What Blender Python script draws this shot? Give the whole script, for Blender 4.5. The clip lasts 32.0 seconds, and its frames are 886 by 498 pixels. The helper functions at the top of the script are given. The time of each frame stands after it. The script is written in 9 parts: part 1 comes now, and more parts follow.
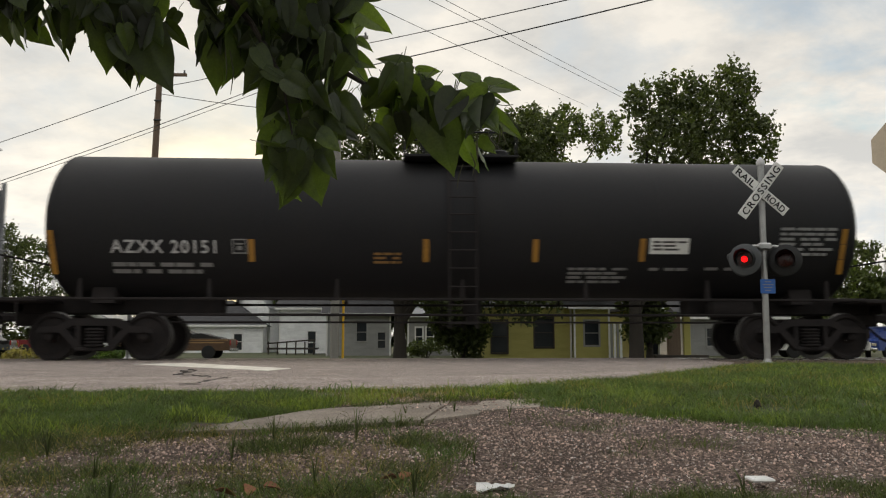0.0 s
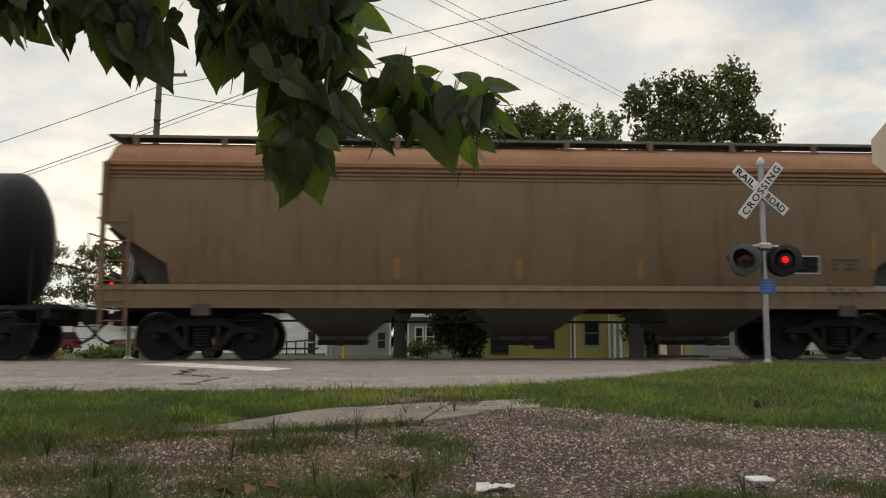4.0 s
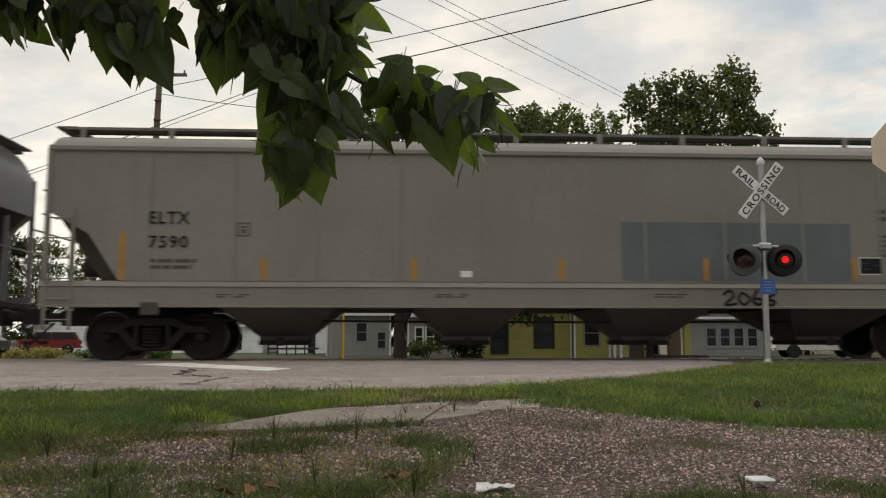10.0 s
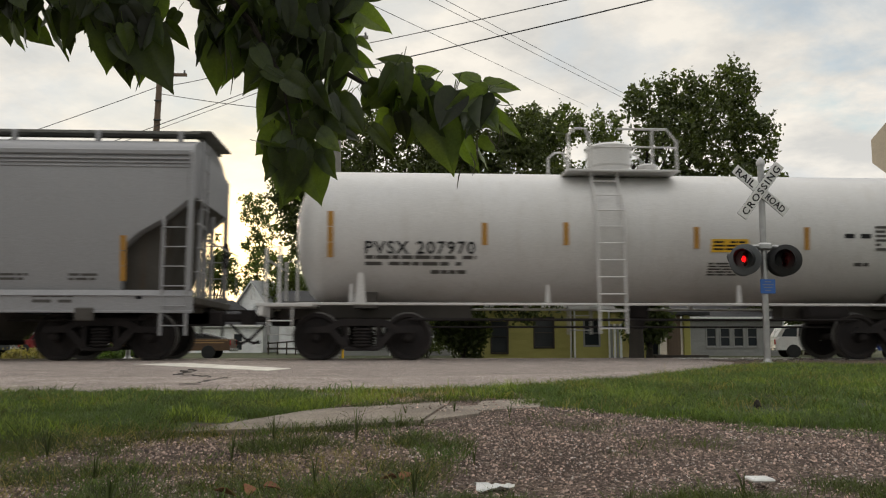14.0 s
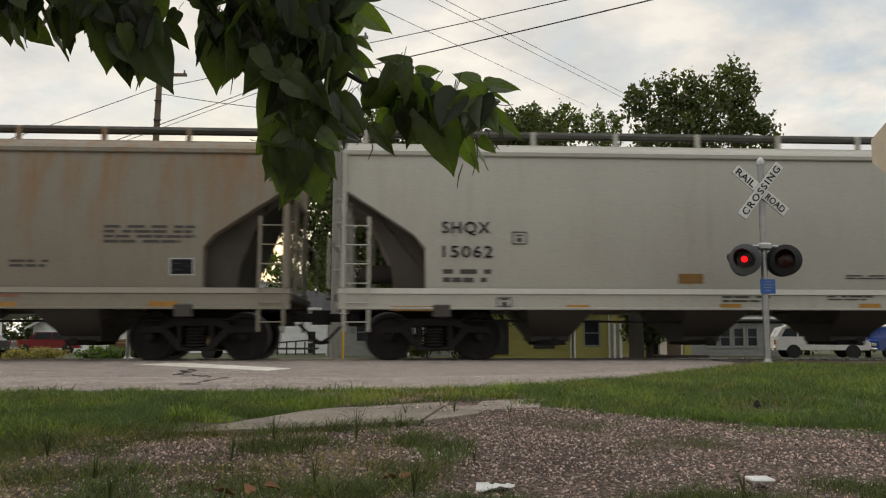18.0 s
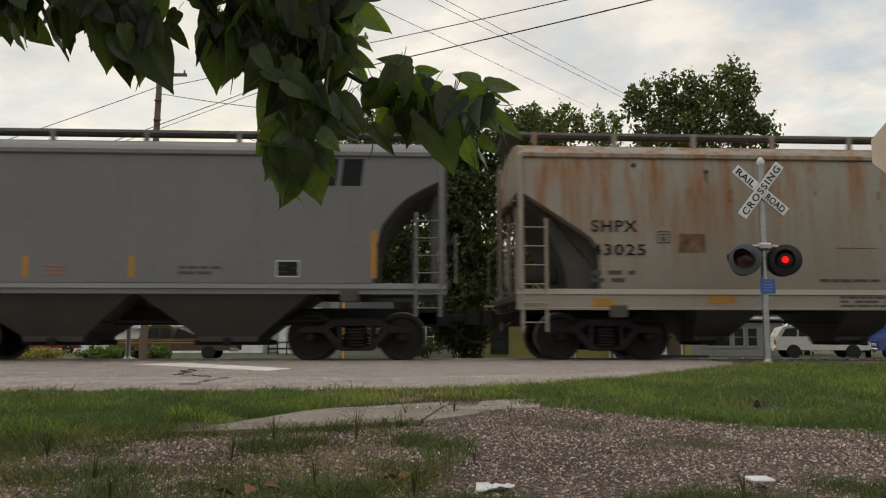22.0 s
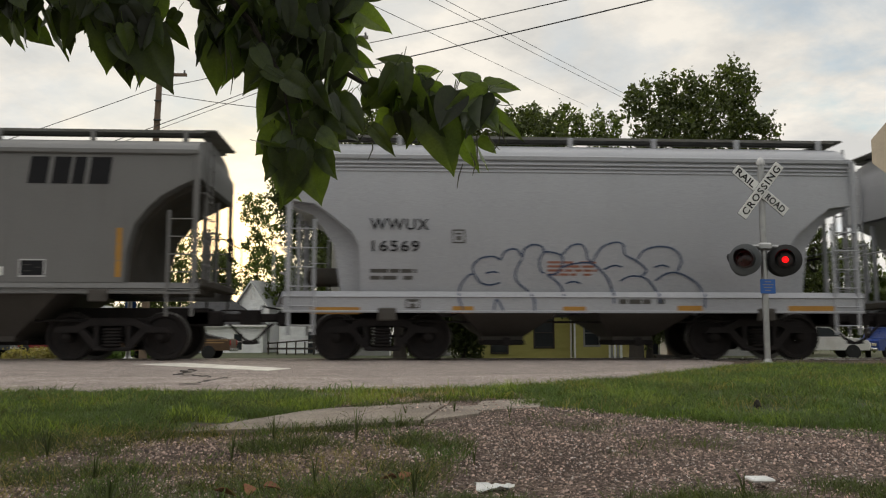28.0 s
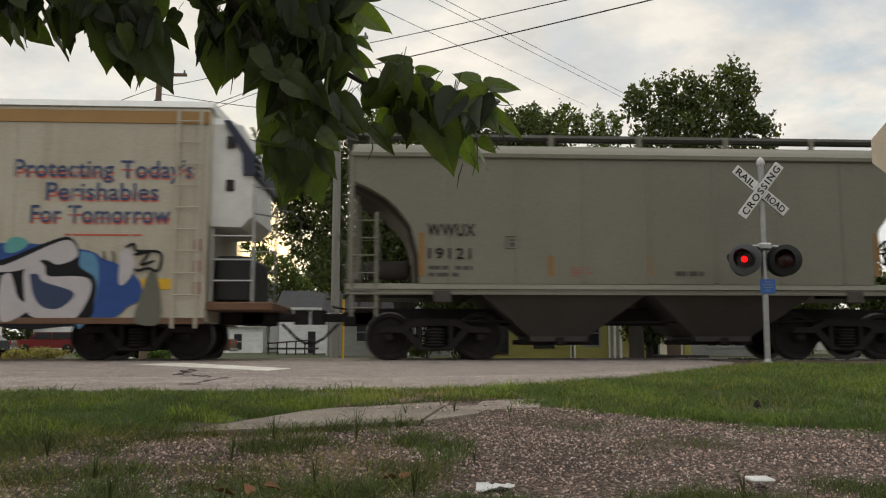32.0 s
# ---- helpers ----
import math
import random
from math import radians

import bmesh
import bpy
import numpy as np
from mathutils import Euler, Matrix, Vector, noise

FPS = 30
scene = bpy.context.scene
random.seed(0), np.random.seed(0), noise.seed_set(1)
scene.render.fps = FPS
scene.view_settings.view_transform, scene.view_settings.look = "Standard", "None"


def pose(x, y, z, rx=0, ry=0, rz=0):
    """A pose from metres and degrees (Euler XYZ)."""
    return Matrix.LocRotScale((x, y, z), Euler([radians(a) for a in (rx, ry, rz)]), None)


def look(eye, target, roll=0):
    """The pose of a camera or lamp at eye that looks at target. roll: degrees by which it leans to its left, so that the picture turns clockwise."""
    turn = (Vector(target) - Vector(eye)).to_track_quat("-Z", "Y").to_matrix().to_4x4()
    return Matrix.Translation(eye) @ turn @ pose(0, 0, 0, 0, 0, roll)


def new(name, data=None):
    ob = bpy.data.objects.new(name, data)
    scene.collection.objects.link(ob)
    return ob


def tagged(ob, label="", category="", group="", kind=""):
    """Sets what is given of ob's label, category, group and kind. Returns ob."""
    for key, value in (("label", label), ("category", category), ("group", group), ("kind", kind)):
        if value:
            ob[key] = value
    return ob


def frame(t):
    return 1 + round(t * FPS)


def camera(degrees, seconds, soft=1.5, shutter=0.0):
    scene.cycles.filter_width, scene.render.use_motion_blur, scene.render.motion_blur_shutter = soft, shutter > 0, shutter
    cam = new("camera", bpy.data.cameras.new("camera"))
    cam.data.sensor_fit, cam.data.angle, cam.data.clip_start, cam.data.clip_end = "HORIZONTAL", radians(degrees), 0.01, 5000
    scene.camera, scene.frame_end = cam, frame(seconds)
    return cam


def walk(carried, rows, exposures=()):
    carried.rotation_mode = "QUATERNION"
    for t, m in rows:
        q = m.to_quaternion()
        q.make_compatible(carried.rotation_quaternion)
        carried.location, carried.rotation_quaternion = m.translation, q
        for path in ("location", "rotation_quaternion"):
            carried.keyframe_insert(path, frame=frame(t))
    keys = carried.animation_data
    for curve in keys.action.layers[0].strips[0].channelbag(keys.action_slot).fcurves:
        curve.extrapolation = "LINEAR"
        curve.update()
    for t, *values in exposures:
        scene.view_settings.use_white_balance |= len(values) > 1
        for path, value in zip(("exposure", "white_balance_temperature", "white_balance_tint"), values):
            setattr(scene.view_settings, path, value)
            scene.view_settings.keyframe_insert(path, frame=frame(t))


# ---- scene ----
# The camera stands still, low over the ground, looking across a street at the railway.
cam = camera(56.8, 32.0, soft=1.15, shutter=0.25)
STAND = pose(0, 0, 0.40, 96.3, 0, -3.2)
walk(cam, [(0.0, STAND), (32.0, STAND)], exposures=[(0.0, 0.10, 6950, 10), (32.0, 0.10, 6950, 10)])

# ---- sky and sun: a low evening sun behind thin cloud ----
SUN_AZ, SUN_EL = radians(-12.0), radians(6.0)
SUN_DIR = Vector((math.sin(SUN_AZ) * math.cos(SUN_EL), math.cos(SUN_AZ) * math.cos(SUN_EL), math.sin(SUN_EL)))


def sky():
    w = bpy.data.worlds.new("evening_sky")
    w.use_nodes = True
    scene.world = w
    nt = w.node_tree
    nt.nodes.clear()
    N, L = nt.nodes.new, nt.links.new
    out, bg = N("ShaderNodeOutputWorld"), N("ShaderNodeBackground")
    tc = N("ShaderNodeTexCoord")
    nish = N("ShaderNodeTexSky")
    nish.sky_type, nish.sun_disc = "NISHITA", False
    nish.sun_elevation, nish.sun_rotation = SUN_EL + 0.06, SUN_AZ
    nish.air_density, nish.dust_density = 1.0, 2.0
    # flatten the direction onto a cloud layer
    sep, div, comb = N("ShaderNodeSeparateXYZ"), N("ShaderNodeVectorMath"), N("ShaderNodeCombineXYZ")
    L(tc.outputs["Generated"], sep.inputs[0])
    up = N("ShaderNodeMath"); up.operation = "ADD"; up.inputs[1].default_value = 0.22
    ab = N("ShaderNodeMath"); ab.operation = "ABSOLUTE"
    L(sep.outputs[2], ab.inputs[0]); L(ab.outputs[0], up.inputs[0])
    for i in range(3):
        L(up.outputs[0], comb.inputs[i])
    div.operation = "DIVIDE"
    L(tc.outputs["Generated"], div.inputs[0]); L(comb.outputs[0], div.inputs[1])
    no = N("ShaderNodeTexNoise")
    no.inputs["Scale"].default_value, no.inputs["Detail"].default_value = 1.7, 9
    no.inputs["Roughness"].default_value, no.inputs["Distortion"].default_value = 0.58, 0.5
    L(div.outputs[0], no.inputs["Vector"])
    cover = N("ShaderNodeValToRGB")
    cover.color_ramp.elements[0].position, cover.color_ramp.elements[1].position = 0.335, 0.515
    L(no.outputs["Fac"], cover.inputs[0])
    tone = N("ShaderNodeTexNoise")
    tone.inputs["Scale"].default_value, tone.inputs["Detail"].default_value = 3.4, 8
    tone.inputs["Roughness"].default_value = 0.6
    L(div.outputs[0], tone.inputs["Vector"])
    cloud = N("ShaderNodeValToRGB")
    ce = cloud.color_ramp.elements
    ce[0].position, ce[0].color = 0.34, (5.9, 6.05, 6.15, 1)
    ce[1].position, ce[1].color = 0.62, (8.6, 8.4, 8.0, 1)
    L(tone.outputs["Fac"], cloud.inputs[0])
    mix = N("ShaderNodeMix"); mix.data_type = "RGBA"
    gain = N("ShaderNodeMix"); gain.data_type = "RGBA"; gain.blend_type = "MULTIPLY"; gain.inputs[0].default_value = 1.0
    L(nish.outputs[0], gain.inputs[6]); gain.inputs[7].default_value = (1.25, 1.5, 1.75, 1)
    lid = N("ShaderNodeMix"); lid.data_type = "RGBA"; lid.blend_type = "DARKEN"; lid.inputs[0].default_value = 1.0
    L(gain.outputs[2], lid.inputs[6]); lid.inputs[7].default_value = (5.6, 6.3, 7.0, 1)
    L(cover.outputs[0], mix.inputs[0]); L(lid.outputs[2], mix.inputs[6]); L(cloud.outputs[0], mix.inputs[7])
    # thin cloud shines round the sun
    dot = N("ShaderNodeVectorMath"); dot.operation = "DOT_PRODUCT"
    dot.inputs[1].default_value = SUN_DIR
    nrm = N("ShaderNodeVectorMath"); nrm.operation = "NORMALIZE"
    L(tc.outputs["Generated"], nrm.inputs[0]); L(nrm.outputs[0], dot.inputs[0])
    glow = N("ShaderNodeValToRGB")
    ge = glow.color_ramp.elements
    ge[0].position, ge[0].color = 0.80, (0, 0, 0, 1)
    ge[1].position, ge[1].color = 1.0, (20, 13.5, 6.0, 1)
    for p, c in ((0.90, (0.20, 0.17, 0.11)), (0.965, (0.5, 0.44, 0.30)), (0.99, (1.3, 1.1, 0.65)), (0.9965, (5.5, 4.2, 2.0))):
        e = ge.new(p); e.color = (*c, 1)
    L(dot.outputs["Value"], glow.inputs[0])
    fall = N("ShaderNodeMapRange")           # cloud is brighter towards the sun than away from it
    fall.inputs[1].default_value, fall.inputs[2].default_value = -0.6, 0.9
    fall.inputs[3].default_value, fall.inputs[4].default_value = 0.80, 0.98
    L(dot.outputs["Value"], fall.inputs[0])
    zen = N("ShaderNodeMapRange")            # an overcast sky is brightest overhead
    zen.interpolation_type = "SMOOTHSTEP"
    zen.inputs[1].default_value, zen.inputs[2].default_value = 0.42, 0.95
    zen.inputs[3].default_value, zen.inputs[4].default_value = 1.0, 2.6
    L(sep.outputs[2], zen.inputs[0])
    low = N("ShaderNodeMapRange")            # thin bright cloud towards the horizon
    low.interpolation_type = "SMOOTHSTEP"
    low.inputs[1].default_value, low.inputs[2].default_value = 0.10, 0.34
    low.inputs[3].default_value, low.inputs[4].default_value = 1.16, 1.0
    L(sep.outputs[2], low.inputs[0])
    belt = N("ShaderNodeMath"); belt.operation = "MULTIPLY"
    L(low.outputs[0], belt.inputs[0]); L(zen.outputs[0], belt.inputs[1])
    both = N("ShaderNodeMath"); both.operation = "MULTIPLY"
    L(fall.outputs[0], both.inputs[0]); L(belt.outputs[0], both.inputs[1])
    dim = N("ShaderNodeMix"); dim.data_type = "RGBA"; dim.blend_type = "MULTIPLY"; dim.inputs[0].default_value = 1.0
    L(mix.outputs[2], dim.inputs[6]); L(both.outputs[0], dim.inputs[7])
    warm = N("ShaderNodeValToRGB")           # the low sun tints the cloud round it
    we = warm.color_ramp.elements
    we[0].position, we[0].color = 0.96, (1, 1, 1, 1)
    we[1].position, we[1].color = 1.0, (1.15, 1.0, 0.70, 1)
    for p, c in ((0.985, (1.01, 1.0, 0.98)), (0.995, (1.05, 1.01, 0.90))):
        e = we.new(p); e.color = (*c, 1)
    L(dot.outputs["Value"], warm.inputs[0])
    tint = N("ShaderNodeMix"); tint.data_type = "RGBA"; tint.blend_type = "MULTIPLY"; tint.inputs[0].default_value = 1.0
    L(dim.outputs[2], tint.inputs[6]); L(warm.outputs[0], tint.inputs[7])
    add = N("ShaderNodeMix"); add.data_type = "RGBA"; add.blend_type = "ADD"; add.inputs[0].default_value = 1.0
    L(tint.outputs[2], add.inputs[6]); L(glow.outputs[0], add.inputs[7])
    L(add.outputs[2], bg.inputs["Color"])
    bg.inputs["Strength"].default_value = 0.10
    L(bg.outputs[0], out.inputs[0])


sky()
sun = new("sun", bpy.data.lights.new("sun", "SUN"))
sun.data.energy, sun.data.angle, sun.data.color = 1.1, radians(10), (1.0, 0.84, 0.62)
sun.matrix_world = look(SUN_DIR * 300, (0, 0, 0))


# ---- materials ----
def mat(name, col, rough=0.6, metal=0.0, col2=None, scale=2.0, amount=0.6, fine=60.0, fine_amt=0.18, bump=0.12,
        streak=None, streak_amt=0.5, rand=0.0, rand_pow=1.0, emit=None, squash=(1, 1, 1), soft=0.16, island=False, spec=0.4, rust_top=False):
    """Two scales of variation, optional stains that run down the surface, and fine relief."""
    m = bpy.data.materials.new(name)
    m.use_nodes = True
    nt = m.node_tree
    N, L = nt.nodes.new, nt.links.new
    b = nt.nodes["Principled BSDF"]
    b.inputs["Metallic"].default_value = metal
    b.inputs["Specular IOR Level"].default_value = spec
    tc, info = N("ShaderNodeTexCoord"), N("ShaderNodeObjectInfo")
    shift = N("ShaderNodeVectorMath"); shift.operation = "MULTIPLY_ADD"
    comb = N("ShaderNodeCombineXYZ")
    for i in range(3):
        L(info.outputs["Random"], comb.inputs[i])
    L(comb.outputs[0], shift.inputs[0]); shift.inputs[1].default_value = (17, 23, 31)
    L(tc.outputs["Object"], shift.inputs[2])
    mp = N("ShaderNodeMapping"); mp.inputs["Scale"].default_value = squash
    L(shift.outputs[0], mp.inputs["Vector"])
    big = N("ShaderNodeTexNoise")
    big.inputs["Scale"].default_value, big.inputs["Detail"].default_value = scale, 6
    L(mp.outputs[0], big.inputs["Vector"])
    ramp = N("ShaderNodeMapRange")
    ramp.inputs[1].default_value, ramp.inputs[2].default_value = 0.5 - soft, 0.5 + soft
    ramp.inputs[4].default_value = amount
    L(big.outputs["Fac"], ramp.inputs[0])
    c2 = col2 or tuple(v * 0.72 for v in col)
    mix = N("ShaderNodeMix"); mix.data_type = "RGBA"
    mix.inputs[6].default_value, mix.inputs[7].default_value = (*col, 1), (*c2, 1)
    L(ramp.outputs[0], mix.inputs[0])
    last = mix.outputs[2]
    if streak:
        sm = N("ShaderNodeMapping"); sm.inputs["Scale"].default_value = (2.6, 2.6, 0.22)
        L(shift.outputs[0], sm.inputs["Vector"])
        sn = N("ShaderNodeTexNoise"); sn.inputs["Scale"].default_value, sn.inputs["Detail"].default_value = 1.6, 8
        sn.inputs["Roughness"].default_value = 0.68
        L(sm.outputs[0], sn.inputs["Vector"])
        sr = N("ShaderNodeMapRange"); sr.inputs[1].default_value, sr.inputs[2].default_value = (0.45, 0.70) if rust_top else (0.52, 0.74)
        sr.inputs[4].default_value = streak_amt
        L(sn.outputs["Fac"], sr.inputs[0])
        amt = sr.outputs[0]
        if rust_top:                     # rust that starts at the roof edge and runs down
            sz, zr, mu2 = N("ShaderNodeSeparateXYZ"), N("ShaderNodeMapRange"), N("ShaderNodeMath")
            L(tc.outputs["Object"], sz.inputs[0]); L(sz.outputs[2], zr.inputs[0])
            zr.inputs[1].default_value, zr.inputs[2].default_value = 1.6, 3.9
            zr.inputs[3].default_value, zr.inputs[4].default_value = 0.2, 2.4
            mu2.operation, mu2.use_clamp = "MULTIPLY", True
            L(amt, mu2.inputs[0]); L(zr.outputs[0], mu2.inputs[1])
            amt = mu2.outputs[0]
        sx = N("ShaderNodeMix"); sx.data_type = "RGBA"
        L(amt, sx.inputs[0]); L(last, sx.inputs[6]); sx.inputs[7].default_value = (*streak, 1)
        last = sx.outputs[2]
    fn = N("ShaderNodeTexNoise")
    fn.inputs["Scale"].default_value, fn.inputs["Detail"].default_value = fine, 4
    L(shift.outputs[0], fn.inputs["Vector"])
    fr = N("ShaderNodeMapRange"); fr.inputs[1].default_value, fr.inputs[2].default_value = 0.3, 0.7
    fr.inputs[3].default_value, fr.inputs[4].default_value = 1 - fine_amt, 1 + fine_amt
    L(fn.outputs["Fac"], fr.inputs[0])
    val = fr.outputs[0]
    if rand:
        rr = N("ShaderNodeMapRange")
        rr.inputs[3].default_value, rr.inputs[4].default_value = 1 - rand, 1 + rand
        src = info.outputs["Random"]
        if island:
            geo = N("ShaderNodeNewGeometry"); src = geo.outputs["Random Per Island"]
        if rand_pow != 1.0:
            pw = N("ShaderNodeMath"); pw.operation = "POWER"; pw.inputs[1].default_value = rand_pow
            L(src, pw.inputs[0]); src = pw.outputs[0]
            rr.inputs[4].default_value = 1 + 2.2 * rand
        L(src, rr.inputs[0])
        mu = N("ShaderNodeMath"); mu.operation = "MULTIPLY"
        L(val, mu.inputs[0]); L(rr.outputs[0], mu.inputs[1])
        val = mu.outputs[0]
    hs = N("ShaderNodeHueSaturation")
    L(val, hs.inputs["Value"]); L(last, hs.inputs["Color"])
    L(hs.outputs[0], b.inputs["Base Color"])
    ro = N("ShaderNodeMapRange"); ro.inputs[3].default_value, ro.inputs[4].default_value = max(rough - 0.12, 0.03), min(rough + 0.12, 1)
    L(big.outputs["Fac"], ro.inputs[0]); L(ro.outputs[0], b.inputs["Roughness"])
    if bump:
        bp = N("ShaderNodeBump"); bp.inputs["Strength"].default_value, bp.inputs["Distance"].default_value = bump, 0.02
        L(fn.outputs["Fac"], bp.inputs["Height"]); L(bp.outputs[0], b.inputs["Normal"])
    if emit:
        b.inputs["Emission Color"].default_value, b.inputs["Emission Strength"].default_value = (*emit[0], 1), emit[1]
    return m


def plain(name, col, rough=0.5, metal=0.0, **k):
    return mat(name, col, rough, metal, scale=4, amount=0.35, fine_amt=0.08, bump=0.03, **k)


def leafy(name, col, col2, through_amt=0.35, rough=0.5, island=True, rand=0.3, tint=(1.5, 1.7, 0.55), spec=0.3):
    m = mat(name, col, rough, col2=col2, scale=6, amount=0.7, fine=30, fine_amt=0.15, bump=0.05, rand=rand, island=island, spec=spec)
    nt = m.node_tree
    b, out = nt.nodes["Principled BSDF"], nt.nodes["Material Output"]
    tr, mx = nt.nodes.new("ShaderNodeBsdfTranslucent"), nt.nodes.new("ShaderNodeMixShader")
    src = b.inputs["Base Color"].links[0].from_socket
    through_col = nt.nodes.new("ShaderNodeMix"); through_col.data_type = "RGBA"; through_col.blend_type = "MULTIPLY"; through_col.inputs[0].default_value = 1
    through_col.inputs[7].default_value = (*tint, 1)
    nt.links.new(src, through_col.inputs[6]); nt.links.new(through_col.outputs[2], tr.inputs["Color"])
    mx.inputs[0].default_value = through_amt
    nt.links.new(b.outputs[0], mx.inputs[1]); nt.links.new(tr.outputs[0], mx.inputs[2])
    nt.links.new(mx.outputs[0], out.inputs["Surface"])
    return m


def grit(name, tones, scale, relief, patch=(0.75, 1.15), rough=0.9):
    """Bound or loose fine stone: cells of two sizes, each stone with its own tone, over patches half a metre wide."""
    m = bpy.data.materials.new(name)
    m.use_nodes = True
    nt = m.node_tree
    N, L = nt.nodes.new, nt.links.new
    b = nt.nodes["Principled BSDF"]
    b.inputs["Roughness"].default_value, b.inputs["Specular IOR Level"].default_value = rough, 0.25
    tc = N("ShaderNodeTexCoord")
    cols, heights = [], []
    for sc in (scale, scale * 2.4):
        vo = N("ShaderNodeTexVoronoi")
        vo.inputs["Scale"].default_value = sc
        L(tc.outputs["Object"], vo.inputs["Vector"])
        sp = N("ShaderNodeSeparateColor")
        L(vo.outputs["Color"], sp.inputs[0])
        ra = N("ShaderNodeValToRGB")
        el = ra.color_ramp.elements
        el[0].position, el[0].color = 0.0, (*tones[0], 1)
        el[1].position, el[1].color = 1.0, (*tones[3], 1)
        for p, c in ((0.40, tones[1]), (0.82, tones[2])):
            e = el.new(p); e.color = (*c, 1)
        L(sp.outputs[0], ra.inputs[0])
        cols.append((ra.outputs[0], sp.outputs[1]))
        heights.append(vo.outputs["Distance"])
    pick = N("ShaderNodeMath"); pick.operation = "GREATER_THAN"; pick.inputs[1].default_value = 0.45
    L(cols[0][1], pick.inputs[0])
    mx = N("ShaderNodeMix"); mx.data_type = "RGBA"
    L(pick.outputs[0], mx.inputs[0]); L(cols[1][0], mx.inputs[6]); L(cols[0][0], mx.inputs[7])
    no = N("ShaderNodeTexNoise"); no.inputs["Scale"].default_value, no.inputs["Detail"].default_value = 2.2, 6
    L(tc.outputs["Object"], no.inputs["Vector"])
    mr = N("ShaderNodeMapRange"); mr.inputs[1].default_value, mr.inputs[2].default_value = 0.32, 0.68
    mr.inputs[3].default_value, mr.inputs[4].default_value = patch
    L(no.outputs["Fac"], mr.inputs[0])
    hs = N("ShaderNodeHueSaturation")
    L(mx.outputs[2], hs.inputs["Color"]); L(mr.outputs[0], hs.inputs["Value"])
    L(hs.outputs[0], b.inputs["Base Color"])
    ad = N("ShaderNodeMath"); ad.operation = "ADD"
    L(heights[0], ad.inputs[0]); L(heights[1], ad.inputs[1])
    bp = N("ShaderNodeBump"); bp.invert = True
    bp.inputs["Strength"].default_value, bp.inputs["Distance"].default_value = relief, 0.6 / scale
    L(ad.outputs[0], bp.inputs["Height"]); L(bp.outputs[0], b.inputs["Normal"])
    return m


RUST = (0.20, 0.085, 0.035)
M = {}
M["black_tank"] = mat("black_tank_paint", (0.019, 0.019, 0.021), 0.55, col2=(0.024, 0.0235, 0.024), scale=0.8, streak=(0.022, 0.021, 0.020), streak_amt=0.35, bump=0.03, spec=0.12)
M["white_tank"] = mat("white_tank_paint", (0.56, 0.552, 0.545), 0.34, col2=(0.50, 0.488, 0.47), scale=0.7, streak=(0.3654, 0.3306, 0.2871), streak_amt=0.30, bump=0.03)
M["beige"] = mat("beige_grey_paint", (0.2118, 0.1981, 0.1699), 0.6, col2=(0.1765, 0.1632, 0.1368), scale=0.6, streak=(0.1569, 0.136, 0.1077), streak_amt=0.35, bump=0.04)
M["grey"] = mat("light_grey_paint", (0.2754, 0.2753, 0.2842), 0.5, col2=(0.2438, 0.2442, 0.251), scale=0.6, streak=(0.2347, 0.222, 0.2179), streak_amt=0.22, bump=0.03)
M["cement"] = mat("cement_grey_paint", (0.3611, 0.3685, 0.3931), 0.45, col2=(0.3205, 0.3286, 0.3505), scale=0.6, streak=(0.2708, 0.2664, 0.2652), streak_amt=0.18, bump=0.03)
M["cement_dull"] = mat("dulled_cement_grey_paint", (0.285, 0.292, 0.30), 0.5, col2=(0.255, 0.262, 0.27), scale=0.6, streak=(0.22, 0.22, 0.21), streak_amt=0.2, bump=0.03)
M["rust_blot"] = mat("rust_blotched_grey_paint", (0.248, 0.2262, 0.1824), 0.65, col2=(0.216, 0.1911, 0.1482), scale=0.7, streak=(0.24, 0.1326, 0.0608), streak_amt=0.5, bump=0.05, rust_top=True)
M["pale"] = mat("pale_grey_paint", (0.435, 0.423, 0.375), 0.5, col2=(0.385, 0.37, 0.325), scale=0.6, streak=(0.27, 0.24, 0.185), streak_amt=0.3, bump=0.03)
M["rusty"] = mat("rust_streaked_grey_paint", (0.2875, 0.2609, 0.2174), 0.65, col2=(0.2396, 0.2095, 0.1641), scale=0.7, streak=(0.2396, 0.1067, 0.04102), streak_amt=0.7, bump=0.06, rust_top=True)
M["brown"] = mat("faded_brown_paint", (0.1739, 0.1221, 0.074), 0.7, col2=(0.1406, 0.0925, 0.0518), scale=0.9, streak=(0.0962, 0.0407, 0.0185), streak_amt=0.75, bump=0.06)
M["orange_top"] = mat("faded_orange_paint", (0.296, 0.148, 0.074), 0.7, col2=(0.222, 0.0962, 0.0444), scale=1.2, streak=RUST, streak_amt=0.6, bump=0.06)
M["taupe"] = mat("taupe_paint", (0.2023, 0.1943, 0.1525), 0.6, col2=(0.1741, 0.1651, 0.1287), scale=0.6, streak=(0.16, 0.1457, 0.1096), streak_amt=0.3, bump=0.04)
M["greyblue"] = mat("blue_grey_overpaint", (0.1258, 0.1369, 0.148), 0.6, scale=1.0, bump=0.03)
M["reefer"] = mat("dirty_white_paint", (0.48, 0.448, 0.368), 0.55, col2=(0.4, 0.352, 0.264), scale=0.9, streak=(0.256, 0.16, 0.08), streak_amt=0.45, bump=0.04)
M["tan_band"] = mat("tan_band_paint", (0.376, 0.216, 0.08), 0.6, scale=1.0)
M["under"] = mat("grimy_undercarriage", (0.027, 0.0245, 0.025), 0.9, col2=(0.038, 0.033, 0.032), scale=5, bump=0.15, spec=0.08)
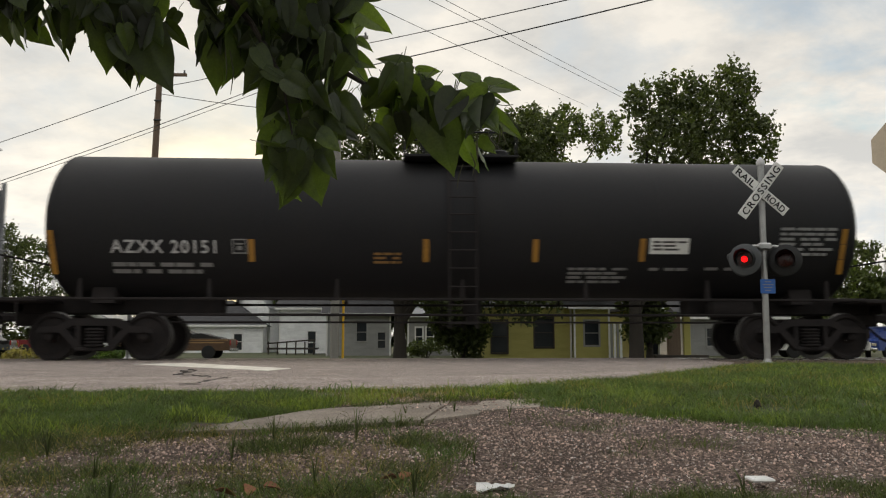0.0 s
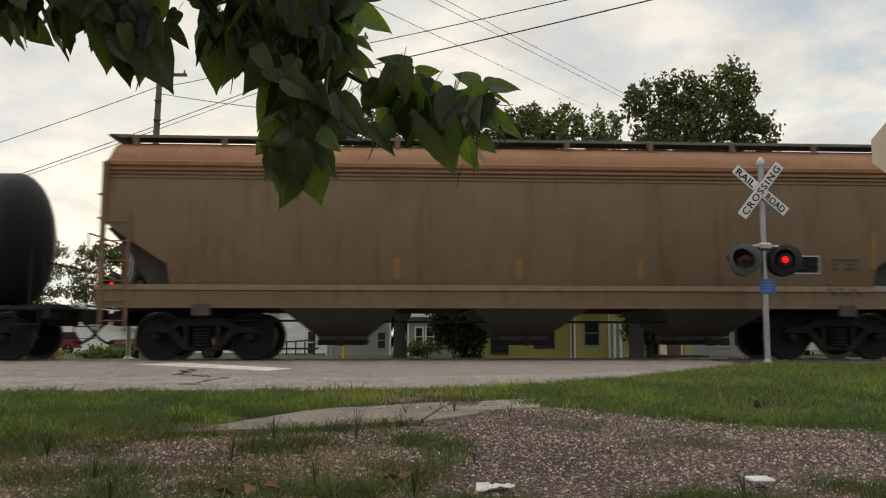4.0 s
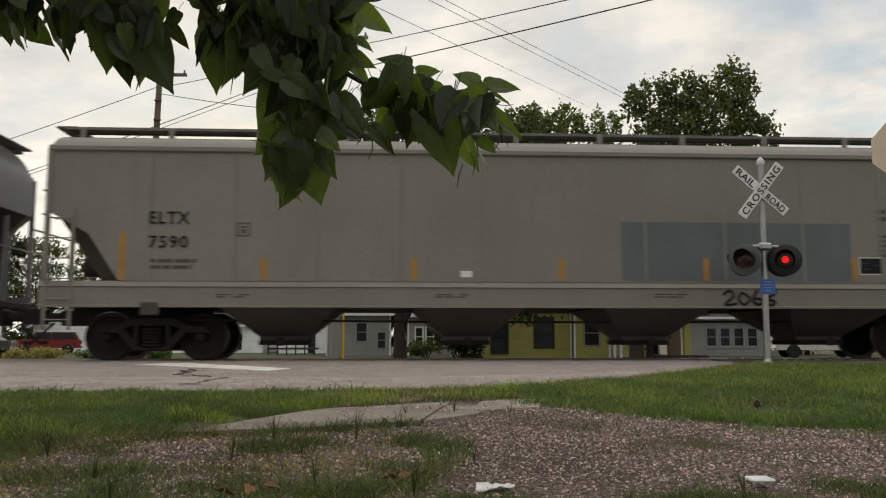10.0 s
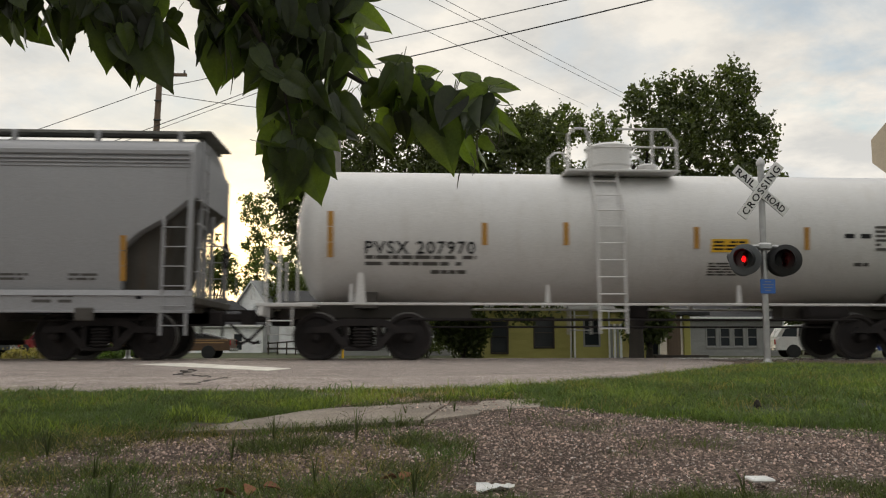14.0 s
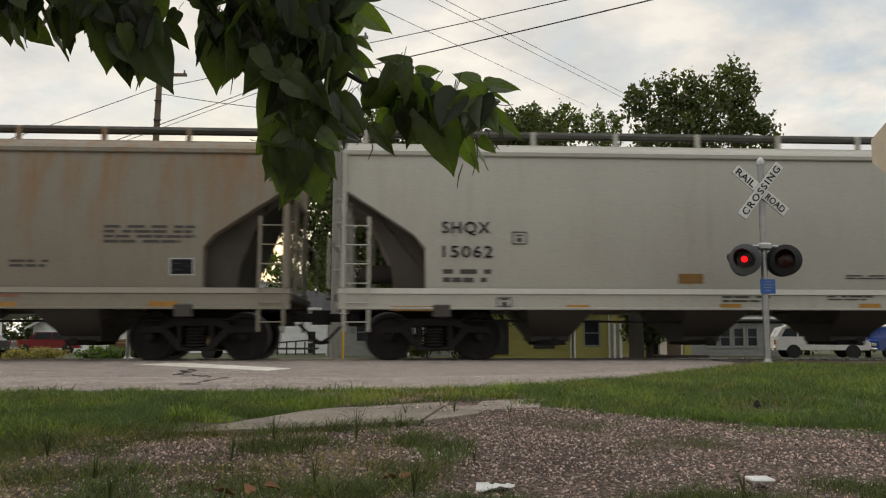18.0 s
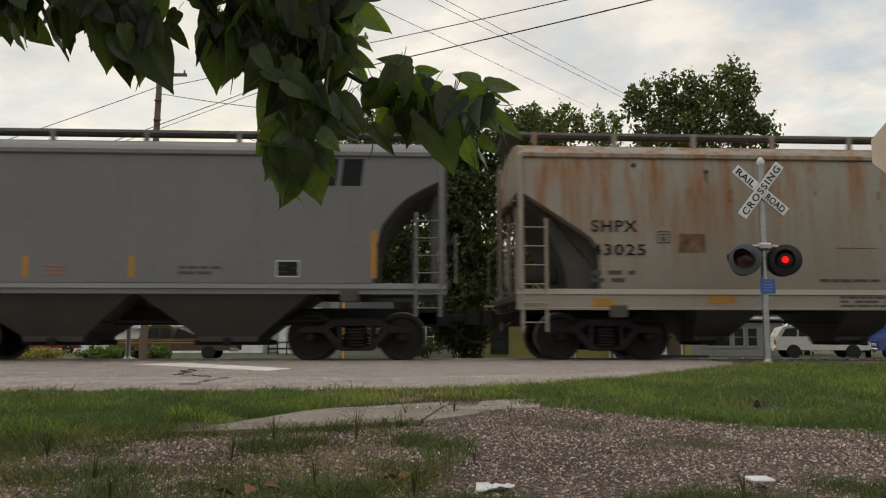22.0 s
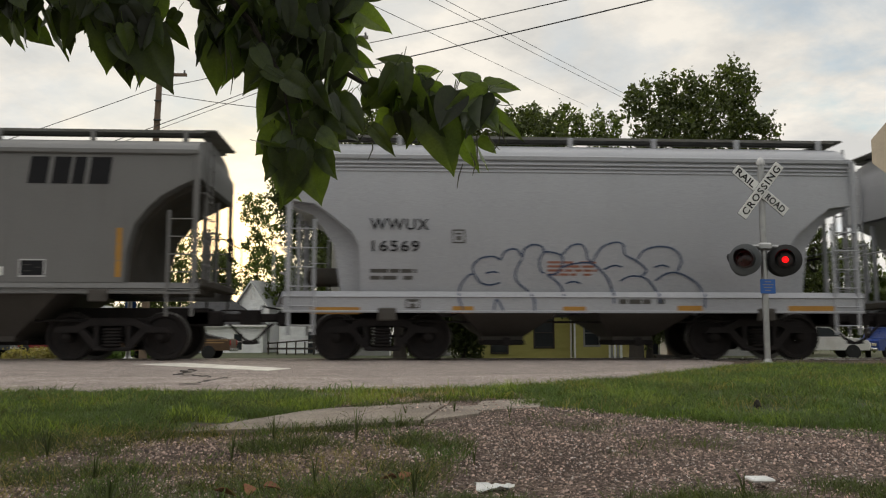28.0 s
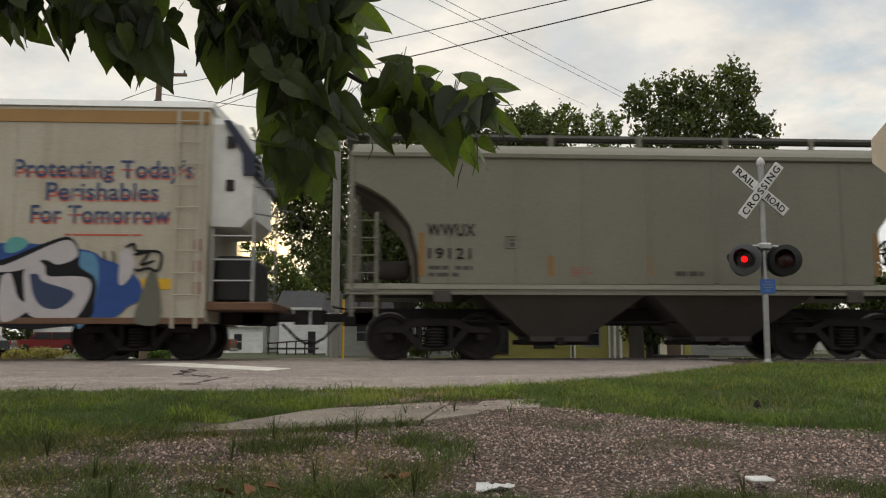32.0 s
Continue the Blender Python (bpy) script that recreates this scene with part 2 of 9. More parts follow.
M["wheel"] = mat("wheel_steel", (0.027, 0.0245, 0.025), 0.85, col2=(0.040, 0.034, 0.032), scale=5, bump=0.1, spec=0.08)
M["tread"] = mat("worn_tread_steel", (0.10, 0.095, 0.09), 0.4, metal=0.6, scale=5)
M["railsteel"] = mat("rail_head_steel", (0.55, 0.54, 0.52), 0.28, metal=1.0, scale=8, bump=0.02)
M["railweb"] = mat("rusty_rail", (0.09, 0.05, 0.03), 0.8, scale=9, bump=0.2)
M["tie"] = mat("creosote_tie_wood", (0.07, 0.055, 0.042), 0.9, col2=(0.12, 0.10, 0.08), scale=6, squash=(5, 0.6, 5), bump=0.3, rand=0.25)
M["ballast"] = mat("ballast_stone", (0.20, 0.19, 0.18), 0.9, scale=9, bump=0.4, rand=0.35, island=True)
M["yellow"] = mat("yellow_reflector", (0.40, 0.20, 0.03), 0.5, col2=(0.28, 0.14, 0.03), scale=3, bump=0.02)
M["amber"] = mat("faded_reflector", (0.27, 0.15, 0.05), 0.6, scale=3, bump=0.02)
M["sign_yellow"] = plain("yellow_placard", (0.72, 0.42, 0.03))
M["ink"] = plain("black_lettering", (0.020, 0.020, 0.022), 0.7, spec=0.08)
M["ink_soft"] = plain("faded_lettering", (0.09, 0.086, 0.08), 0.7, spec=0.1)
M["ink_white"] = plain("white_lettering", (0.52, 0.52, 0.52), 0.65)
M["ink_grey"] = plain("grey_lettering", (0.26, 0.26, 0.26), 0.6)
M["ink_rust"] = plain("faded_red_lettering", (0.30, 0.13, 0.09), 0.7)
M["white"] = plain("white_paint", (0.75, 0.75, 0.73))
M["silver"] = mat("galvanised_steel", (0.408, 0.408, 0.4042), 0.42, metal=0.85, scale=6, fine_amt=0.1, bump=0.05)
M["signblack"] = plain("black_signal_paint", (0.015, 0.015, 0.016), 0.5)
M["signgrey"] = plain("grey_signal_back", (0.075, 0.08, 0.085), 0.55)
M["blue_sign"] = plain("blue_sign_sheet", (0.035, 0.13, 0.42))
M["lens"] = plain("dark_red_lens", (0.03, 0.003, 0.003), 0.25)
M["lamp_on"] = plain("lit_red_lamp", (0.5, 0.01, 0.01), 0.4, emit=((1.0, 0.006, 0.008), 1.9))
M["sign_back"] = plain("bare_aluminium_sign_back", (0.62, 0.52, 0.40), 0.55, metal=0.15)
M["silver_dull"] = mat("dull_walkway_grating", (0.16, 0.16, 0.15), 0.6, metal=0.3, col2=(0.11, 0.10, 0.085), scale=2, bump=0.05)
M["brownsill"] = mat("rust_brown_sill", (0.16, 0.085, 0.05), 0.75, scale=2, bump=0.1)
M["slogan_blue"] = plain("faded_blue_lettering", (0.045, 0.07, 0.15), 0.7)
M["slogan_red"] = plain("faded_red_slogan", (0.55, 0.10, 0.06), 0.7)
M["asphalt"] = grit("worn_asphalt", ((0.125, 0.102, 0.092), (0.255, 0.213, 0.191), (0.36, 0.305, 0.276), (0.56, 0.485, 0.44)), 62, 0.6, (0.82, 1.12))
M["chipseal"] = grit("pale_chip_seal", ((0.15, 0.122, 0.109), (0.335, 0.278, 0.25), (0.455, 0.384, 0.346), (0.68, 0.59, 0.54)), 48, 0.8, (0.80, 1.12))
M["concrete"] = mat("weathered_concrete", (0.29, 0.245, 0.205), 0.9, col2=(0.18, 0.15, 0.12), scale=3.2, amount=0.9, fine=70, fine_amt=0.4, bump=0.3)
M["roadpaint"] = mat("worn_white_road_paint", (0.72, 0.69, 0.62), 0.8, col2=(0.42, 0.39, 0.34), scale=6, amount=0.7, fine=90, fine_amt=0.3, bump=0.3)
M["earth"] = grit("gravelly_earth", ((0.030, 0.021, 0.016), (0.105, 0.072, 0.055), (0.20, 0.142, 0.114), (0.48, 0.385, 0.335)), 105, 1.0, (0.6, 1.2))
M["lawn"] = mat("turf", (0.040, 0.052, 0.020), 0.95, col2=(0.07, 0.07, 0.03), scale=0.6, amount=0.9, fine=30, fine_amt=0.4, bump=0.8)
M["stone"] = mat("crushed_gravel", (0.222, 0.152, 0.121), 0.75, col2=(0.345, 0.262, 0.224), scale=14, fine=200, fine_amt=0.25, bump=0.2, rand=0.8, rand_pow=2.2, spec=0.4, island=True)
M["stone_pale"] = mat("pale_limestone_chip", (0.56, 0.49, 0.45), 0.7, col2=(0.42, 0.36, 0.325), scale=14, fine=200, fine_amt=0.2, bump=0.2, rand=0.3, spec=0.45, island=True)
M["chip"] = mat("road_chip", (0.30, 0.255, 0.225), 0.9, scale=14, fine=200, rand=0.6, rand_pow=1.4, island=True, spec=0.2)
M["grass"] = leafy("grass_blade", (0.066, 0.112, 0.030), (0.118, 0.150, 0.048), 0.40, 0.5, rand=0.45)
M["grass_dry"] = leafy("dry_grass_blade", (0.26, 0.22, 0.085), (0.20, 0.15, 0.07), 0.35, 0.7, rand=0.4)
# brighter copy of the grass: sunlit highlights are put into its colour
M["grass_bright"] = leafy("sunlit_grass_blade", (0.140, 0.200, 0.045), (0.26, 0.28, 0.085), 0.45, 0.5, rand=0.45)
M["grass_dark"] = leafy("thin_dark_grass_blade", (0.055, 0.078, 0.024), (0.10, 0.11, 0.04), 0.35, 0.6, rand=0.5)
M["leaf"] = leafy("broad_leaf", (0.046, 0.062, 0.028), (0.064, 0.084, 0.032), 0.42, 0.34, island=False, rand=0.7, tint=(3.2, 3.7, 0.8), spec=0.5)
# darker copy of the leaf: shade inside the crown is put into its colour
M["leaf_inner"] = leafy("shaded_inner_leaf", (0.030, 0.040, 0.020), (0.042, 0.055, 0.024), 0.28, 0.36, rand=0.6, tint=(2.8, 3.2, 0.8), spec=0.45)
M["crown"] = leafy("tree_crown_leaf", (0.062, 0.078, 0.034), (0.095, 0.110, 0.042), 0.35, 0.55, rand=0.4)
M["crown_far"] = leafy("far_crown_leaf", (0.0702, 0.09563, 0.0297), (0.1053, 0.1237, 0.0396), 0.35, 0.6, rand=0.4)
M["bark"] = mat("rough_bark", (0.0315, 0.02604, 0.021), 0.95, col2=(0.0504, 0.042, 0.0336), scale=6, squash=(1, 1, 0.2), bump=0.8)
M["polewood"] = mat("weathered_pole_wood", (0.15, 0.105, 0.075), 0.9, col2=(0.20, 0.15, 0.11), scale=6, squash=(4, 4, 0.2), bump=0.3)
M["polegrey"] = mat("grey_pole_wood", (0.26, 0.25, 0.23), 0.85, col2=(0.20, 0.19, 0.17), scale=6, squash=(4, 4, 0.2), bump=0.3)
M["wire"] = plain("black_cable", (0.03, 0.03, 0.032), 0.6)
M["siding_white"] = mat("white_lap_siding", (0.88, 0.89, 0.89), 0.6, scale=1.2, bump=0.05)
M["siding_yellow"] = mat("yellow_lap_siding", (0.46, 0.42, 0.13), 0.65, col2=(0.38, 0.34, 0.10), scale=1.2, bump=0.05)
M["siding_grey"] = mat("grey_siding", (0.30, 0.30, 0.29), 0.7, scale=1.2, bump=0.05)
M["roof"] = mat("dark_shingles", (0.045, 0.045, 0.048), 0.9, scale=3, fine=25, fine_amt=0.4, bump=0.4)
M["roof_light"] = mat("pale_metal_roof", (0.42, 0.43, 0.44), 0.5, metal=0.3, scale=2)
M["glass"] = plain("window_glass", (0.03, 0.035, 0.04), 0.08)
M["trim"] = plain("white_trim", (0.80, 0.80, 0.78), 0.5)
M["darkwood"] = mat("dark_deck_wood", (0.06, 0.05, 0.042), 0.85, scale=4, bump=0.2)
# shade on downward faces is put into this darkened, dirt-streaked grey
M["bay_shade_dirt"] = mat("shaded_grimy_bay", (0.072, 0.065, 0.058), 0.75, col2=(0.054, 0.048, 0.042), scale=1.2, streak=(0.04, 0.034, 0.029), streak_amt=0.4, bump=0.05)
M["grey_dark"] = mat("dulled_grey_paint", (0.1584, 0.1579, 0.1547), 0.55, col2=(0.1338, 0.1316, 0.1281), scale=0.6, streak=(0.1056, 0.09695, 0.08641), streak_amt=0.3, bump=0.03)
# shade under the car ends is put into this grimy, rust-streaked colour
M["end_shade_grime"] = mat("shaded_grimy_end_sheet", (0.075, 0.070, 0.062), 0.8, col2=(0.05, 0.043, 0.036), scale=1.4, streak=(0.09, 0.055, 0.03), streak_amt=0.5, bump=0.06, spec=0.2)
M["rustmark"] = mat("rust_stain", (0.11, 0.062, 0.034), 0.9, col2=(0.20, 0.135, 0.085), scale=5, amount=1.0, spec=0.1)
M["rust_dark"] = mat("dark_rust", (0.045, 0.026, 0.016), 0.9, scale=9)


# ---- mesh building ----
class Mesh:
    """Collects vertices and faces; every method adds one closed piece."""

    def __init__(self):
        self.v, self.f, self.k = [], [], []
        self.mat = 0

    def add(self, verts, faces):
        o = len(self.v)
        self.v.extend(tuple(p) for p in verts)
        self.f.extend(tuple(i + o for i in q) for q in faces)
        self.k.extend([self.mat] * len(faces))
        return self

    def box(self, c, s, b=0.0, m=None):
        hx, hy, hz = s[0] / 2, s[1] / 2, s[2] / 2
        b = min(b, hx * 0.9, hy * 0.9, hz * 0.9)
        if b <= 0:
            v = [(x, y, z) for x in (-hx, hx) for y in (-hy, hy) for z in (-hz, hz)]
            f = [(0, 1, 3, 2), (4, 6, 7, 5), (0, 4, 5, 1), (2, 3, 7, 6), (0, 2, 6, 4), (1, 5, 7, 3)]
        else:
            v, idx = [], {}
            for sx in (-1, 1):
                for sy in (-1, 1):
                    for sz in (-1, 1):
                        for a in range(3):
                            p = [sx * (hx - b), sy * (hy - b), sz * (hz - b)]
                            p[a] = (sx * hx, sy * hy, sz * hz)[a]
                            idx[sx, sy, sz, a] = len(v)
                            v.append(p)
            f = []
            for a in range(3):
                o = [i for i in range(3) if i != a]
                for s0 in (-1, 1):
                    q = []
                    for (s1, s2) in ((-1, -1), (1, -1), (1, 1), (-1, 1)):
                        k = [0, 0, 0]
                        k[a], k[o[0]], k[o[1]] = s0, s1, s2
                        q.append(idx[(*k, a)])
                    f.append(q if (s0 > 0) == (a != 1) else q[::-1])
                for s1 in (-1, 1):
                    for s2 in (-1, 1):
                        e = []
                        for s0 in (-1, 1):
                            k = [0, 0, 0]
                            k[a], k[o[0]], k[o[1]] = s0, s1, s2
                            e.append((idx[(*k, o[0])], idx[(*k, o[1])]))
                        f.append((e[0][0], e[1][0], e[1][1], e[0][1]))
            for sx in (-1, 1):
                for sy in (-1, 1):
                    for sz in (-1, 1):
                        f.append([idx[sx, sy, sz, a] for a in range(3)])
        v = [Vector(p) for p in v]
        if m:
            v = [m @ p for p in v]
        c = Vector(c)
        return self.add([p + c for p in v], f)

    def rings(self, rings, cap=True, closed=True):
        n = len(rings[0])
        v = [p for r in rings for p in r]
        f = []
        for i in range(len(rings) - 1):
            for j in range(n if closed else n - 1):
                a, b2 = i * n + j, i * n + (j + 1) % n
                f.append((a, b2, b2 + n, a + n))
        if cap:
            f.append(tuple(range(n))[::-1])
            f.append(tuple(range((len(rings) - 1) * n, len(rings) * n)))
        return self.add(v, f)

    def tube(self, pts, r, n=8, cap=True):
        pts = [Vector(p) for p in pts]
        rr = r if isinstance(r, (list, tuple)) else [r] * len(pts)
        rings, ref = [], None
        for i, p in enumerate(pts):
            d = (pts[min(i + 1, len(pts) - 1)] - pts[max(i - 1, 0)]).normalized()
            if ref is None:
                ref = Vector((0, 0, 1)) if abs(d.z) < 0.9 else Vector((1, 0, 0))
            a = d.cross(ref).normalized()
            b2 = d.cross(a).normalized()
            ref = -b2 if abs(d.dot(-b2)) < 0.9 else ref
            rings.append([p + (a * math.cos(t) + b2 * math.sin(t)) * rr[i] for t in (2 * math.pi * j / n for j in range(n))])
        return self.rings(rings, cap)

    def lathe(self, prof, axis="x", c=(0, 0, 0), n=24, cap=True):
        c = Vector(c)
        rings = []
        for r, h in prof:
            ring = []
            for j in range(n):
                t = 2 * math.pi * j / n
                a, b2 = r * math.cos(t), r * math.sin(t)
                ring.append(c + Vector({"x": (h, a, b2), "y": (a, h, b2), "z": (a, b2, h)}[axis]))
            rings.append(ring)
        return self.rings(rings, cap)

    def prism(self, poly, axis="y", a=0.0, b=1.0):
        def at(p, h):
            return {"y": (p[0], h, p[1]), "x": (h, p[0], p[1]), "z": (p[0], p[1], h)}[axis]
        return self.rings([[at(p, a) for p in poly], [at(p, b) for p in poly]])

    def data(self, name, mats, angle=35):
        me = bpy.data.meshes.new(name)
        me.from_pydata(self.v, [], self.f)
        for m in mats if isinstance(mats, (list, tuple)) else [mats]:
            me.materials.append(m)
        if any(self.k):
            me.polygons.foreach_set("material_index", self.k)
        bm = bmesh.new()
        bm.from_mesh(me)
        bmesh.ops.recalc_face_normals(bm, faces=bm.faces)
        bm.to_mesh(me)
        bm.free()
        me.polygons.foreach_set("use_smooth", [True] * len(me.polygons))
        me.set_sharp_from_angle(angle=radians(angle))
        me.update()
        return me


def part(name, mesh, material, parent=None, label="", m=None):
    """One mesh object under a thing or under a part."""
    me = mesh if isinstance(mesh, bpy.types.Mesh) else mesh.data(name, material)
    ob = new(name, me)
    if parent:
        ob.parent = parent
    if m is not None:
        ob.matrix_basis = m
    return tagged(ob, label) if label else ob


def thing(name, label, category, group="", m=None, kind=""):
    ob = new(name)
    ob.empty_display_size = 0.2
    if m is not None:
        ob.matrix_basis = m
    return tagged(ob, label, category, group, kind)


TEXTS = {}


def lettering(text, size, spacing=1.0):
    """A mesh of raised lettering, in the x-z plane, read from -y, its lower left corner at the origin."""
    key = (text, size, spacing)
    if key not in TEXTS:
        cu = bpy.data.curves.new("lettering", "FONT")
        cu.body, cu.size, cu.extrude, cu.resolution_u, cu.space_character = text, size * 1.37, 0.003, 3, spacing
        cu.offset = size * 0.018
        ob = new("lettering", cu)
        dg = bpy.context.evaluated_depsgraph_get()
        me = bpy.data.meshes.new_from_object(ob.evaluated_get(dg))
        me.transform(Matrix.Rotation(radians(90), 4, "X"))
        bpy.data.objects.remove(ob)
        TEXTS[key] = me
    return TEXTS[key].copy()


def text_part(text, x, z, size, material, parent, y, width=None, spacing=1.0, label="", name="lettering"):
    me = lettering(text, size, spacing)
    me.materials.clear()
    me.materials.append(material)
    xs = [v.co.x for v in me.vertices]
    sx = width / (max(xs) - min(xs)) if width else 1.0
    me.transform(Matrix.Diagonal((sx, 1, 1, 1)) @ Matrix.Translation((-min(xs), 0, 0)))
    ob = part(name, me, material, parent, label, m=Matrix.Translation((x, y, z)))
    return ob


# ---- markings on the cars: kind, place along the car, height, size ----
SPECS = {}


def mark(key, *e):
    SPECS.setdefault(key, []).append(e)


mark("azxx", "T", "AZXX 20151", -6.64, 2.02, 0.26, 1.96, "ink_white")
mark("azxx", "B", -6.64, 1.63, 1.93, 0.25, 2, "ink_grey")
mark("azxx", "O", -4.38, 2.01, 0.28, 0.29, "ink_grey")
mark("azxx", "S", -4.02, 1.85, 0.46, "yellow")
mark("azxx", "S", -0.7, 1.86, 0.47, "yellow")
mark("azxx", "S", 1.42, 1.87, 0.47, "yellow")
mark("azxx", "S", 3.52, 1.89, 0.48, "yellow")
mark("azxx", "S", -7.72, 1.58, 0.89, "yellow")
mark("azxx", "S", 7.53, 1.65, 0.94, "yellow")
mark("azxx", "B", -1.7, 1.84, 0.52, 0.23, 3, "amber")
mark("azxx", "P", 3.66, 2.05, 0.78, 0.32, "white")
mark("azxx", "B", 3.72, 2.12, 0.67, 0.19, 3, "ink_soft")
mark("azxx", "B", 2.09, 1.46, 1.16, 0.39, 4, "ink_grey")
mark("azxx", "B", 3.7, 1.74, 0.75, 0.07, 1, "ink_grey")
mark("azxx", "B", 4.81, 1.75, 0.71, 0.07, 1, "ink_grey")
mark("azxx", "B", 6.25, 2.03, 1.14, 0.56, 6, "ink_grey")
mark("crdx", "T", "CRDX", -6.97, 2.51, 0.24, 0.84, "ink")
mark("crdx", "T", "11389", -6.96, 2.11, 0.24, 0.84, "ink")
mark("crdx", "O", -5.65, 2.34, 0.25, 0.26, "ink_soft")
mark("crdx", "S", -8.60, 1.52, 0.82, "yellow")
mark("crdx", "S", -5.73, 1.52, 0.34, "yellow")
mark("crdx", "S", -3.32, 1.48, 0.32, "yellow")
mark("crdx", "S", -0.04, 1.49, 0.33, "yellow")
mark("crdx", "S", 3.11, 1.5, 0.33, "yellow")
mark("crdx", "S", 5.53, 1.51, 0.33, "yellow")
mark("crdx", "S", 8.31, 1.55, 0.84, "yellow")
mark("crdx", "C", 5.00, 1.48, 0.41, 0.27)
mark("crdx", "B", -6.92, 1.49, 1.18, 0.14, 2, "ink_soft")
mark("crdx", "B", -6.97, 1.22, 1.5, 0.11, 1, "ink_rust")
mark("crdx", "B", -4.17, 1.19, 0.93, 0.15, 2, "ink_rust")
mark("crdx", "B", -2.71, 1.19, 1.1, 0.11, 2, "ink_soft")
mark("crdx", "B", 0.51, 1.2, 1.35, 0.12, 2, "ink_soft")
mark("crdx", "B", -4.14, 1.13, 1.02, 0.17, 3, "ink_rust")
mark("crdx", "P", -8.14, 0.86, 0.4, 0.17, "white")
mark("crdx", "P", 7.51, 0.88, 0.44, 0.17, "white")
mark("brown", "C", 5.14, 1.69, 0.52, 0.31)
mark("brown", "S", 6.76, 1.75, 0.76, "amber")
mark("brown", "S", 2.14, 1.54, 0.42, "amber")
mark("brown", "S", -0.21, 1.53, 0.42, "amber")
mark("brown", "S", -2.54, 1.52, 0.42, "amber")
mark("brown", "B", 5.92, 1.74, 0.65, 0.22, 3, "ink_soft")
mark("brown", "P", 6.7, 1.3, 0.32, 0.13, "ink_grey")
mark("soex", "T", "SOEX 2927", -6.6, 1.96, 0.26, 1.64, "ink_white")
mark("soex", "S", -8.05, 1.76, 0.89, "yellow")
mark("soex", "S", -4.82, 1.97, 0.48, "yellow")
mark("soex", "S", -1.44, 1.99, 0.49, "yellow")
mark("soex", "S", 1.24, 2.0, 0.49, "yellow")
mark("soex", "S", 3.96, 2.02, 0.5, "yellow")
mark("soex", "B", -6.6, 1.56, 1.93, 0.26, 2, "ink_grey")
mark("soex", "B", -4.6, 1.57, 0.74, 0.09, 1, "ink_grey")
mark("soex", "B", -2.89, 1.6, 0.88, 0.22, 3, "ink_grey")
mark("soex", "B", 0.96, 1.67, 0.98, 0.17, 2, "ink_grey")
mark("soex", "P", 2.36, 1.92, 0.77, 0.31, "sign_yellow")
mark("soex", "B", 2.44, 1.97, 0.61, 0.2, 3, "ink")
mark("soex", "B", 4.98, 1.74, 1.1, 0.64, 7, "ink_grey")
mark("soex", "O", 4.37, 1.53, 0.49, 0.33, "ink_grey")
mark("soex", "B", 3.08, 1.69, 1.16, 0.13, 2, "ink_grey")
mark("soex", "S", 7.54, 1.85, 0.86, "yellow")
mark("e7575", "T", "ELTX", -7.75, 2.62, 0.21, 0.75, "ink")
mark("e7575", "T", "7576", -7.75, 2.17, 0.22, 0.75, "ink")
mark("e7575", "O", -6.14, 2.46, 0.24, 0.24, "ink_soft")
mark("e7575", "S", -5.45, 1.48, 0.44, "amber")
mark("e7575", "S", -2.77, 1.49, 0.44, "amber")
mark("e7575", "S", -0.01, 1.5, 0.45, "amber")
mark("e7575", "S", 2.75, 1.51, 0.45, "amber")
mark("e7575", "S", 5.5, 1.52, 0.46, "amber")
mark("e7575", "S", 8.39, 1.61, 0.86, "amber")
mark("e7575", "S", -8.29, 1.6, 0.85, "amber")
mark("e7575", "B", 0.69, 1.61, 1.96, 0.15, 2, "ink_rust")
mark("e7575", "C", 5.77, 1.64, 0.49, 0.31)
mark("e7575", "B", -6.45, 1.16, 0.61, 0.05, 2, "ink_soft")
mark("e7575", "B", -2.38, 1.17, 0.63, 0.07, 2, "ink_soft")
mark("e7575", "B", 1.71, 1.19, 0.62, 0.07, 2, "ink_soft")
mark("e7575", "P", -1.89, 1.56, 0.24, 0.12, "white")
mark("e7575", "B", -7.73, 1.63, 0.78, 0.19, 2, "ink_soft")
mark("e7590", "T", "ELTX", -7.82, 2.55, 0.24, 0.74, "ink")
mark("e7590", "T", "7590", -7.82, 2.1, 0.23, 0.72, "ink")
mark("e7590", "O", -6.21, 2.32, 0.25, 0.26, "ink_soft")
mark("e7590", "S", -8.30, 1.48, 0.9, "yellow")
mark("e7590", "S", -5.70, 1.49, 0.42, "yellow")
mark("e7590", "S", -2.89, 1.5, 0.43, "yellow")
mark("e7590", "S", -0.08, 1.51, 0.43, "yellow")
mark("e7590", "S", 2.74, 1.52, 0.44, "yellow")
mark("e7590", "S", 5.68, 1.53, 0.44, "yellow")
mark("e7590", "P", 1.09, 1.52, 4.54, 1.13, "greyblue")
mark("e7590", "P", 6.83, 1.5, 2.06, 1.37, "greyblue")
mark("e7590", "C", 5.80, 1.67, 0.43, 0.3)
mark("e7590", "B", -7.80, 1.7, 0.86, 0.19, 2, "ink_soft")
mark("e7590", "B", -6.55, 1.17, 0.62, 0.07, 2, "ink_soft")
mark("e7590", "B", -2.48, 1.18, 0.62, 0.07, 2, "ink_soft")
mark("e7590", "B", 1.70, 1.19, 0.66, 0.08, 2, "ink_soft")
mark("e7590", "B", 6.20, 2.7, 0.66, 0.24, 2, "ink_soft")
mark("e7590", "B", 6.20, 2.0, 1.09, 0.43, 5, "ink_soft")
mark("e7590", "P", -2.00, 1.57, 0.21, 0.12, "white")
mark("e5117", "T", "ELTX", -7.22, 2.47, 0.23, 0.81, "ink")
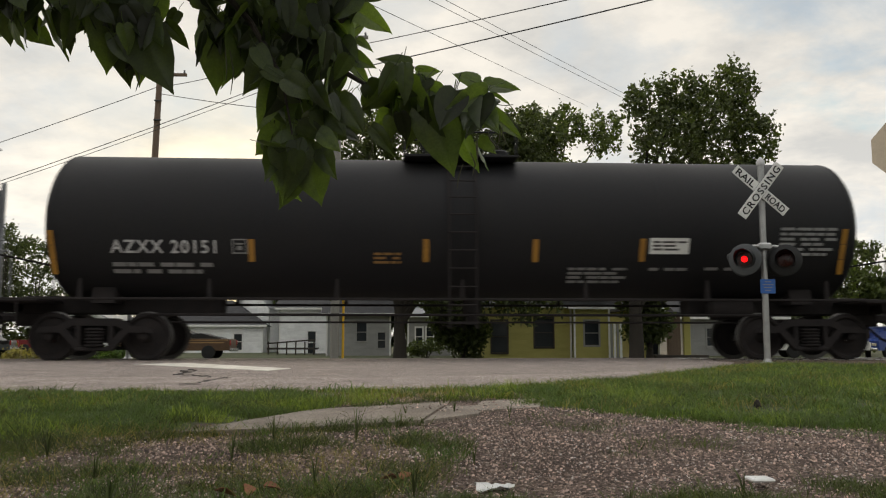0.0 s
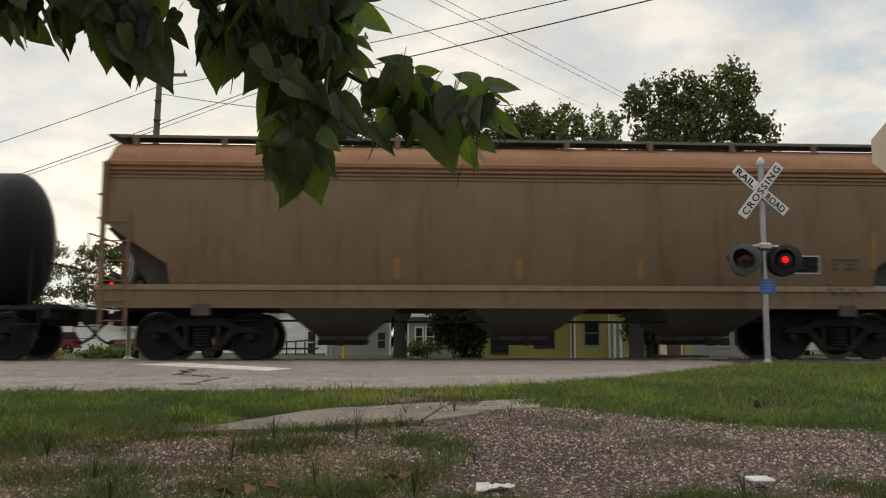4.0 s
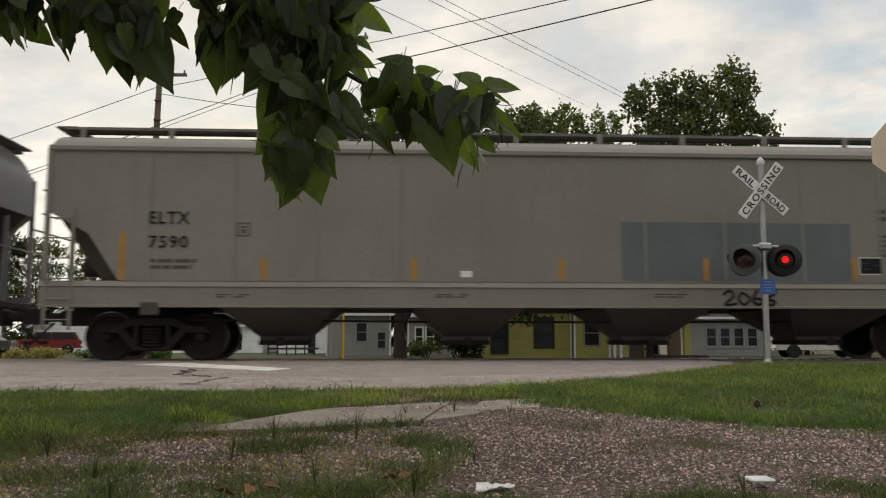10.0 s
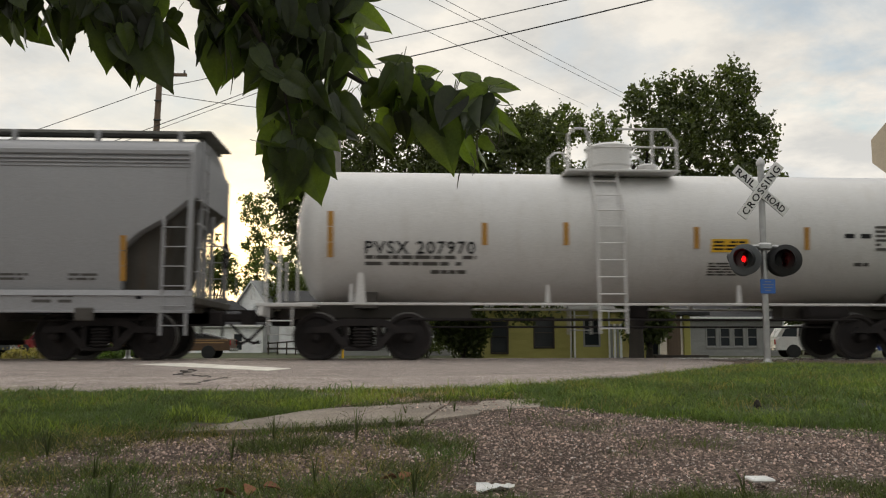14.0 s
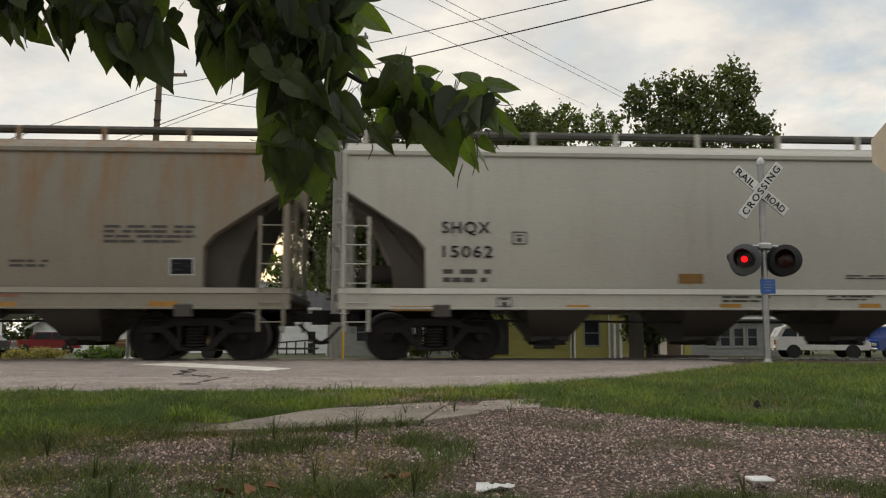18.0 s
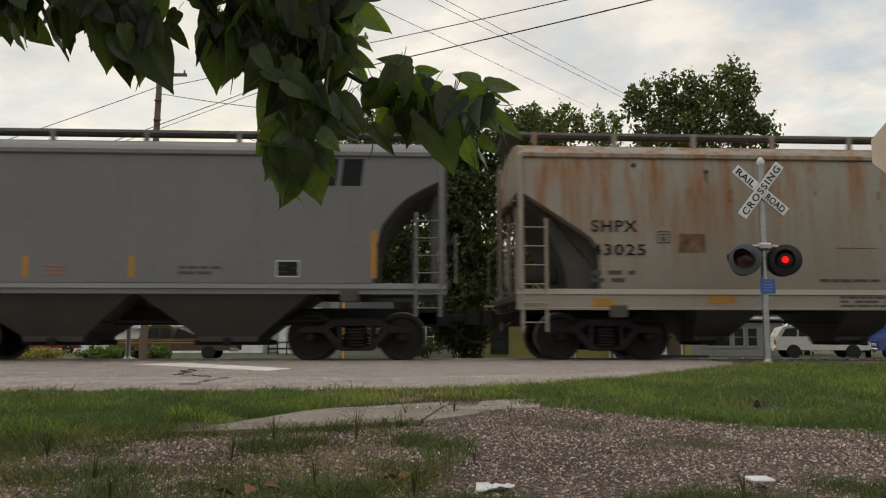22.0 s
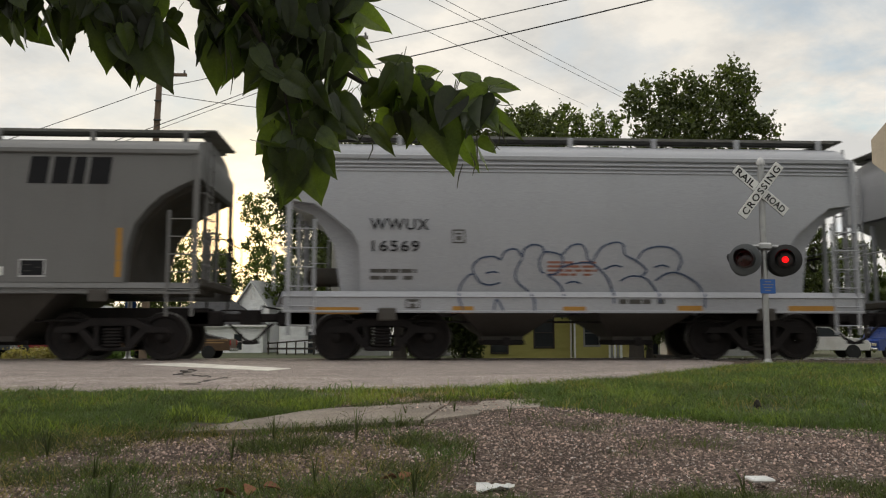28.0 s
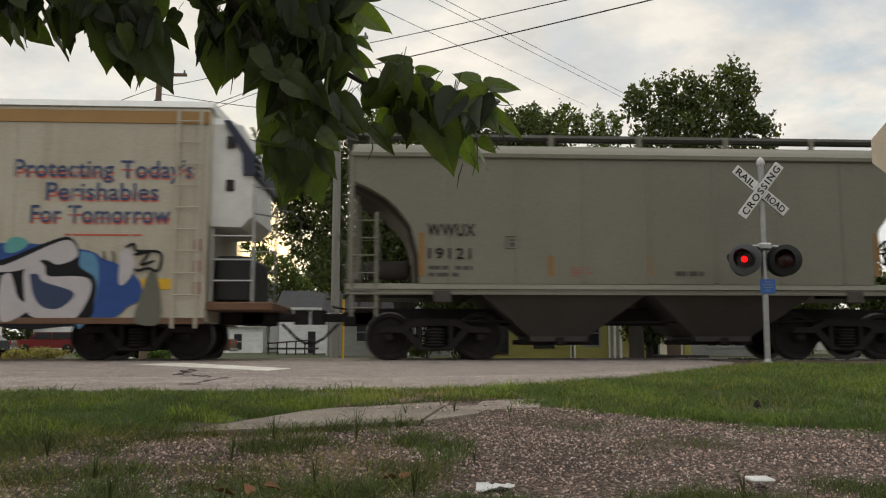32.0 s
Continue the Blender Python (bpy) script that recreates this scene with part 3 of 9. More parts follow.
mark("e5117", "T", "5117", -7.21, 2.03, 0.23, 0.62, "ink")
mark("e5117", "O", -5.52, 2.25, 0.26, 0.25, "ink_soft")
mark("e5117", "S", -7.69, 1.36, 0.92, "yellow")
mark("e5117", "S", -5.52, 1.36, 0.46, "yellow")
mark("e5117", "S", -2.28, 1.37, 0.46, "yellow")
mark("e5117", "B", -7.22, 1.52, 1.0, 0.21, 2, "ink_soft")
mark("e5117", "B", -4.46, 1.06, 1.47, 0.09, 1, "ink_soft")
mark("e5117", "P", -7.0, 0.93, 0.15, 0.24, "ink_rust")
mark("e5117", "O", -6.51, 0.99, 0.28, 0.19, "ink_soft")
mark("e5117", "S", 0.1, 1.36, 0.45, "yellow")
mark("e5117", "S", 2.62, 1.36, 0.45, "yellow")
mark("e5117", "S", 5.71, 1.38, 0.45, "yellow")
mark("e5117", "S", 7.9, 1.44, 0.88, "yellow")
mark("e5117", "C", 6.5, 1.51, 0.53, 0.3)
mark("e5117", "B", 5.99, 2.03, 1.29, 0.27, 4, "ink_soft")
mark("e5117", "B", -0.52, 1.86, 1.21, 0.09, 1, "ink_rust")
mark("e5117", "P", -2.88, 0.97, 0.43, 0.14, "white")
mark("e5117", "P", 3.77, 1.01, 0.43, 0.14, "white")
mark("e5117", "B", -0.73, 0.99, 1.58, 0.16, 2, "ink_soft")
mark("pvsx", "T", "PVSX 207970", -5.40, 2.04, 0.25, 2.12, "ink")
mark("pvsx", "B", -5.40, 1.81, 2.15, 0.21, 2, "ink_soft")
mark("pvsx", "B", -4.13, 1.66, 0.68, 0.09, 1, "ink_soft")
mark("pvsx", "S", -6.06, 1.95, 0.9, "yellow")
mark("pvsx", "S", -3.10, 2.20, 0.45, "yellow")
mark("pvsx", "S", -1.51, 2.21, 0.46, "yellow")
mark("pvsx", "S", 1.07, 2.16, 0.44, "yellow")
mark("pvsx", "S", 3.29, 2.15, 0.46, "yellow")
mark("pvsx", "S", 5.86, 1.93, 0.89, "yellow")
mark("pvsx", "P", 1.36, 2.10, 0.75, 0.26, "sign_yellow")
mark("pvsx", "B", 1.41, 2.14, 0.64, 0.18, 3, "ink")
mark("pvsx", "B", 4.69, 2.15, 1.09, 0.49, 6, "ink_soft")
mark("pvsx", "B", 1.34, 1.64, 0.61, 0.28, 5, "ink_soft")
mark("pvsx", "B", 4.06, 2.37, 0.54, 0.13, 1, "ink")
mark("pvsx", "B", 4.29, 1.84, 0.35, 0.08, 1, "ink_soft")
mark("pvsx", "B", 5.07, 1.94, 0.24, 0.13, 2, "ink_soft")
mark("aex", "T", "AEX", -7.12, 2.4, 0.22, 0.62, "ink")
mark("aex", "T", "21342", -7.08, 1.93, 0.24, 0.85, "ink")
mark("aex", "O", -6.02, 2.17, 0.24, 0.25, "ink_soft")
mark("aex", "S", -7.74, 1.48, 0.87, "yellow")
mark("aex", "S", 7.84, 1.47, 0.86, "yellow")
mark("aex", "S", 5.2, 1.43, 0.41, "yellow")
mark("aex", "S", 2.35, 1.36, 0.48, "yellow")
mark("aex", "P", 1.85, 1.36, 0.46, 0.34, "sign_yellow")
mark("aex", "B", 5.6, 1.49, 0.52, 0.13, 2, "ink_soft")
mark("aex", "B", 6.85, 1.49, 0.54, 0.13, 2, "ink_soft")
mark("aex", "B", -7.08, 1.52, 0.75, 0.18, 2, "ink_soft")
mark("aex", "B", 6.26, 1.07, 0.74, 0.16, 2, "ink_soft")
mark("aex", "B", 8.12, 1.11, 0.12, 0.15, 1, "ink")
mark("shqx", "T", "SHQX", -6.88, 2.41, 0.23, 0.92, "ink")
mark("shqx", "T", "15062", -6.87, 1.95, 0.23, 0.96, "ink")
mark("shqx", "O", -5.54, 2.2, 0.28, 0.25, "ink_soft")
mark("shqx", "B", -6.86, 1.48, 0.92, 0.25, 2, "ink_soft")
mark("shqx", "P", -2.31, 1.47, 0.49, 0.19, "amber")
mark("shqx", "B", 4.27, 2.82, 1.61, 0.18, 3, "ink_soft")
mark("shqx", "B", 4.31, 2.08, 1.3, 0.58, 6, "ink_soft")
mark("shqx", "B", 1.01, 1.57, 1.13, 0.08, 2, "ink_soft")
mark("shqx", "P", -7.85, 0.93, 0.91, 0.09, "yellow")
mark("shqx", "P", -4.53, 0.96, 0.45, 0.09, "yellow")
mark("shqx", "P", -1.55, 0.99, 0.42, 0.09, "yellow")
mark("shqx", "P", 1.20, 0.99, 0.43, 0.1, "yellow")
mark("shqx", "P", 4.24, 1.01, 0.46, 0.1, "yellow")
mark("shqx", "P", 7.14, 1.02, 0.93, 0.1, "yellow")
mark("shqx", "B", -1.50, 1.11, 0.95, 0.12, 2, "ink_soft")
mark("shqx", "B", 0.58, 1.15, 0.91, 0.09, 2, "ink_soft")
mark("shqx", "B", 2.79, 1.1, 0.82, 0.13, 1, "ink_soft")
mark("shqx", "O", -5.85, 1.01, 0.29, 0.18, "ink_soft")
mark("shqx", "C", 5.95, 1.58, 0.48, 0.3)
mark("s43026", "T", "SHPX", -6.23, 2.33, 0.22, 0.91, "ink")
mark("s43026", "T", "43026", -6.23, 1.99, 0.21, 1.04, "ink")
mark("s43026", "O", -4.41, 2.18, 0.27, 0.26, "ink_soft")
mark("s43026", "B", -6.16, 1.54, 1.07, 0.19, 2, "ink_soft")
mark("s43026", "B", -3.71, 1.51, 0.62, 0.1, 2, "ink_soft")
mark("s43026", "B", -0.47, 1.5, 1.16, 0.08, 2, "ink_soft")
mark("s43026", "B", 1.66, 1.58, 0.77, 0.09, 2, "ink_soft")
mark("s43026", "B", 3.43, 1.73, 0.74, 0.14, 2, "ink_soft")
mark("s43026", "B", 5.13, 2.19, 1.67, 0.33, 4, "ink_soft")
mark("s43026", "C", 6.36, 1.61, 0.4, 0.28)
mark("s43026", "P", -6.55, 0.9, 0.71, 0.1, "yellow")
mark("s43026", "P", -3.38, 0.93, 0.44, 0.1, "yellow")
mark("s43026", "P", 0.04, 0.96, 0.48, 0.11, "yellow")
mark("s43026", "P", 3.21, 0.97, 0.41, 0.11, "yellow")
mark("s43026", "P", 6.0, 0.99, 0.52, 0.11, "yellow")
mark("s43026", "B", -5.6, 1.11, 1.53, 0.08, 1, "ink_soft")
mark("s43026", "B", -2.02, 1.16, 1.75, 0.06, 1, "ink_rust")
mark("s43026", "B", 1.63, 1.17, 2.04, 0.06, 1, "ink_rust")
mark("s43025", "T", "SHPX", -7.12, 2.46, 0.23, 0.89, "ink")
mark("s43025", "T", "43025", -7.12, 2.01, 0.22, 1.05, "ink")
mark("s43025", "O", -5.83, 2.24, 0.24, 0.24, "ink_soft")
mark("s43025", "P", -7.12, 0.95, 0.42, 0.23, "yellow")
mark("s43025", "P", -4.87, 1.08, 0.51, 0.15, "yellow")
mark("s43025", "P", -0.83, 1.14, 0.48, 0.13, "yellow")
mark("s43025", "P", 3.45, 1.15, 0.49, 0.13, "yellow")
mark("s43025", "P", 6.31, 1.06, 0.42, 0.19, "yellow")
mark("s43025", "P", -5.42, 2.07, 0.53, 0.36, "rustmark")
mark("s43025", "P", 0.7, 2.41, 5.72, 0.03, "rustmark")
mark("s43025", "P", -2.3, 2.16, 0.84, 0.02, "rustmark")
mark("s43025", "P", -0.15, 1.47, 0.39, 0.27, "amber")
mark("s43025", "B", 3.98, 2.59, 1.62, 0.24, 4, "ink_soft")
mark("s43025", "B", 4.06, 2.07, 1.09, 0.41, 5, "ink_soft")
mark("s43025", "B", -7.12, 1.49, 0.85, 0.23, 2, "ink_soft")
mark("s43025", "B", -2.62, 1.51, 1.78, 0.06, 1, "ink_soft")
mark("s43025", "B", -2.28, 1.02, 1.4, 0.21, 3, "ink_soft")
mark("s43025", "B", 0.76, 1.04, 1.07, 0.22, 3, "ink_soft")
mark("g8675", "T", "GACX", -4.32, 2.35, 0.19, 0.86, "ink")
mark("g8675", "T", "8675", -4.31, 1.9, 0.21, 0.67, "ink")
mark("g8675", "O", -2.83, 2.11, 0.25, 0.24, "ink_soft")
mark("g8675", "S", -4.4, 1.5, 0.9, "yellow")
mark("g8675", "S", -1.94, 1.53, 0.41, "yellow")
mark("g8675", "S", -0.03, 1.54, 0.41, "yellow")
mark("g8675", "S", 4.45, 1.54, 0.93, "yellow")
mark("g8675", "C", 2.65, 1.58, 0.39, 0.27)
mark("g8675", "G", 2.65, 3.3, 1.6, 0.52)
mark("g8675", "B", -4.31, 1.56, 0.77, 0.24, 2, "ink_soft")
mark("g8675", "B", -1.59, 1.59, 0.38, 0.19, 3, "ink_rust")
mark("g8675", "B", 0.83, 1.6, 0.78, 0.16, 2, "ink_soft")
mark("tilx", "T", "TILX", -4.29, 2.34, 0.24, 0.51, "ink")
mark("tilx", "T", "337930", -4.29, 1.91, 0.21, 0.92, "ink")
mark("tilx", "O", -2.84, 2.12, 0.25, 0.26, "ink_soft")
mark("tilx", "S", -4.41, 1.52, 0.93, "amber")
mark("tilx", "S", -1.95, 1.56, 0.43, "amber")
mark("tilx", "S", -0.07, 1.57, 0.43, "amber")
mark("tilx", "S", 1.84, 1.58, 0.44, "amber")
mark("tilx", "S", 4.41, 1.61, 0.91, "amber")
mark("tilx", "B", -1.59, 1.58, 0.4, 0.22, 4, "ink_rust")
mark("tilx", "B", -4.27, 1.54, 0.77, 0.23, 2, "ink_soft")
mark("tilx", "C", 2.57, 1.55, 0.39, 0.24)
mark("tilx", "P", 2.01, 1.51, 0.24, 0.1, "white")
mark("w1327", "T", "WWUX", -4.3, 2.34, 0.24, 0.92, "ink")
mark("w1327", "T", "1327", -4.29, 1.9, 0.22, 0.67, "ink")
mark("w1327", "O", -2.84, 2.1, 0.26, 0.25, "ink_soft")
mark("w1327", "S", -4.39, 1.55, 0.9, "yellow")
mark("w1327", "S", -1.93, 1.56, 0.43, "yellow")
mark("w1327", "S", -0.04, 1.57, 0.43, "yellow")
mark("w1327", "S", 1.85, 1.57, 0.44, "yellow")
mark("w1327", "S", 4.38, 2.27, 0.22, "amber")
mark("w1327", "C", 2.57, 1.58, 0.44, 0.27)
mark("w1327", "B", -4.26, 1.54, 0.76, 0.24, 2, "ink_soft")
mark("w1327", "B", -1.6, 1.58, 0.43, 0.21, 4, "ink_rust")
mark("w1327", "B", 0.54, 1.56, 1.15, 0.05, 1, "ink_soft")
mark("wmid", "C", 2.95, 1.45, 0.49, 0.3)
mark("wmid", "T", "WWUX", -3.68, 2.46, 0.24, 1.18, "ink")
mark("wmid", "T", "15521", -3.68, 2.06, 0.22, 0.93, "ink")
mark("wmid", "O", -2.14, 2.25, 0.27, 0.24, "ink_soft")
mark("wmid", "P", 4.11, 0.85, 0.9, 0.11, "yellow")
mark("wmid", "B", 3.35, 0.98, 0.71, 0.16, 3, "ink_soft")
mark("w16569", "T", "WWUX", -3.97, 2.47, 0.22, 1.12, "ink")
mark("w16569", "T", "16569", -3.93, 2.06, 0.21, 0.9, "ink")
mark("w16569", "O", -2.41, 2.22, 0.25, 0.26, "ink_soft")
mark("w16569", "B", -3.96, 1.52, 0.88, 0.21, 2, "ink_soft")
mark("w16569", "P", -5.06, 0.87, 0.92, 0.13, "yellow")
mark("w16569", "P", -2.41, 0.89, 0.4, 0.13, "yellow")
mark("w16569", "P", -0.31, 0.9, 0.44, 0.12, "yellow")
mark("w16569", "P", 1.9, 0.92, 0.48, 0.12, "yellow")
mark("w16569", "P", 4.07, 0.92, 0.93, 0.12, "yellow")
mark("w16569", "B", -0.58, 1.61, 0.96, 0.28, 4, "ink_rust")
mark("w16569", "O", -3.29, 0.98, 0.27, 0.17, "ink_soft")
mark("w16569", "B", 0.78, 1.06, 0.9, 0.11, 1, "ink_soft")
mark("g8583", "T", "GACX", -4.31, 2.35, 0.2, 0.88, "ink")
mark("g8583", "T", "8583", -4.31, 1.89, 0.22, 0.69, "ink")
mark("g8583", "O", -2.83, 2.1, 0.25, 0.25, "ink_soft")
mark("g8583", "S", -4.4, 1.54, 0.87, "yellow")
mark("g8583", "S", -1.94, 1.55, 0.43, "yellow")
mark("g8583", "S", 1.82, 1.57, 0.43, "yellow")
mark("g8583", "S", 4.3, 1.54, 0.93, "yellow")
mark("g8583", "G", 2.58, 3.29, 1.54, 0.51)
mark("g8583", "C", 2.54, 1.57, 0.42, 0.28)
mark("g8583", "B", -4.27, 1.53, 0.75, 0.22, 2, "ink_soft")
mark("g8583", "P", 1.99, 1.57, 0.24, 0.16, "white")
mark("mqrx", "T", "MQRX", -4.36, 2.33, 0.21, 0.94, "ink")
mark("mqrx", "T", "113322", -4.36, 1.88, 0.23, 0.96, "ink")
mark("mqrx", "O", -2.87, 2.1, 0.25, 0.25, "ink_soft")
mark("mqrx", "S", -4.44, 1.54, 0.87, "amber")
mark("mqrx", "S", -1.98, 1.56, 0.43, "amber")
mark("mqrx", "S", -0.09, 1.56, 0.43, "amber")
mark("mqrx", "S", 1.8, 1.57, 0.43, "amber")
mark("mqrx", "C", 2.56, 1.57, 0.4, 0.28)
mark("mqrx", "B", -4.31, 1.53, 0.76, 0.22, 2, "ink_soft")
mark("mqrx", "B", -1.55, 1.57, 0.4, 0.2, 4, "ink_rust")
mark("w19121", "T", "WWUX", -4.28, 2.36, 0.24, 0.91, "ink")
mark("w19121", "T", "19121", -4.26, 1.92, 0.21, 0.81, "ink")
mark("w19121", "O", -2.79, 2.11, 0.26, 0.25, "ink_soft")
mark("w19121", "S", -4.39, 1.58, 0.84, "amber")
mark("w19121", "S", -1.92, 1.59, 0.41, "amber")
mark("w19121", "S", -0.0, 1.59, 0.41, "amber")
mark("w19121", "S", 4.5, 1.61, 0.86, "amber")
mark("w19121", "B", -4.26, 1.58, 0.83, 0.21, 2, "ink_soft")
mark("w19121", "B", -1.53, 1.59, 0.38, 0.19, 4, "ink_rust")
mark("w19121", "B", 0.49, 1.6, 0.55, 0.11, 1, "ink_soft")


# ---- railway cars ----
TRACK_Y = 17.0      # middle of the track
GAUGE = 1.435
HALF = 1.6          # half width of a car
MESHES = {}


def shared(key, make):
    if key not in MESHES:
        MESHES[key] = make()
    return MESHES[key]


def sideframe_mesh():
    b = Mesh()
    # cast side frame: top member, sloping arms, spring pocket
    b.prism([(-1.12, 0.53), (-1.02, 0.64), (-0.70, 0.65), (-0.42, 0.80), (0.42, 0.80), (0.70, 0.65), (1.02, 0.64), (1.12, 0.53), (0.66, 0.53), (0.40, 0.66), (-0.40, 0.66), (-0.66, 0.53)], "y", -0.08, 0.08)
    for s in (-1, 1):
        b.prism([(s * 0.52, 0.60), (s * 0.66, 0.56), (s * 0.34, 0.20), (s * 0.22, 0.26)], "y", -0.07, 0.07)
        b.box((s * 0.30, 0, 0.47), (0.09, 0.15, 0.42), 0.015)
    b.box((0, 0, 0.22), (0.66, 0.18, 0.08), 0.02)
    return b.data("side_frame", M["under"])


def springs_mesh():
    b = Mesh()
    prof = []
    for k in range(6):
        prof += [(0.15, 0.26 + 0.06 * k), (0.19, 0.28 + 0.06 * k), (0.19, 0.30 + 0.06 * k), (0.15, 0.315 + 0.06 * k)]
    b.lathe(prof, "z", (0, 0, 0), 14)
    return b.data("spring", M["under"])


def wheelset_mesh():
    b = Mesh()
    r = 0.457
    for s in (-1, 1):
        y = s * GAUGE / 2
        prof = [(0.10, -0.09), (0.13, -0.05), (0.35, -0.02), (0.385, -0.065), (r - 0.012, -0.068), (r, -0.05)]
        rim = [(r, -0.05), (r + 0.002, 0.045), (r + 0.03, 0.06), (r + 0.03, 0.075), (0.40, 0.075)]
        inn = [(0.40, 0.075), (0.36, 0.03), (0.14, 0.05), (0.10, 0.08)]
        for k, pr in ((0, prof), (1, rim), (0, inn)):
            b.mat = k
            b.lathe([(a, y - s * h) for a, h in pr], "y", (0, 0, 0), 32, cap=False)
        b.mat = 0
        # bearing cap and lightening marks that turn with the axle
        b.lathe([(0.0, s * (GAUGE / 2 + 0.30)), (0.055, s * (GAUGE / 2 + 0.30)), (0.095, s * (GAUGE / 2 + 0.27)), (0.10, s * (GAUGE / 2 + 0.10))], "y", (0, 0, 0), 16, cap=False)
        for k in range(3):
            a = 2 * math.pi * k / 3
            b.box((0.045 * math.cos(a), s * (GAUGE / 2 + 0.305), 0.045 * math.sin(a)), (0.025, 0.02, 0.025))
    b.lathe([(0.075, -GAUGE / 2), (0.075, GAUGE / 2)], "y", (0, 0, 0), 14)
    return b.data("wheelset", [M["wheel"], M["tread"]])


def truck_mesh():
    b = Mesh()
    b.box((0, 0, 0.56), (0.30, 1.9, 0.20), 0.03)
    b.lathe([(0.19, 0.66), (0.19, 0.80), (0.15, 0.82)], "z", (0, 0, 0), 16)
    for s in (-1, 1):
        b.box((s * 0.42, 0, 0.46), (0.06, 1.3, 0.10), 0.01)         # brake beams
        b.tube([(s * 0.42, -0.35, 0.46), (0, 0, 0.48), (s * 0.42, 0.35, 0.46)], 0.03, 6)
        for y in (-0.72, 0.72):
            b.box((s * 0.46, y, 0.46), (0.05, 0.09, 0.30), 0.01)
    return b.data("truck", M["under"])


def truck(car, x, spin):
    t = part("truck", shared("truck", truck_mesh), None, car, "grimy black cast steel bogie", pose(x, 0, 0))
    for y in (-0.99, 0.99):
        part("side_frame", shared("side_frame", sideframe_mesh), None, t, m=pose(0, y, 0))
        part("spring", shared("spring", springs_mesh), None, t, m=pose(0, y, 0))
    for s in (-0.89, 0.89):
        w = part("wheelset", shared("wheelset", wheelset_mesh), None, t, m=pose(s, 0, 0.457))
        spin.append((w, s))


def coupler(car, x, s):
    """Draft box, shank, knuckle, and the hanging brake hose; s: which end."""
    def make():
        b = Mesh()
        b.box((-0.35, 0, 0.82), (0.7, 0.42, 0.30), 0.03)
        b.box((0.16, 0, 0.84), (0.45, 0.15, 0.17), 0.03)
        b.prism([(0.36, -0.16), (0.62, -0.20), (0.66, -0.08), (0.52, 0.02), (0.60, 0.16), (0.42, 0.20), (0.34, 0.12)], "z", 0.70, 0.99)
        b.tube([(-0.1, 0.3, 1.0), (0.1, 0.75, 1.02), (0.12, 1.25, 1.03), (0.12, 1.4, 0.92)], 0.018, 6)   # uncoupling lever
        return b.data("coupler", M["under"])

    def hose():
        b = Mesh()
        b.tube([(0.05, 0.38, 0.72), (0.18, 0.36, 0.60), (0.36, 0.32, 0.42), (0.55, 0.26, 0.32), (0.68, 0.2, 0.34)], 0.028, 8)
        b.box((0.66, 0.21, 0.345), (0.08, 0.05, 0.07), 0.01)
        return b.data("brake_hose", M["under"])
    m = pose(x, 0, 0, 0, 0, 0 if s > 0 else 180)
    c = part("coupler", shared("coupler", make), None, car, m=m)
    part("brake_hose", shared("hose", hose), None, c)


def ladder(car, x, y, z0, z1, w, material, rungs, name="ladder"):
    def stile():
        return Mesh().box((0, 0, (z0 + z1) / 2), (0.06, 0.035, z1 - z0), 0.008).data("stile", material)

    def rung():
        return Mesh().tube([(-w / 2, -0.03, 0), (w / 2, -0.03, 0)], 0.013, 6).data("rung", material)
    lad = part(name, shared(("back_stile", z0, z1, w, material.name), lambda: Mesh().box((-w / 2, 0, (z0 + z1) / 2), (0.06, 0.035, z1 - z0), 0.008).data(name, material)), None, car, m=pose(x, y, 0))
    part("stile", shared(("stile", z0, z1, material.name), stile), None, lad, m=pose(w / 2, 0, 0))
    for k in range(rungs):
        part("rung", shared(("rung", w, material.name), rung), None, lad, m=pose(0, 0, z0 + (z1 - z0) * (k + 0.5) / rungs))
    return lad


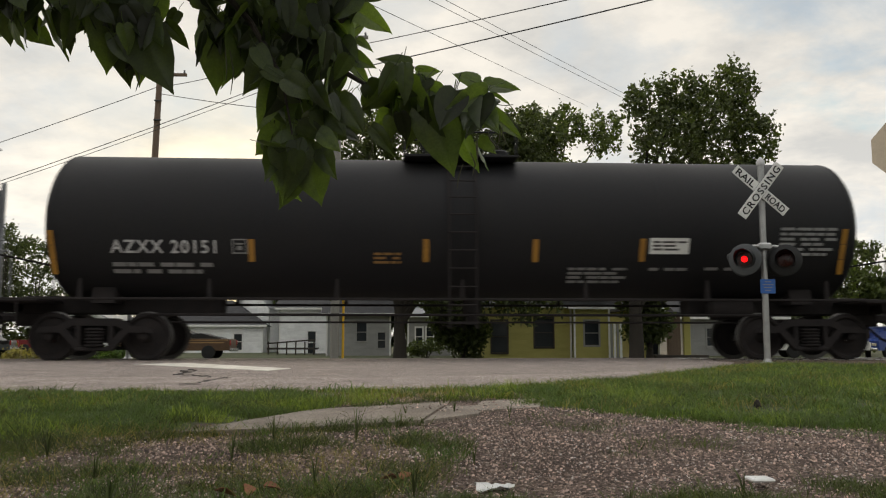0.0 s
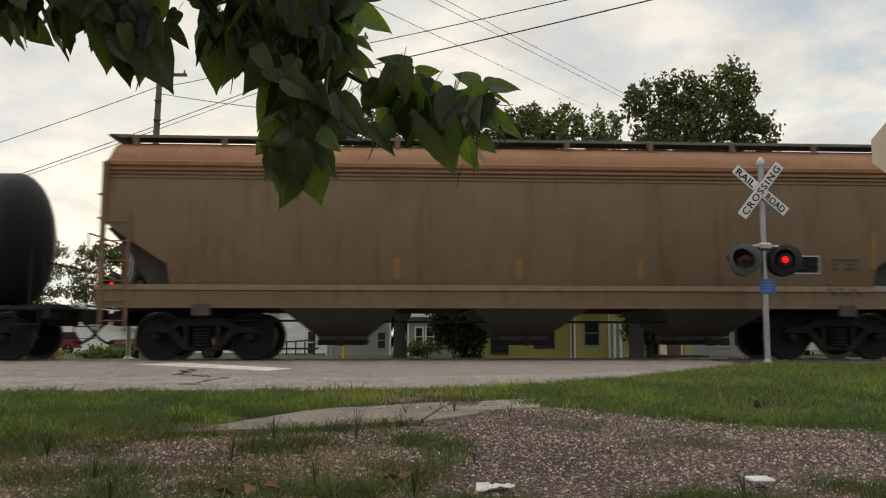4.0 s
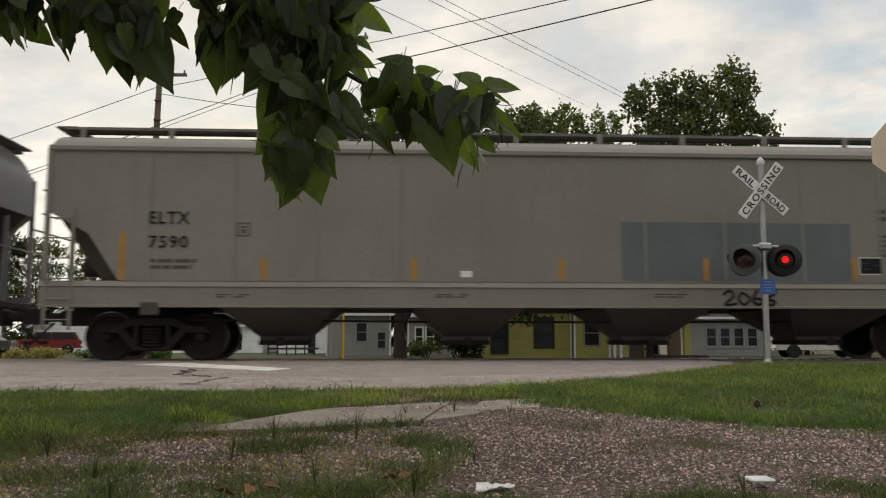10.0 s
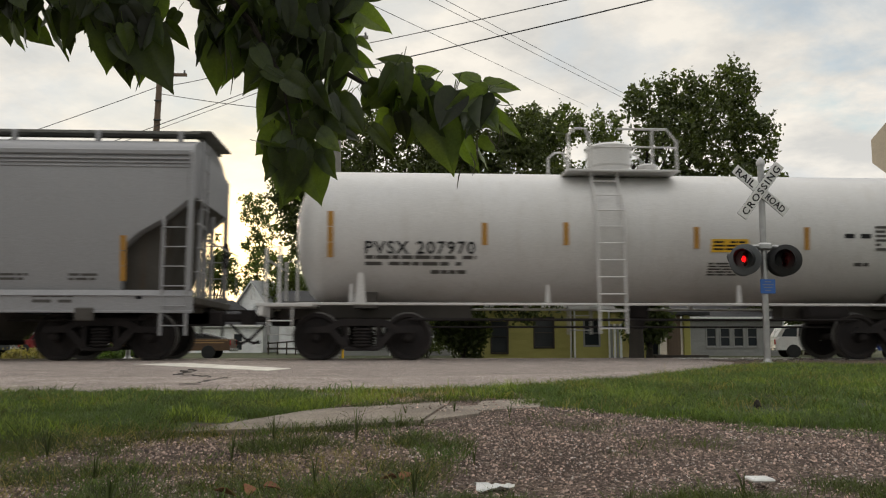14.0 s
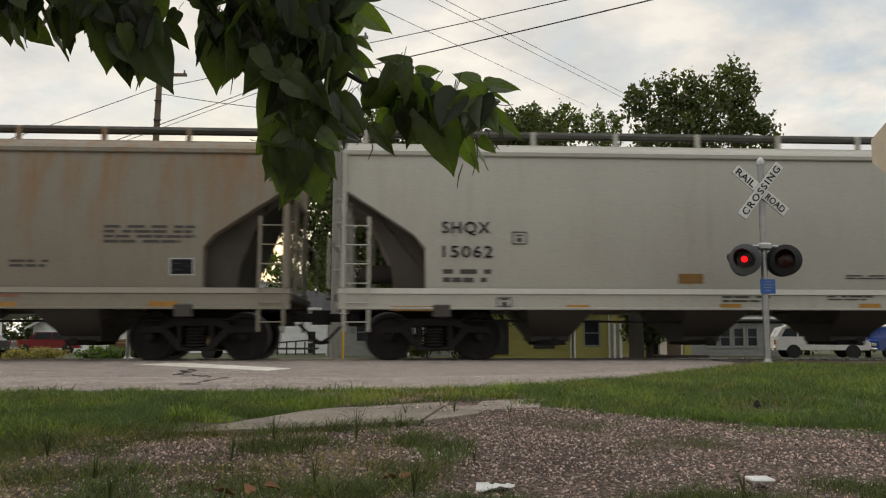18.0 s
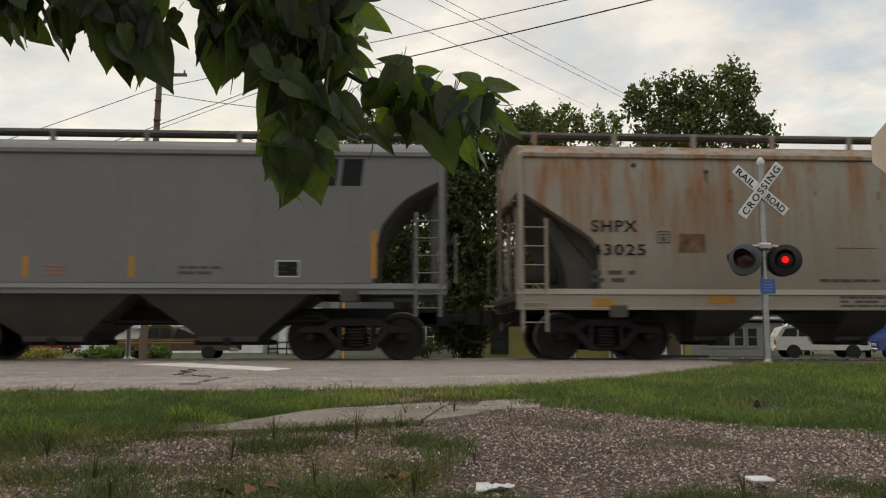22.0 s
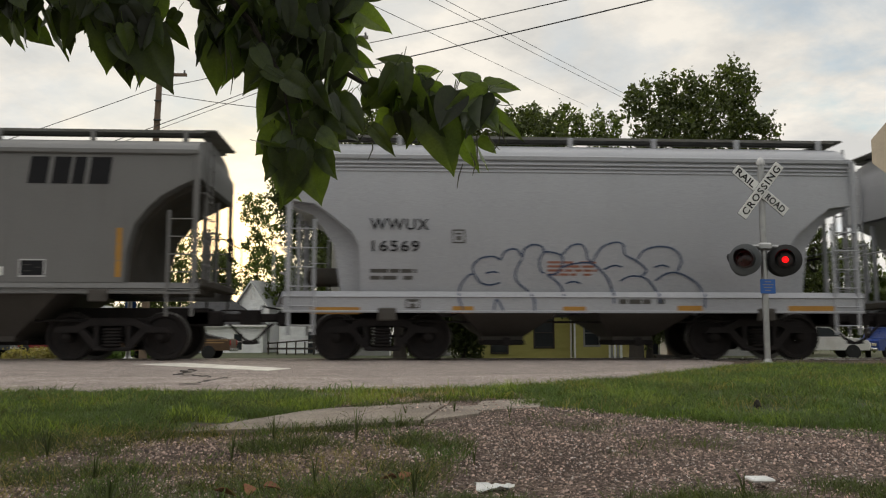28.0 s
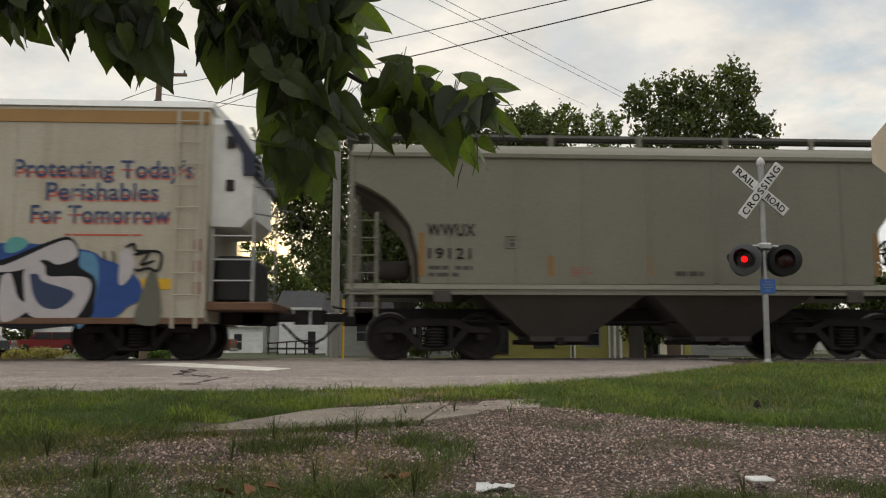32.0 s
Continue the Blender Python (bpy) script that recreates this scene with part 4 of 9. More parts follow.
def markings(car, key, side):
    """Stripes, stencils and lettering on the side that faces the street. side(z): place across and tilt of the surface."""
    for e in SPECS[key]:
        k = e[0]
        if k == "T":
            _, text, x, z, size, w, ink = e
            y, tilt = side(z + size / 2)
            ob = text_part(text, 0, -size / 2, size, M[ink], car, -0.004, w, 1.14, name="lettering", label="stencilled reporting mark")
            ob.matrix_basis = pose(x, -y - 0.014, z + size / 2, -tilt) @ Matrix.Translation((0, 0, -size / 2))
            continue
        if k == "S":
            _, x, z, h, ink = e
            w, n = 0.11, 3 if h > 0.6 else 1
            b = Mesh()
            y, tilt = side(z + h / 2)
            for i in range(n):
                b.box((0, 0, (i + 0.5) * h / n - h / 2), (w, 0.008, h / n * 0.97), 0.002)
            part("reflector", b, M[ink], car, "weathered yellow reflective strip", pose(x, -y - 0.003, z + h / 2, -tilt))
            continue
        if k == "B":
            _, x, z, w, h, n, ink = e
            y, tilt = side(z + h / 2)
            b = Mesh()
            rnd = random.Random(int(x * 100) + n)
            lh = h / max(n - 0.4, 0.6)
            for i in range(n):
                cx, end = 0.0, w * (1.0 if i % 2 == 0 else rnd.uniform(0.75, 1.0))
                zz = h / 2 - lh * (i + 0.3)
                while cx < end - 0.03:
                    bw = min(rnd.uniform(0.10, 0.34), end - cx)
                    b.box((cx + bw / 2, 0, zz), (bw, 0.006, min(lh * 0.55, 0.09)))
                    cx += bw + rnd.choice((0.03, 0.03, 0.04, 0.13))
            tagged(part("stencil", b, M[ink], car, "", pose(x, -y - 0.0035, z + h / 2, -tilt)), kind="stuff")
            continue
        x, z, w, h = e[1:5]
        y, tilt = side(z + h / 2)
        m = pose(x + w / 2, -y - 0.003, z + h / 2, -tilt)
        b = Mesh()
        if k == "P":
            b.box((0, 0, 0), (w, 0.006, h), 0.001)
            part("placard", b, M[e[5]], car, "", m)
        elif k == "O":
            for s in (-1, 1):
                b.box((s * (w / 2 - 0.012), 0, 0), (0.024, 0.006, h))
                b.box((0, 0, s * (h / 2 - 0.012)), (w - 0.05, 0.006, 0.024))
            b.box((0, 0, 0.05), (w * 0.5, 0.006, 0.03))
            b.box((0, 0, -0.035), (w * 0.34, 0.006, 0.08))
            tagged(part("stencil", b, M[e[5]], car, "", m), kind="stuff")
        elif k == "C":
            p = part("data_panel", b.box((0, 0, 0), (w, 0.006, h), 0.001), M["ink"], car, "black lubrication data panel with white frame", m)
            f = Mesh()
            for s in (-1, 1):
                f.box((s * (w / 2 + 0.012), 0, 0), (0.024, 0.009, h + 0.05))
                f.box((0, 0, s * (h / 2 + 0.012)), (w, 0.009, 0.024))
            part("panel_text", Mesh().box((-w * 0.2, -0.002, h * 0.2), (w * 0.3, 0.009, 0.012)).box((-w * 0.2, -0.002, -h * 0.2), (w * 0.3, 0.009, 0.012)).box((w * 0.25, -0.002, h * 0.05), (w * 0.2, 0.009, 0.012)), M["ink_soft"], p)
            part("panel_frame", f, M["ink_white"], p)
        elif k == "G":
            # block emblem: four heavy dark shapes, kept as plain blocks
            for i, (a, c2) in enumerate(((0.0, 0.26), (0.28, 0.52), (0.52, 0.70), (0.72, 1.0))):
                q = (c2 - a) * w
                cx = (a + c2) / 2 * w - w / 2
                b.prism([(cx - q / 2, -h / 2), (cx - q / 2 + 0.06, h / 2), (cx + q / 2, h / 2), (cx + q / 2 - 0.06, -h / 2)], "y", -0.004, 0.004)
            part("emblem", b, M["ink"], car, "heavy dark block emblem", m)


def hopper(key, centre, length, style, paint, label, spin, sill_paint=None, bays=3, ribs=0, top_paint=None, flutes=False):
    """A covered hopper car. style gives the outline of the open ends and the heights."""
    car = thing("hopper_car", label, "hopper car", "cars of the freight train")
    P = M[paint]
    SP = M[sill_paint or paint]
    hb = length / 2 - style.get("over", 0.62)                       # end of the body and of the end posts
    zs0, zs1, ze, zr, zw = style["sill"][0], style["sill"][1], style["eave"], style["roof"], style["walk"]
    cut = style["cut"]                           # (height, how far the sheet stands back from the end)

    def back(z):
        for (z0, d0), (z1, d1) in zip(cut, cut[1:]):
            if z0 <= z <= z1:
                return d0 + (d1 - d0) * (z - z0) / (z1 - z0)
        return cut[-1][1] if z > cut[-1][0] else cut[0][1]

    bulge = style.get("bulge", 0.0)
    low = style.get("low", zs1)

    def yside(z):
        t = max(0.0, min(1.0, (z - low) / (ze - low)))
        return HALF - 0.02 - bulge * (2 * t - 1) ** 2

    def side(z):
        if z < zs1 - 0.02:
            return HALF, 0.0
        e = 0.02
        return yside(z), math.degrees(math.atan2(yside(z - e) - yside(z + e), 2 * e)) if bulge else 0.0

    # body: rows of equal height run round the section; each row ends where the slope sheet is
    zz = sorted(set([low] + [c[0] for c in cut if c[0] > low] + [low + (ze - low) * k / 10 for k in range(1, 11)]))
    sect = [(-yside(z), z) for z in zz]
    arch = [(-(yside(ze) - 0.04) * math.cos(a), ze + 0.02 + (zr + 0.14 - ze - 0.02) * math.sin(a)) for a in (math.pi * k / 12 for k in range(1, 12))]
    ring = sect + arch + [(y * -1, z) for y, z in reversed(sect)]
    nseg = 8
    rows = []
    for y, z in ring:
        xe = hb - back(min(z, ze)) - (0.05 if z > ze else 0)
        rows.append([(-xe + 2 * xe * k / nseg, y, z) for k in range(nseg + 1)])
    b = Mesh()
    if top_paint:
        b.mat = 0
    n = len(rows)
    v = [p for r in rows for p in r]
    f, kk = [], []
    w = nseg + 1
    for i in range(n - 1):
        for j in range(nseg):
            f.append((i * w + j, (i + 1) * w + j, (i + 1) * w + j + 1, i * w + j + 1))
            kk.append(1 if top_paint and min(ring[i][1], ring[i + 1][1]) > ze - 0.45 else 0)
    for i in range(n // 2):                      # end sheets join the two sides
        o = n - 1 - i
        if o - 1 <= i:
            break
        for j in (0, nseg):
            f.append((i * w + j, (i + 1) * w + j, (o - 1) * w + j, o * w + j))
            kk.append(0)
    for j in range(nseg):
        f.append((j, j + 1, (n - 1) * w + j + 1, (n - 1) * w + j))
        kk.append(0)
    b.add(v, f)
    b.k[-len(f):] = kk
    part("body", b, [P, M[top_paint]] if top_paint else P, car)
    # side posts
    for s in (-1, 1):
        for k in range(ribs):
            x = -hb + 1.9 + (2 * hb - 3.8) * k / (ribs - 1)
            if s < 0 or k % 3 == 0:
                part("side_post", Mesh().box((x, s * (HALF - 0.031), (zs1 + ze) / 2), (0.06, 0.05, ze - zs1 - 0.04), 0.012), P, car)
        # top chord and flutes
        part("top_chord", Mesh().box((0, s * (yside(ze) + 0.02), ze + 0.0), (2 * hb, 0.07, 0.11), 0.02), M[top_paint] if top_paint else P, car)
        if flutes:
            for k in range(3):
                part("flute", Mesh().box((0, s * (yside(ze - 0.2) + 0.012), ze - 0.13 - 0.075 * k), (2 * hb - 0.1, 0.035, 0.035), 0.01), P, car)
        ch = [(HALF - 0.08, zs0), (HALF + 0.035, zs0), (HALF + 0.035, zs0 + 0.035), (HALF, zs0 + 0.045), (HALF, zs1 - 0.12), (HALF + 0.03, zs1 - 0.105), (HALF - 0.035, zs1), (HALF - 0.08, zs1)]
        part("side_sill", Mesh().prism([(s * a, z) for a, z in ch], "x", -hb - 0.06, hb + 0.06), SP, car)
    # weld seams
    for k in range(style.get("seams", 0)):
        z = low + (ze - low) * (0.28 + 0.34 * k)
        part("weld_seam", Mesh().box((0, -yside(z), z), (2 * (hb - back(z)) - 0.04, 0.012, 0.02)), P, car)
    # slope sheets, straight from the top of the end down to the sill, behind the curved edge of the side
    for s in (-1, 1):
        zt, zb, db = cut[-1][0] + 0.02, zs1 - 0.02, cut[0][1] - style.get("lip", 0.36)
        pts = [(s * (hb - 0.03), zt), (s * (hb - db), zb), (s * (hb - db - 0.5), zb)] + [(s * (hb - d - 0.25), z) for z, d in cut] + [(s * (hb - 0.35), zt)]
        if "sheet" in style:
            pts = [(s * (hb - d), z) for d, z in style["sheet"]] + [(s * (hb - cut[0][1] - 0.4), zs1 - 0.02)] + [(s * (hb - d - 0.25), z) for z, d in cut] + [(s * (hb - 0.35), zt)]
        # darker than the body: the shade of the open end is in the colour
        part("slope_sheet", Mesh().prism(pts, "y", -HALF + 0.34, HALF - 0.34), P if style.get("clean_sheet") else M["end_shade_grime"], car)
    # discharge bays
    bl = 2 * (hb - style["trucks"]) / bays
    bw = style.get("bay_w", 0.82)
    for k in range(bays):
        x = -(hb - style["trucks"]) + bl * (k + 0.5)
        h1, y1 = bl * bw / 2, HALF - 0.10
        zt = zs0 + 0.04 if style["bay"] == "deep" else zs0 + 0.02
        g = Mesh().rings([[(x - a, -c2, z), (x + a, -c2, z), (x + a, c2, z), (x - a, c2, z)] for a, c2, z in
                          ((h1, y1, zt), (h1 * 0.97, y1 * 0.98, zt - 0.05), (h1 * style.get("foot", 0.45), style.get("outlet_y", 0.55), 0.46), (h1 * style.get("foot", 0.45) * 0.95, style.get("outlet_y", 0.55), 0.36))])
        part("discharge_bay", g, M["bay_shade_dirt"], car)
        part("outlet_gate", Mesh().box((x, 0, 0.34), (h1 * 0.9, 1.25, 0.10), 0.02).tube([(x, -1.0, 0.36), (x, 1.0, 0.36)], 0.03, 8)
             .box((x, -0.98, 0.36), (0.16, 0.05, 0.16), 0.02), M["under"], car)
    if style.get("pipe"):
        part("outlet_pipe", Mesh().tube([(-hb + 2.9, -1.05, 0.36), (hb - 2.9, -1.05, 0.36)], 0.07, 12), M["under"], car, "long dark discharge pipe below the bays")
    if style["bay"] == "deep":
        part("centre_sill", Mesh().box((0, 0, 0.86), (length - 1.3, 0.42, 0.34), 0.02), M["under"], car)
    else:                     # no through sill: a stub over each truck
        for s in (-1, 1):
            part("stub_sill", Mesh().box((s * (length / 2 - 2.0), 0, 0.86), (2.7, 0.42, 0.34), 0.02), M["under"], car)
    part("brake_pipe", Mesh().tube([(-hb + 1, -0.9, 0.78), (-2, -0.9, 0.74), (2, -0.9, 0.74), (hb - 1, -0.9, 0.78)], 0.025, 6), M["under"], car)
    # ends: platform, posts, ladders, braces, rails
    for s in (-1, 1):
        x = s * hb
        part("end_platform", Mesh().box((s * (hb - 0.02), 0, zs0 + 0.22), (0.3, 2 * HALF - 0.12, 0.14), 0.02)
             .box((s * (hb - 0.8), 0, zs0 + 0.16), (1.5, 0.7, 0.26), 0.03), M["end_shade_grime"], car)
        ztop = ze
        for y in (-HALF + 0.02, HALF - 0.02):
            part("corner_post", Mesh().box((s * (hb - 0.03), y, (zs1 + ztop) / 2), (0.10, 0.07, ztop - zs1), 0.012), P, car)
        for y in (-0.55, 0.55):
            zt2 = cut[-1][0] - 0.1
            xa = hb - back(low + 0.5) - 0.02
            part("end_brace", Mesh().box((s * (hb - 0.10), y, (zs0 + 0.3 + zt2) / 2), (0.09, 0.07, zt2 - zs0 - 0.3), 0.012), P, car)
        ladder(car, s * (hb - 0.28), -HALF - 0.01, zs0 - 0.42, zs1 + (1.35 if style.get("tall_ladder") is None else style["tall_ladder"]), 0.46, P, 6)
        ladder(car, s * (hb - 0.28), HALF + 0.01, zs0 - 0.42, zs1 + 1.35, 0.46, P, 6)
        lad = ladder(car, s * (hb + 0.06), 0, zs0 + 0.3, zr, 0.42, P, 8, "end_ladder")
        lad.matrix_basis = pose(s * (hb + 0.07), -0.9 * s, 0, 0, 0, 90)
        for z in (zs1 + 0.35, zs1 + 0.8, zs1 + 1.25, zs1 + 1.7):
            g = Mesh().tube([(s * (hb + 0.05), -HALF + 0.1, z), (s * (hb + 0.12), -HALF + 0.12, z), (s * (hb + 0.12), -HALF + 0.75, z), (s * (hb + 0.05), -HALF + 0.78, z)], 0.013, 6)
            part("grab_iron", g, P, car)
        part("handrail", Mesh().tube([(s * (hb + 0.25), -HALF + 0.1, zs1), (s * (hb + 0.25), -HALF + 0.1, zs1 + 0.95), (s * (hb + 0.25), HALF - 0.1, zs1 + 0.95), (s * (hb + 0.25), HALF - 0.1, zs1)], 0.018, 6), P, car)
        coupler(car, s * (length / 2 - 0.42), s)
        truck(car, s * (hb + 0.42 - style["truck_at"]), spin)
        part("jacking_pad", Mesh().box((s * (hb + 0.32 - style["truck_at"]), -HALF - 0.005, zs0 - 0.03), (0.34, 0.10, 0.24), 0.02)
             .lathe([(0.045, -HALF - 0.075), (0.045, -HALF - 0.03)], "y", (s * (hb + 0.42 - style["truck_at"]), 0, zs0 + 0.0), 10), M["bay_shade_dirt"], car)
    bx = hb - 0.75
    part("brake_wheel", Mesh().lathe([(0.26, -0.02), (0.29, 0), (0.26, 0.02), (0.24, 0)], "x", (hb + 0.22, 0.5, zs1 + 0.85), 18, cap=False)
         .box((hb + 0.2, 0.5, zs1 + 0.85), (0.05, 0.5, 0.04)).box((hb + 0.2, 0.5, zs1 + 0.85), (0.05, 0.04, 0.5)), M["under"], car)
    part("brake_cylinder", Mesh().lathe([(0.1, -0.5), (0.19, -0.45), (0.19, 0.35), (0.08, 0.4)], "x", (-bx, -0.3, zs1 + 0.35), 16), M["end_shade_grime"], car)
    # roof: running board on brackets, hatches
    for y in (-0.80, 0.80):
        g = Mesh().prism([(y - 0.22, zw - 0.035), (y - 0.19, zw - 0.035), (y - 0.185, zw - 0.008), (y + 0.185, zw - 0.008), (y + 0.19, zw - 0.035), (y + 0.22, zw - 0.035), (y + 0.22, zw + 0.02), (y - 0.22, zw + 0.02)], "x", -hb + 0.05, hb - 0.05)
        part("running_board", g, M[top_paint] if top_paint == "brown" else M["silver_dull"], car)
    nb = max(6, int(length / 1.6))
    for k in range(nb):
        x = -hb + 0.4 + (2 * hb - 0.8) * k / (nb - 1)
        for y in (-1.05, 1.05):
            part("roof_bracket", Mesh().box((x, y, (zr - 0.14 + zw) / 2 - 0.02), (0.10, 0.07, zw - zr + 0.18), 0.01), P, car)
    for s in (-1, 1):
        part("roof_step", Mesh().box((s * (hb - 0.04), 0, zw + 0.03), (0.42, 1.9, 0.04), 0.01), M["silver_dull"], car)
    nh = bays * 2
    for k in range(nh):
        x = -hb + 2.0 + (2 * hb - 4.0) * k / (nh - 1)
        part("hatch", Mesh().lathe([(0.36, zr - 0.05), (0.36, zr + 0.06), (0.30, zr + 0.11), (0.0, zr + 0.12)], "z", (x, 0, 0), 18, cap=False), P, car)
    if style.get("panel"):
        for s in (-1, 1):
            for y in (-1, 1):
                pts = [(s * hb, zs1), (s * (hb - cut[0][1] - 0.02), zs1)] + [(s * (hb - d - 0.02), z) for z, d in cut[1:]] + [(s * hb, cut[-1][0])]
                part("end_panel", Mesh().prism(pts, "y", y * (HALF - 0.12), y * (HALF - 0.09)), P, car)
    if key in SPECS:
        markings(car, key, side)
    return car, side


def tank_car(key, centre, length, radius, zc, tank_len, paint, label, spin, white=False, railing=True, ladders=True):
    car = thing("tank_car", label, "tank car", "cars of the freight train")
    P = M[paint]
    U = P if white else M["under"]
    head = 0.62 if white else 0.44
    h = tank_len / 2 - (0.62 - head)
    prof = [(0.0, -h)] + [(radius * math.sin(a), -h + head * (1 - math.cos(a))) for a in (math.pi / 2 * k / 8 for k in range(1, 9))]
    prof += [(radius, -h * 0.5), (radius, 0), (radius, h * 0.5)] + [(r, -x) for r, x in reversed(prof[:9])]
    part("tank", Mesh().lathe(prof, "x", (0, 0, zc), 64, cap=False), P, car)
    for k in range(5):
        x = -h + head + (2 * h - 2 * head) * k / 4
        part("weld_seam", Mesh().lathe([(radius + 0.001, x - 0.02), (radius + 0.006, x), (radius + 0.001, x + 0.02)], "x", (0, 0, zc), 64, cap=False), P, car)

    def side(z):
        q = max(-0.98, min(0.98, (z - zc) / radius))
        return radius * math.sqrt(1 - q * q), math.degrees(math.asin(q))
    base = zc - radius
    for s in (-1, 1):
        xt = s * (length / 2 - 2.35)
        g = Mesh().box((xt - s * 0.2, 0, base - 0.12), (3.9, 0.5, 0.36), 0.03)
        g.prism([(-0.85, base - 0.1), (0.85, base - 0.1), (0.75, base + 0.22), (-0.75, base + 0.22)], "x", xt - 0.22, xt + 0.22)
        part("saddle", g, M["bay_shade_dirt"] if white else U, car)
        part("end_platform", Mesh().box((s * (length / 2 - 0.85), 0, base - 0.06), (1.05, 2.9, 0.07), 0.012).box((s * (length / 2 - 0.42), 0, base - 0.16), (0.12, 2.9, 0.22), 0.02), U, car)
        rail = Mesh()
        xe = s * (length / 2 - 0.5)
        for y in (-1.4, 1.4):
            rail.tube([(xe, y, base - 0.1), (xe, y, base + 1.0), (xe - s * 0.25, y, base + 1.05), (xe - s * 0.25, y, base - 0.1)], 0.03 if white else 0.02, 8)
        rail.tube([(xe, -1.4, base + 0.8), (xe, 1.4, base + 0.8)], 0.02, 8)
        part("handrail", rail, U, car)
        for y in (-1.42, 1.42):
            st = Mesh()
            st.tube([(xe - s * 0.05, y, base - 0.1), (xe - s * 0.05, y, base - 0.62), (xe - s * 0.5, y, base - 0.62), (xe - s * 0.5, y, base - 0.1)], 0.018, 6)
            st.tube([(xe - s * 0.05, y, base - 0.36), (xe - s * 0.5, y, base - 0.36)], 0.015, 6)
            part("step", st, U, car)
        coupler(car, s * (length / 2 - 0.42), s)
        truck(car, s * (length / 2 - 2.3), spin)
    # walkway rails and rods below the tank
    for y in (-1.42, 1.42):
        g = Mesh().box((0, y, base - 0.04), (length - 2.2, 0.035 if not white else 0.05, 0.05), 0.01)
        part("side_rail", g, U, car)
        nb = 4 if white else 7
        for k in range(nb):
            x = -length / 2 + 2.1 + (length - 4.2) * k / (nb - 1)
            part("rail_bracket", Mesh().prism([(x - 0.05, base - 0.04), (x + 0.05, base - 0.04), (x + 0.02, base + 0.34), (x - 0.02, base + 0.34)], "y", y * 0.93, y * 0.965), U, car)
    rods = Mesh()
    rods.tube([(-length / 2 + 3.2, -0.8, base - 0.32), (length / 2 - 3.2, -0.8, base - 0.32)], 0.03, 6)
    rods.tube([(-length / 2 + 3.2, -0.5, base - 0.46), (length / 2 - 3.2, -0.5, base - 0.46)], 0.022, 6)
    part("brake_rod", rods, M["under"], car)
    # middle: manway, platform, ladders, outlet
    top = zc + radius
    dx = -0.28 if white else 0.0
    part("manway", Mesh().lathe([(0.44, top - 0.1), (0.44, top + 0.16), (0.47, top + 0.20), (0.47, top + 0.52), (0.50, top + 0.55), (0.50, top + 0.60), (0.38, top + 0.66), (0.0, top + 0.68)] if white else [(0.40, top - 0.1), (0.40, top + 0.22), (0.44, top + 0.24), (0.44, top + 0.30), (0.0, top + 0.33)], "z", (dx, 0, 0), 24, cap=False), P, car)
    part("valve_housing", Mesh().lathe([(0.22, top - 0.1), (0.22, top + 0.26), (0.18, top + 0.3), (0, top + 0.31)], "z", (dx + 0.9, 0.2, 0), 16, cap=False), P, car)
    plat = Mesh().box((dx, -0.75, top - 0.10), (2.3, 0.75, 0.05), 0.01).box((dx, 0.75, top - 0.10), (2.3, 0.75, 0.05), 0.01)
    part("platform", plat, P, car)
    for y in (-1.1, 1.1) if railing else ():
        rl = Mesh()
        rl.tube([(dx - 1.1, y, top - 0.1), (dx - 1.1, y, top + 0.62), (dx - 0.95, y, top + 0.75), (dx - 0.75, y, top + 0.75), (dx - 0.65, y, top + 0.4), (dx - 0.65, y, top - 0.1)], 0.025, 8)
        rl.tube([(dx + 1.1, y, top - 0.1), (dx + 1.1, y, top + 0.5), (dx + 0.9, y, top + 0.75), (dx - 0.1, y, top + 0.75)], 0.025, 8)
        rl.tube([(dx + 0.6, y, top - 0.1), (dx + 0.6, y, top + 0.75)], 0.025, 8)
        rl.tube([(dx + 1.1, y, top + 0.38), (dx - 0.6, y, top + 0.38)], 0.018, 8)
        part("safety_railing", rl, P, car)
    for y in (-1, 1) if ladders else (1,):
        g = Mesh()
        pts = [(y * math.sqrt(max((radius + 0.1) ** 2 - (z - zc) ** 2, 0)), z) for z in (top - 0.1, top - 0.3, zc + 0.8, zc + 0.3, zc, zc - 0.4)] + [(y * (radius + 0.1), base - 0.6)]
        pts = [(p if abs(p[0]) > 0.9 else (y * 0.95, p[1])) for p in pts]
        for s in (-0.26, 0.26):
            g.tube([((-0.64 if white else dx) + s, p[0], p[1]) for p in pts], 0.026 if white else 0.022, 6)
        for k in range(10):
            z = base - 0.5 + (top - base + 0.2) * k / 9
            if z < zc:
                yy = y * (radius + 0.1)
            else:
                yy = y * max(0.95, math.sqrt(max((radius + 0.1) ** 2 - (z - zc) ** 2, 0)))
            g.tube([((-0.64 if white else dx) - 0.26, yy, z), ((-0.64 if white else dx) + 0.26, yy, z)], 0.016, 6)
        part("ladder", g, P if white else M["under"], car)
    part("outlet", Mesh().lathe([(0.2, base + 0.1), (0.2, base - 0.25), (0.12, base - 0.3), (0.12, base - 0.5)], "z", (0.3, 0, 0), 14), M["under"], car)
    part("brake_cylinder", Mesh().lathe([(0.1, -0.6), (0.2, -0.5), (0.2, 0.3), (0.08, 0.4)], "x", (length / 2 - 3.6, -0.5, base - 0.2), 16), M["under"], car)
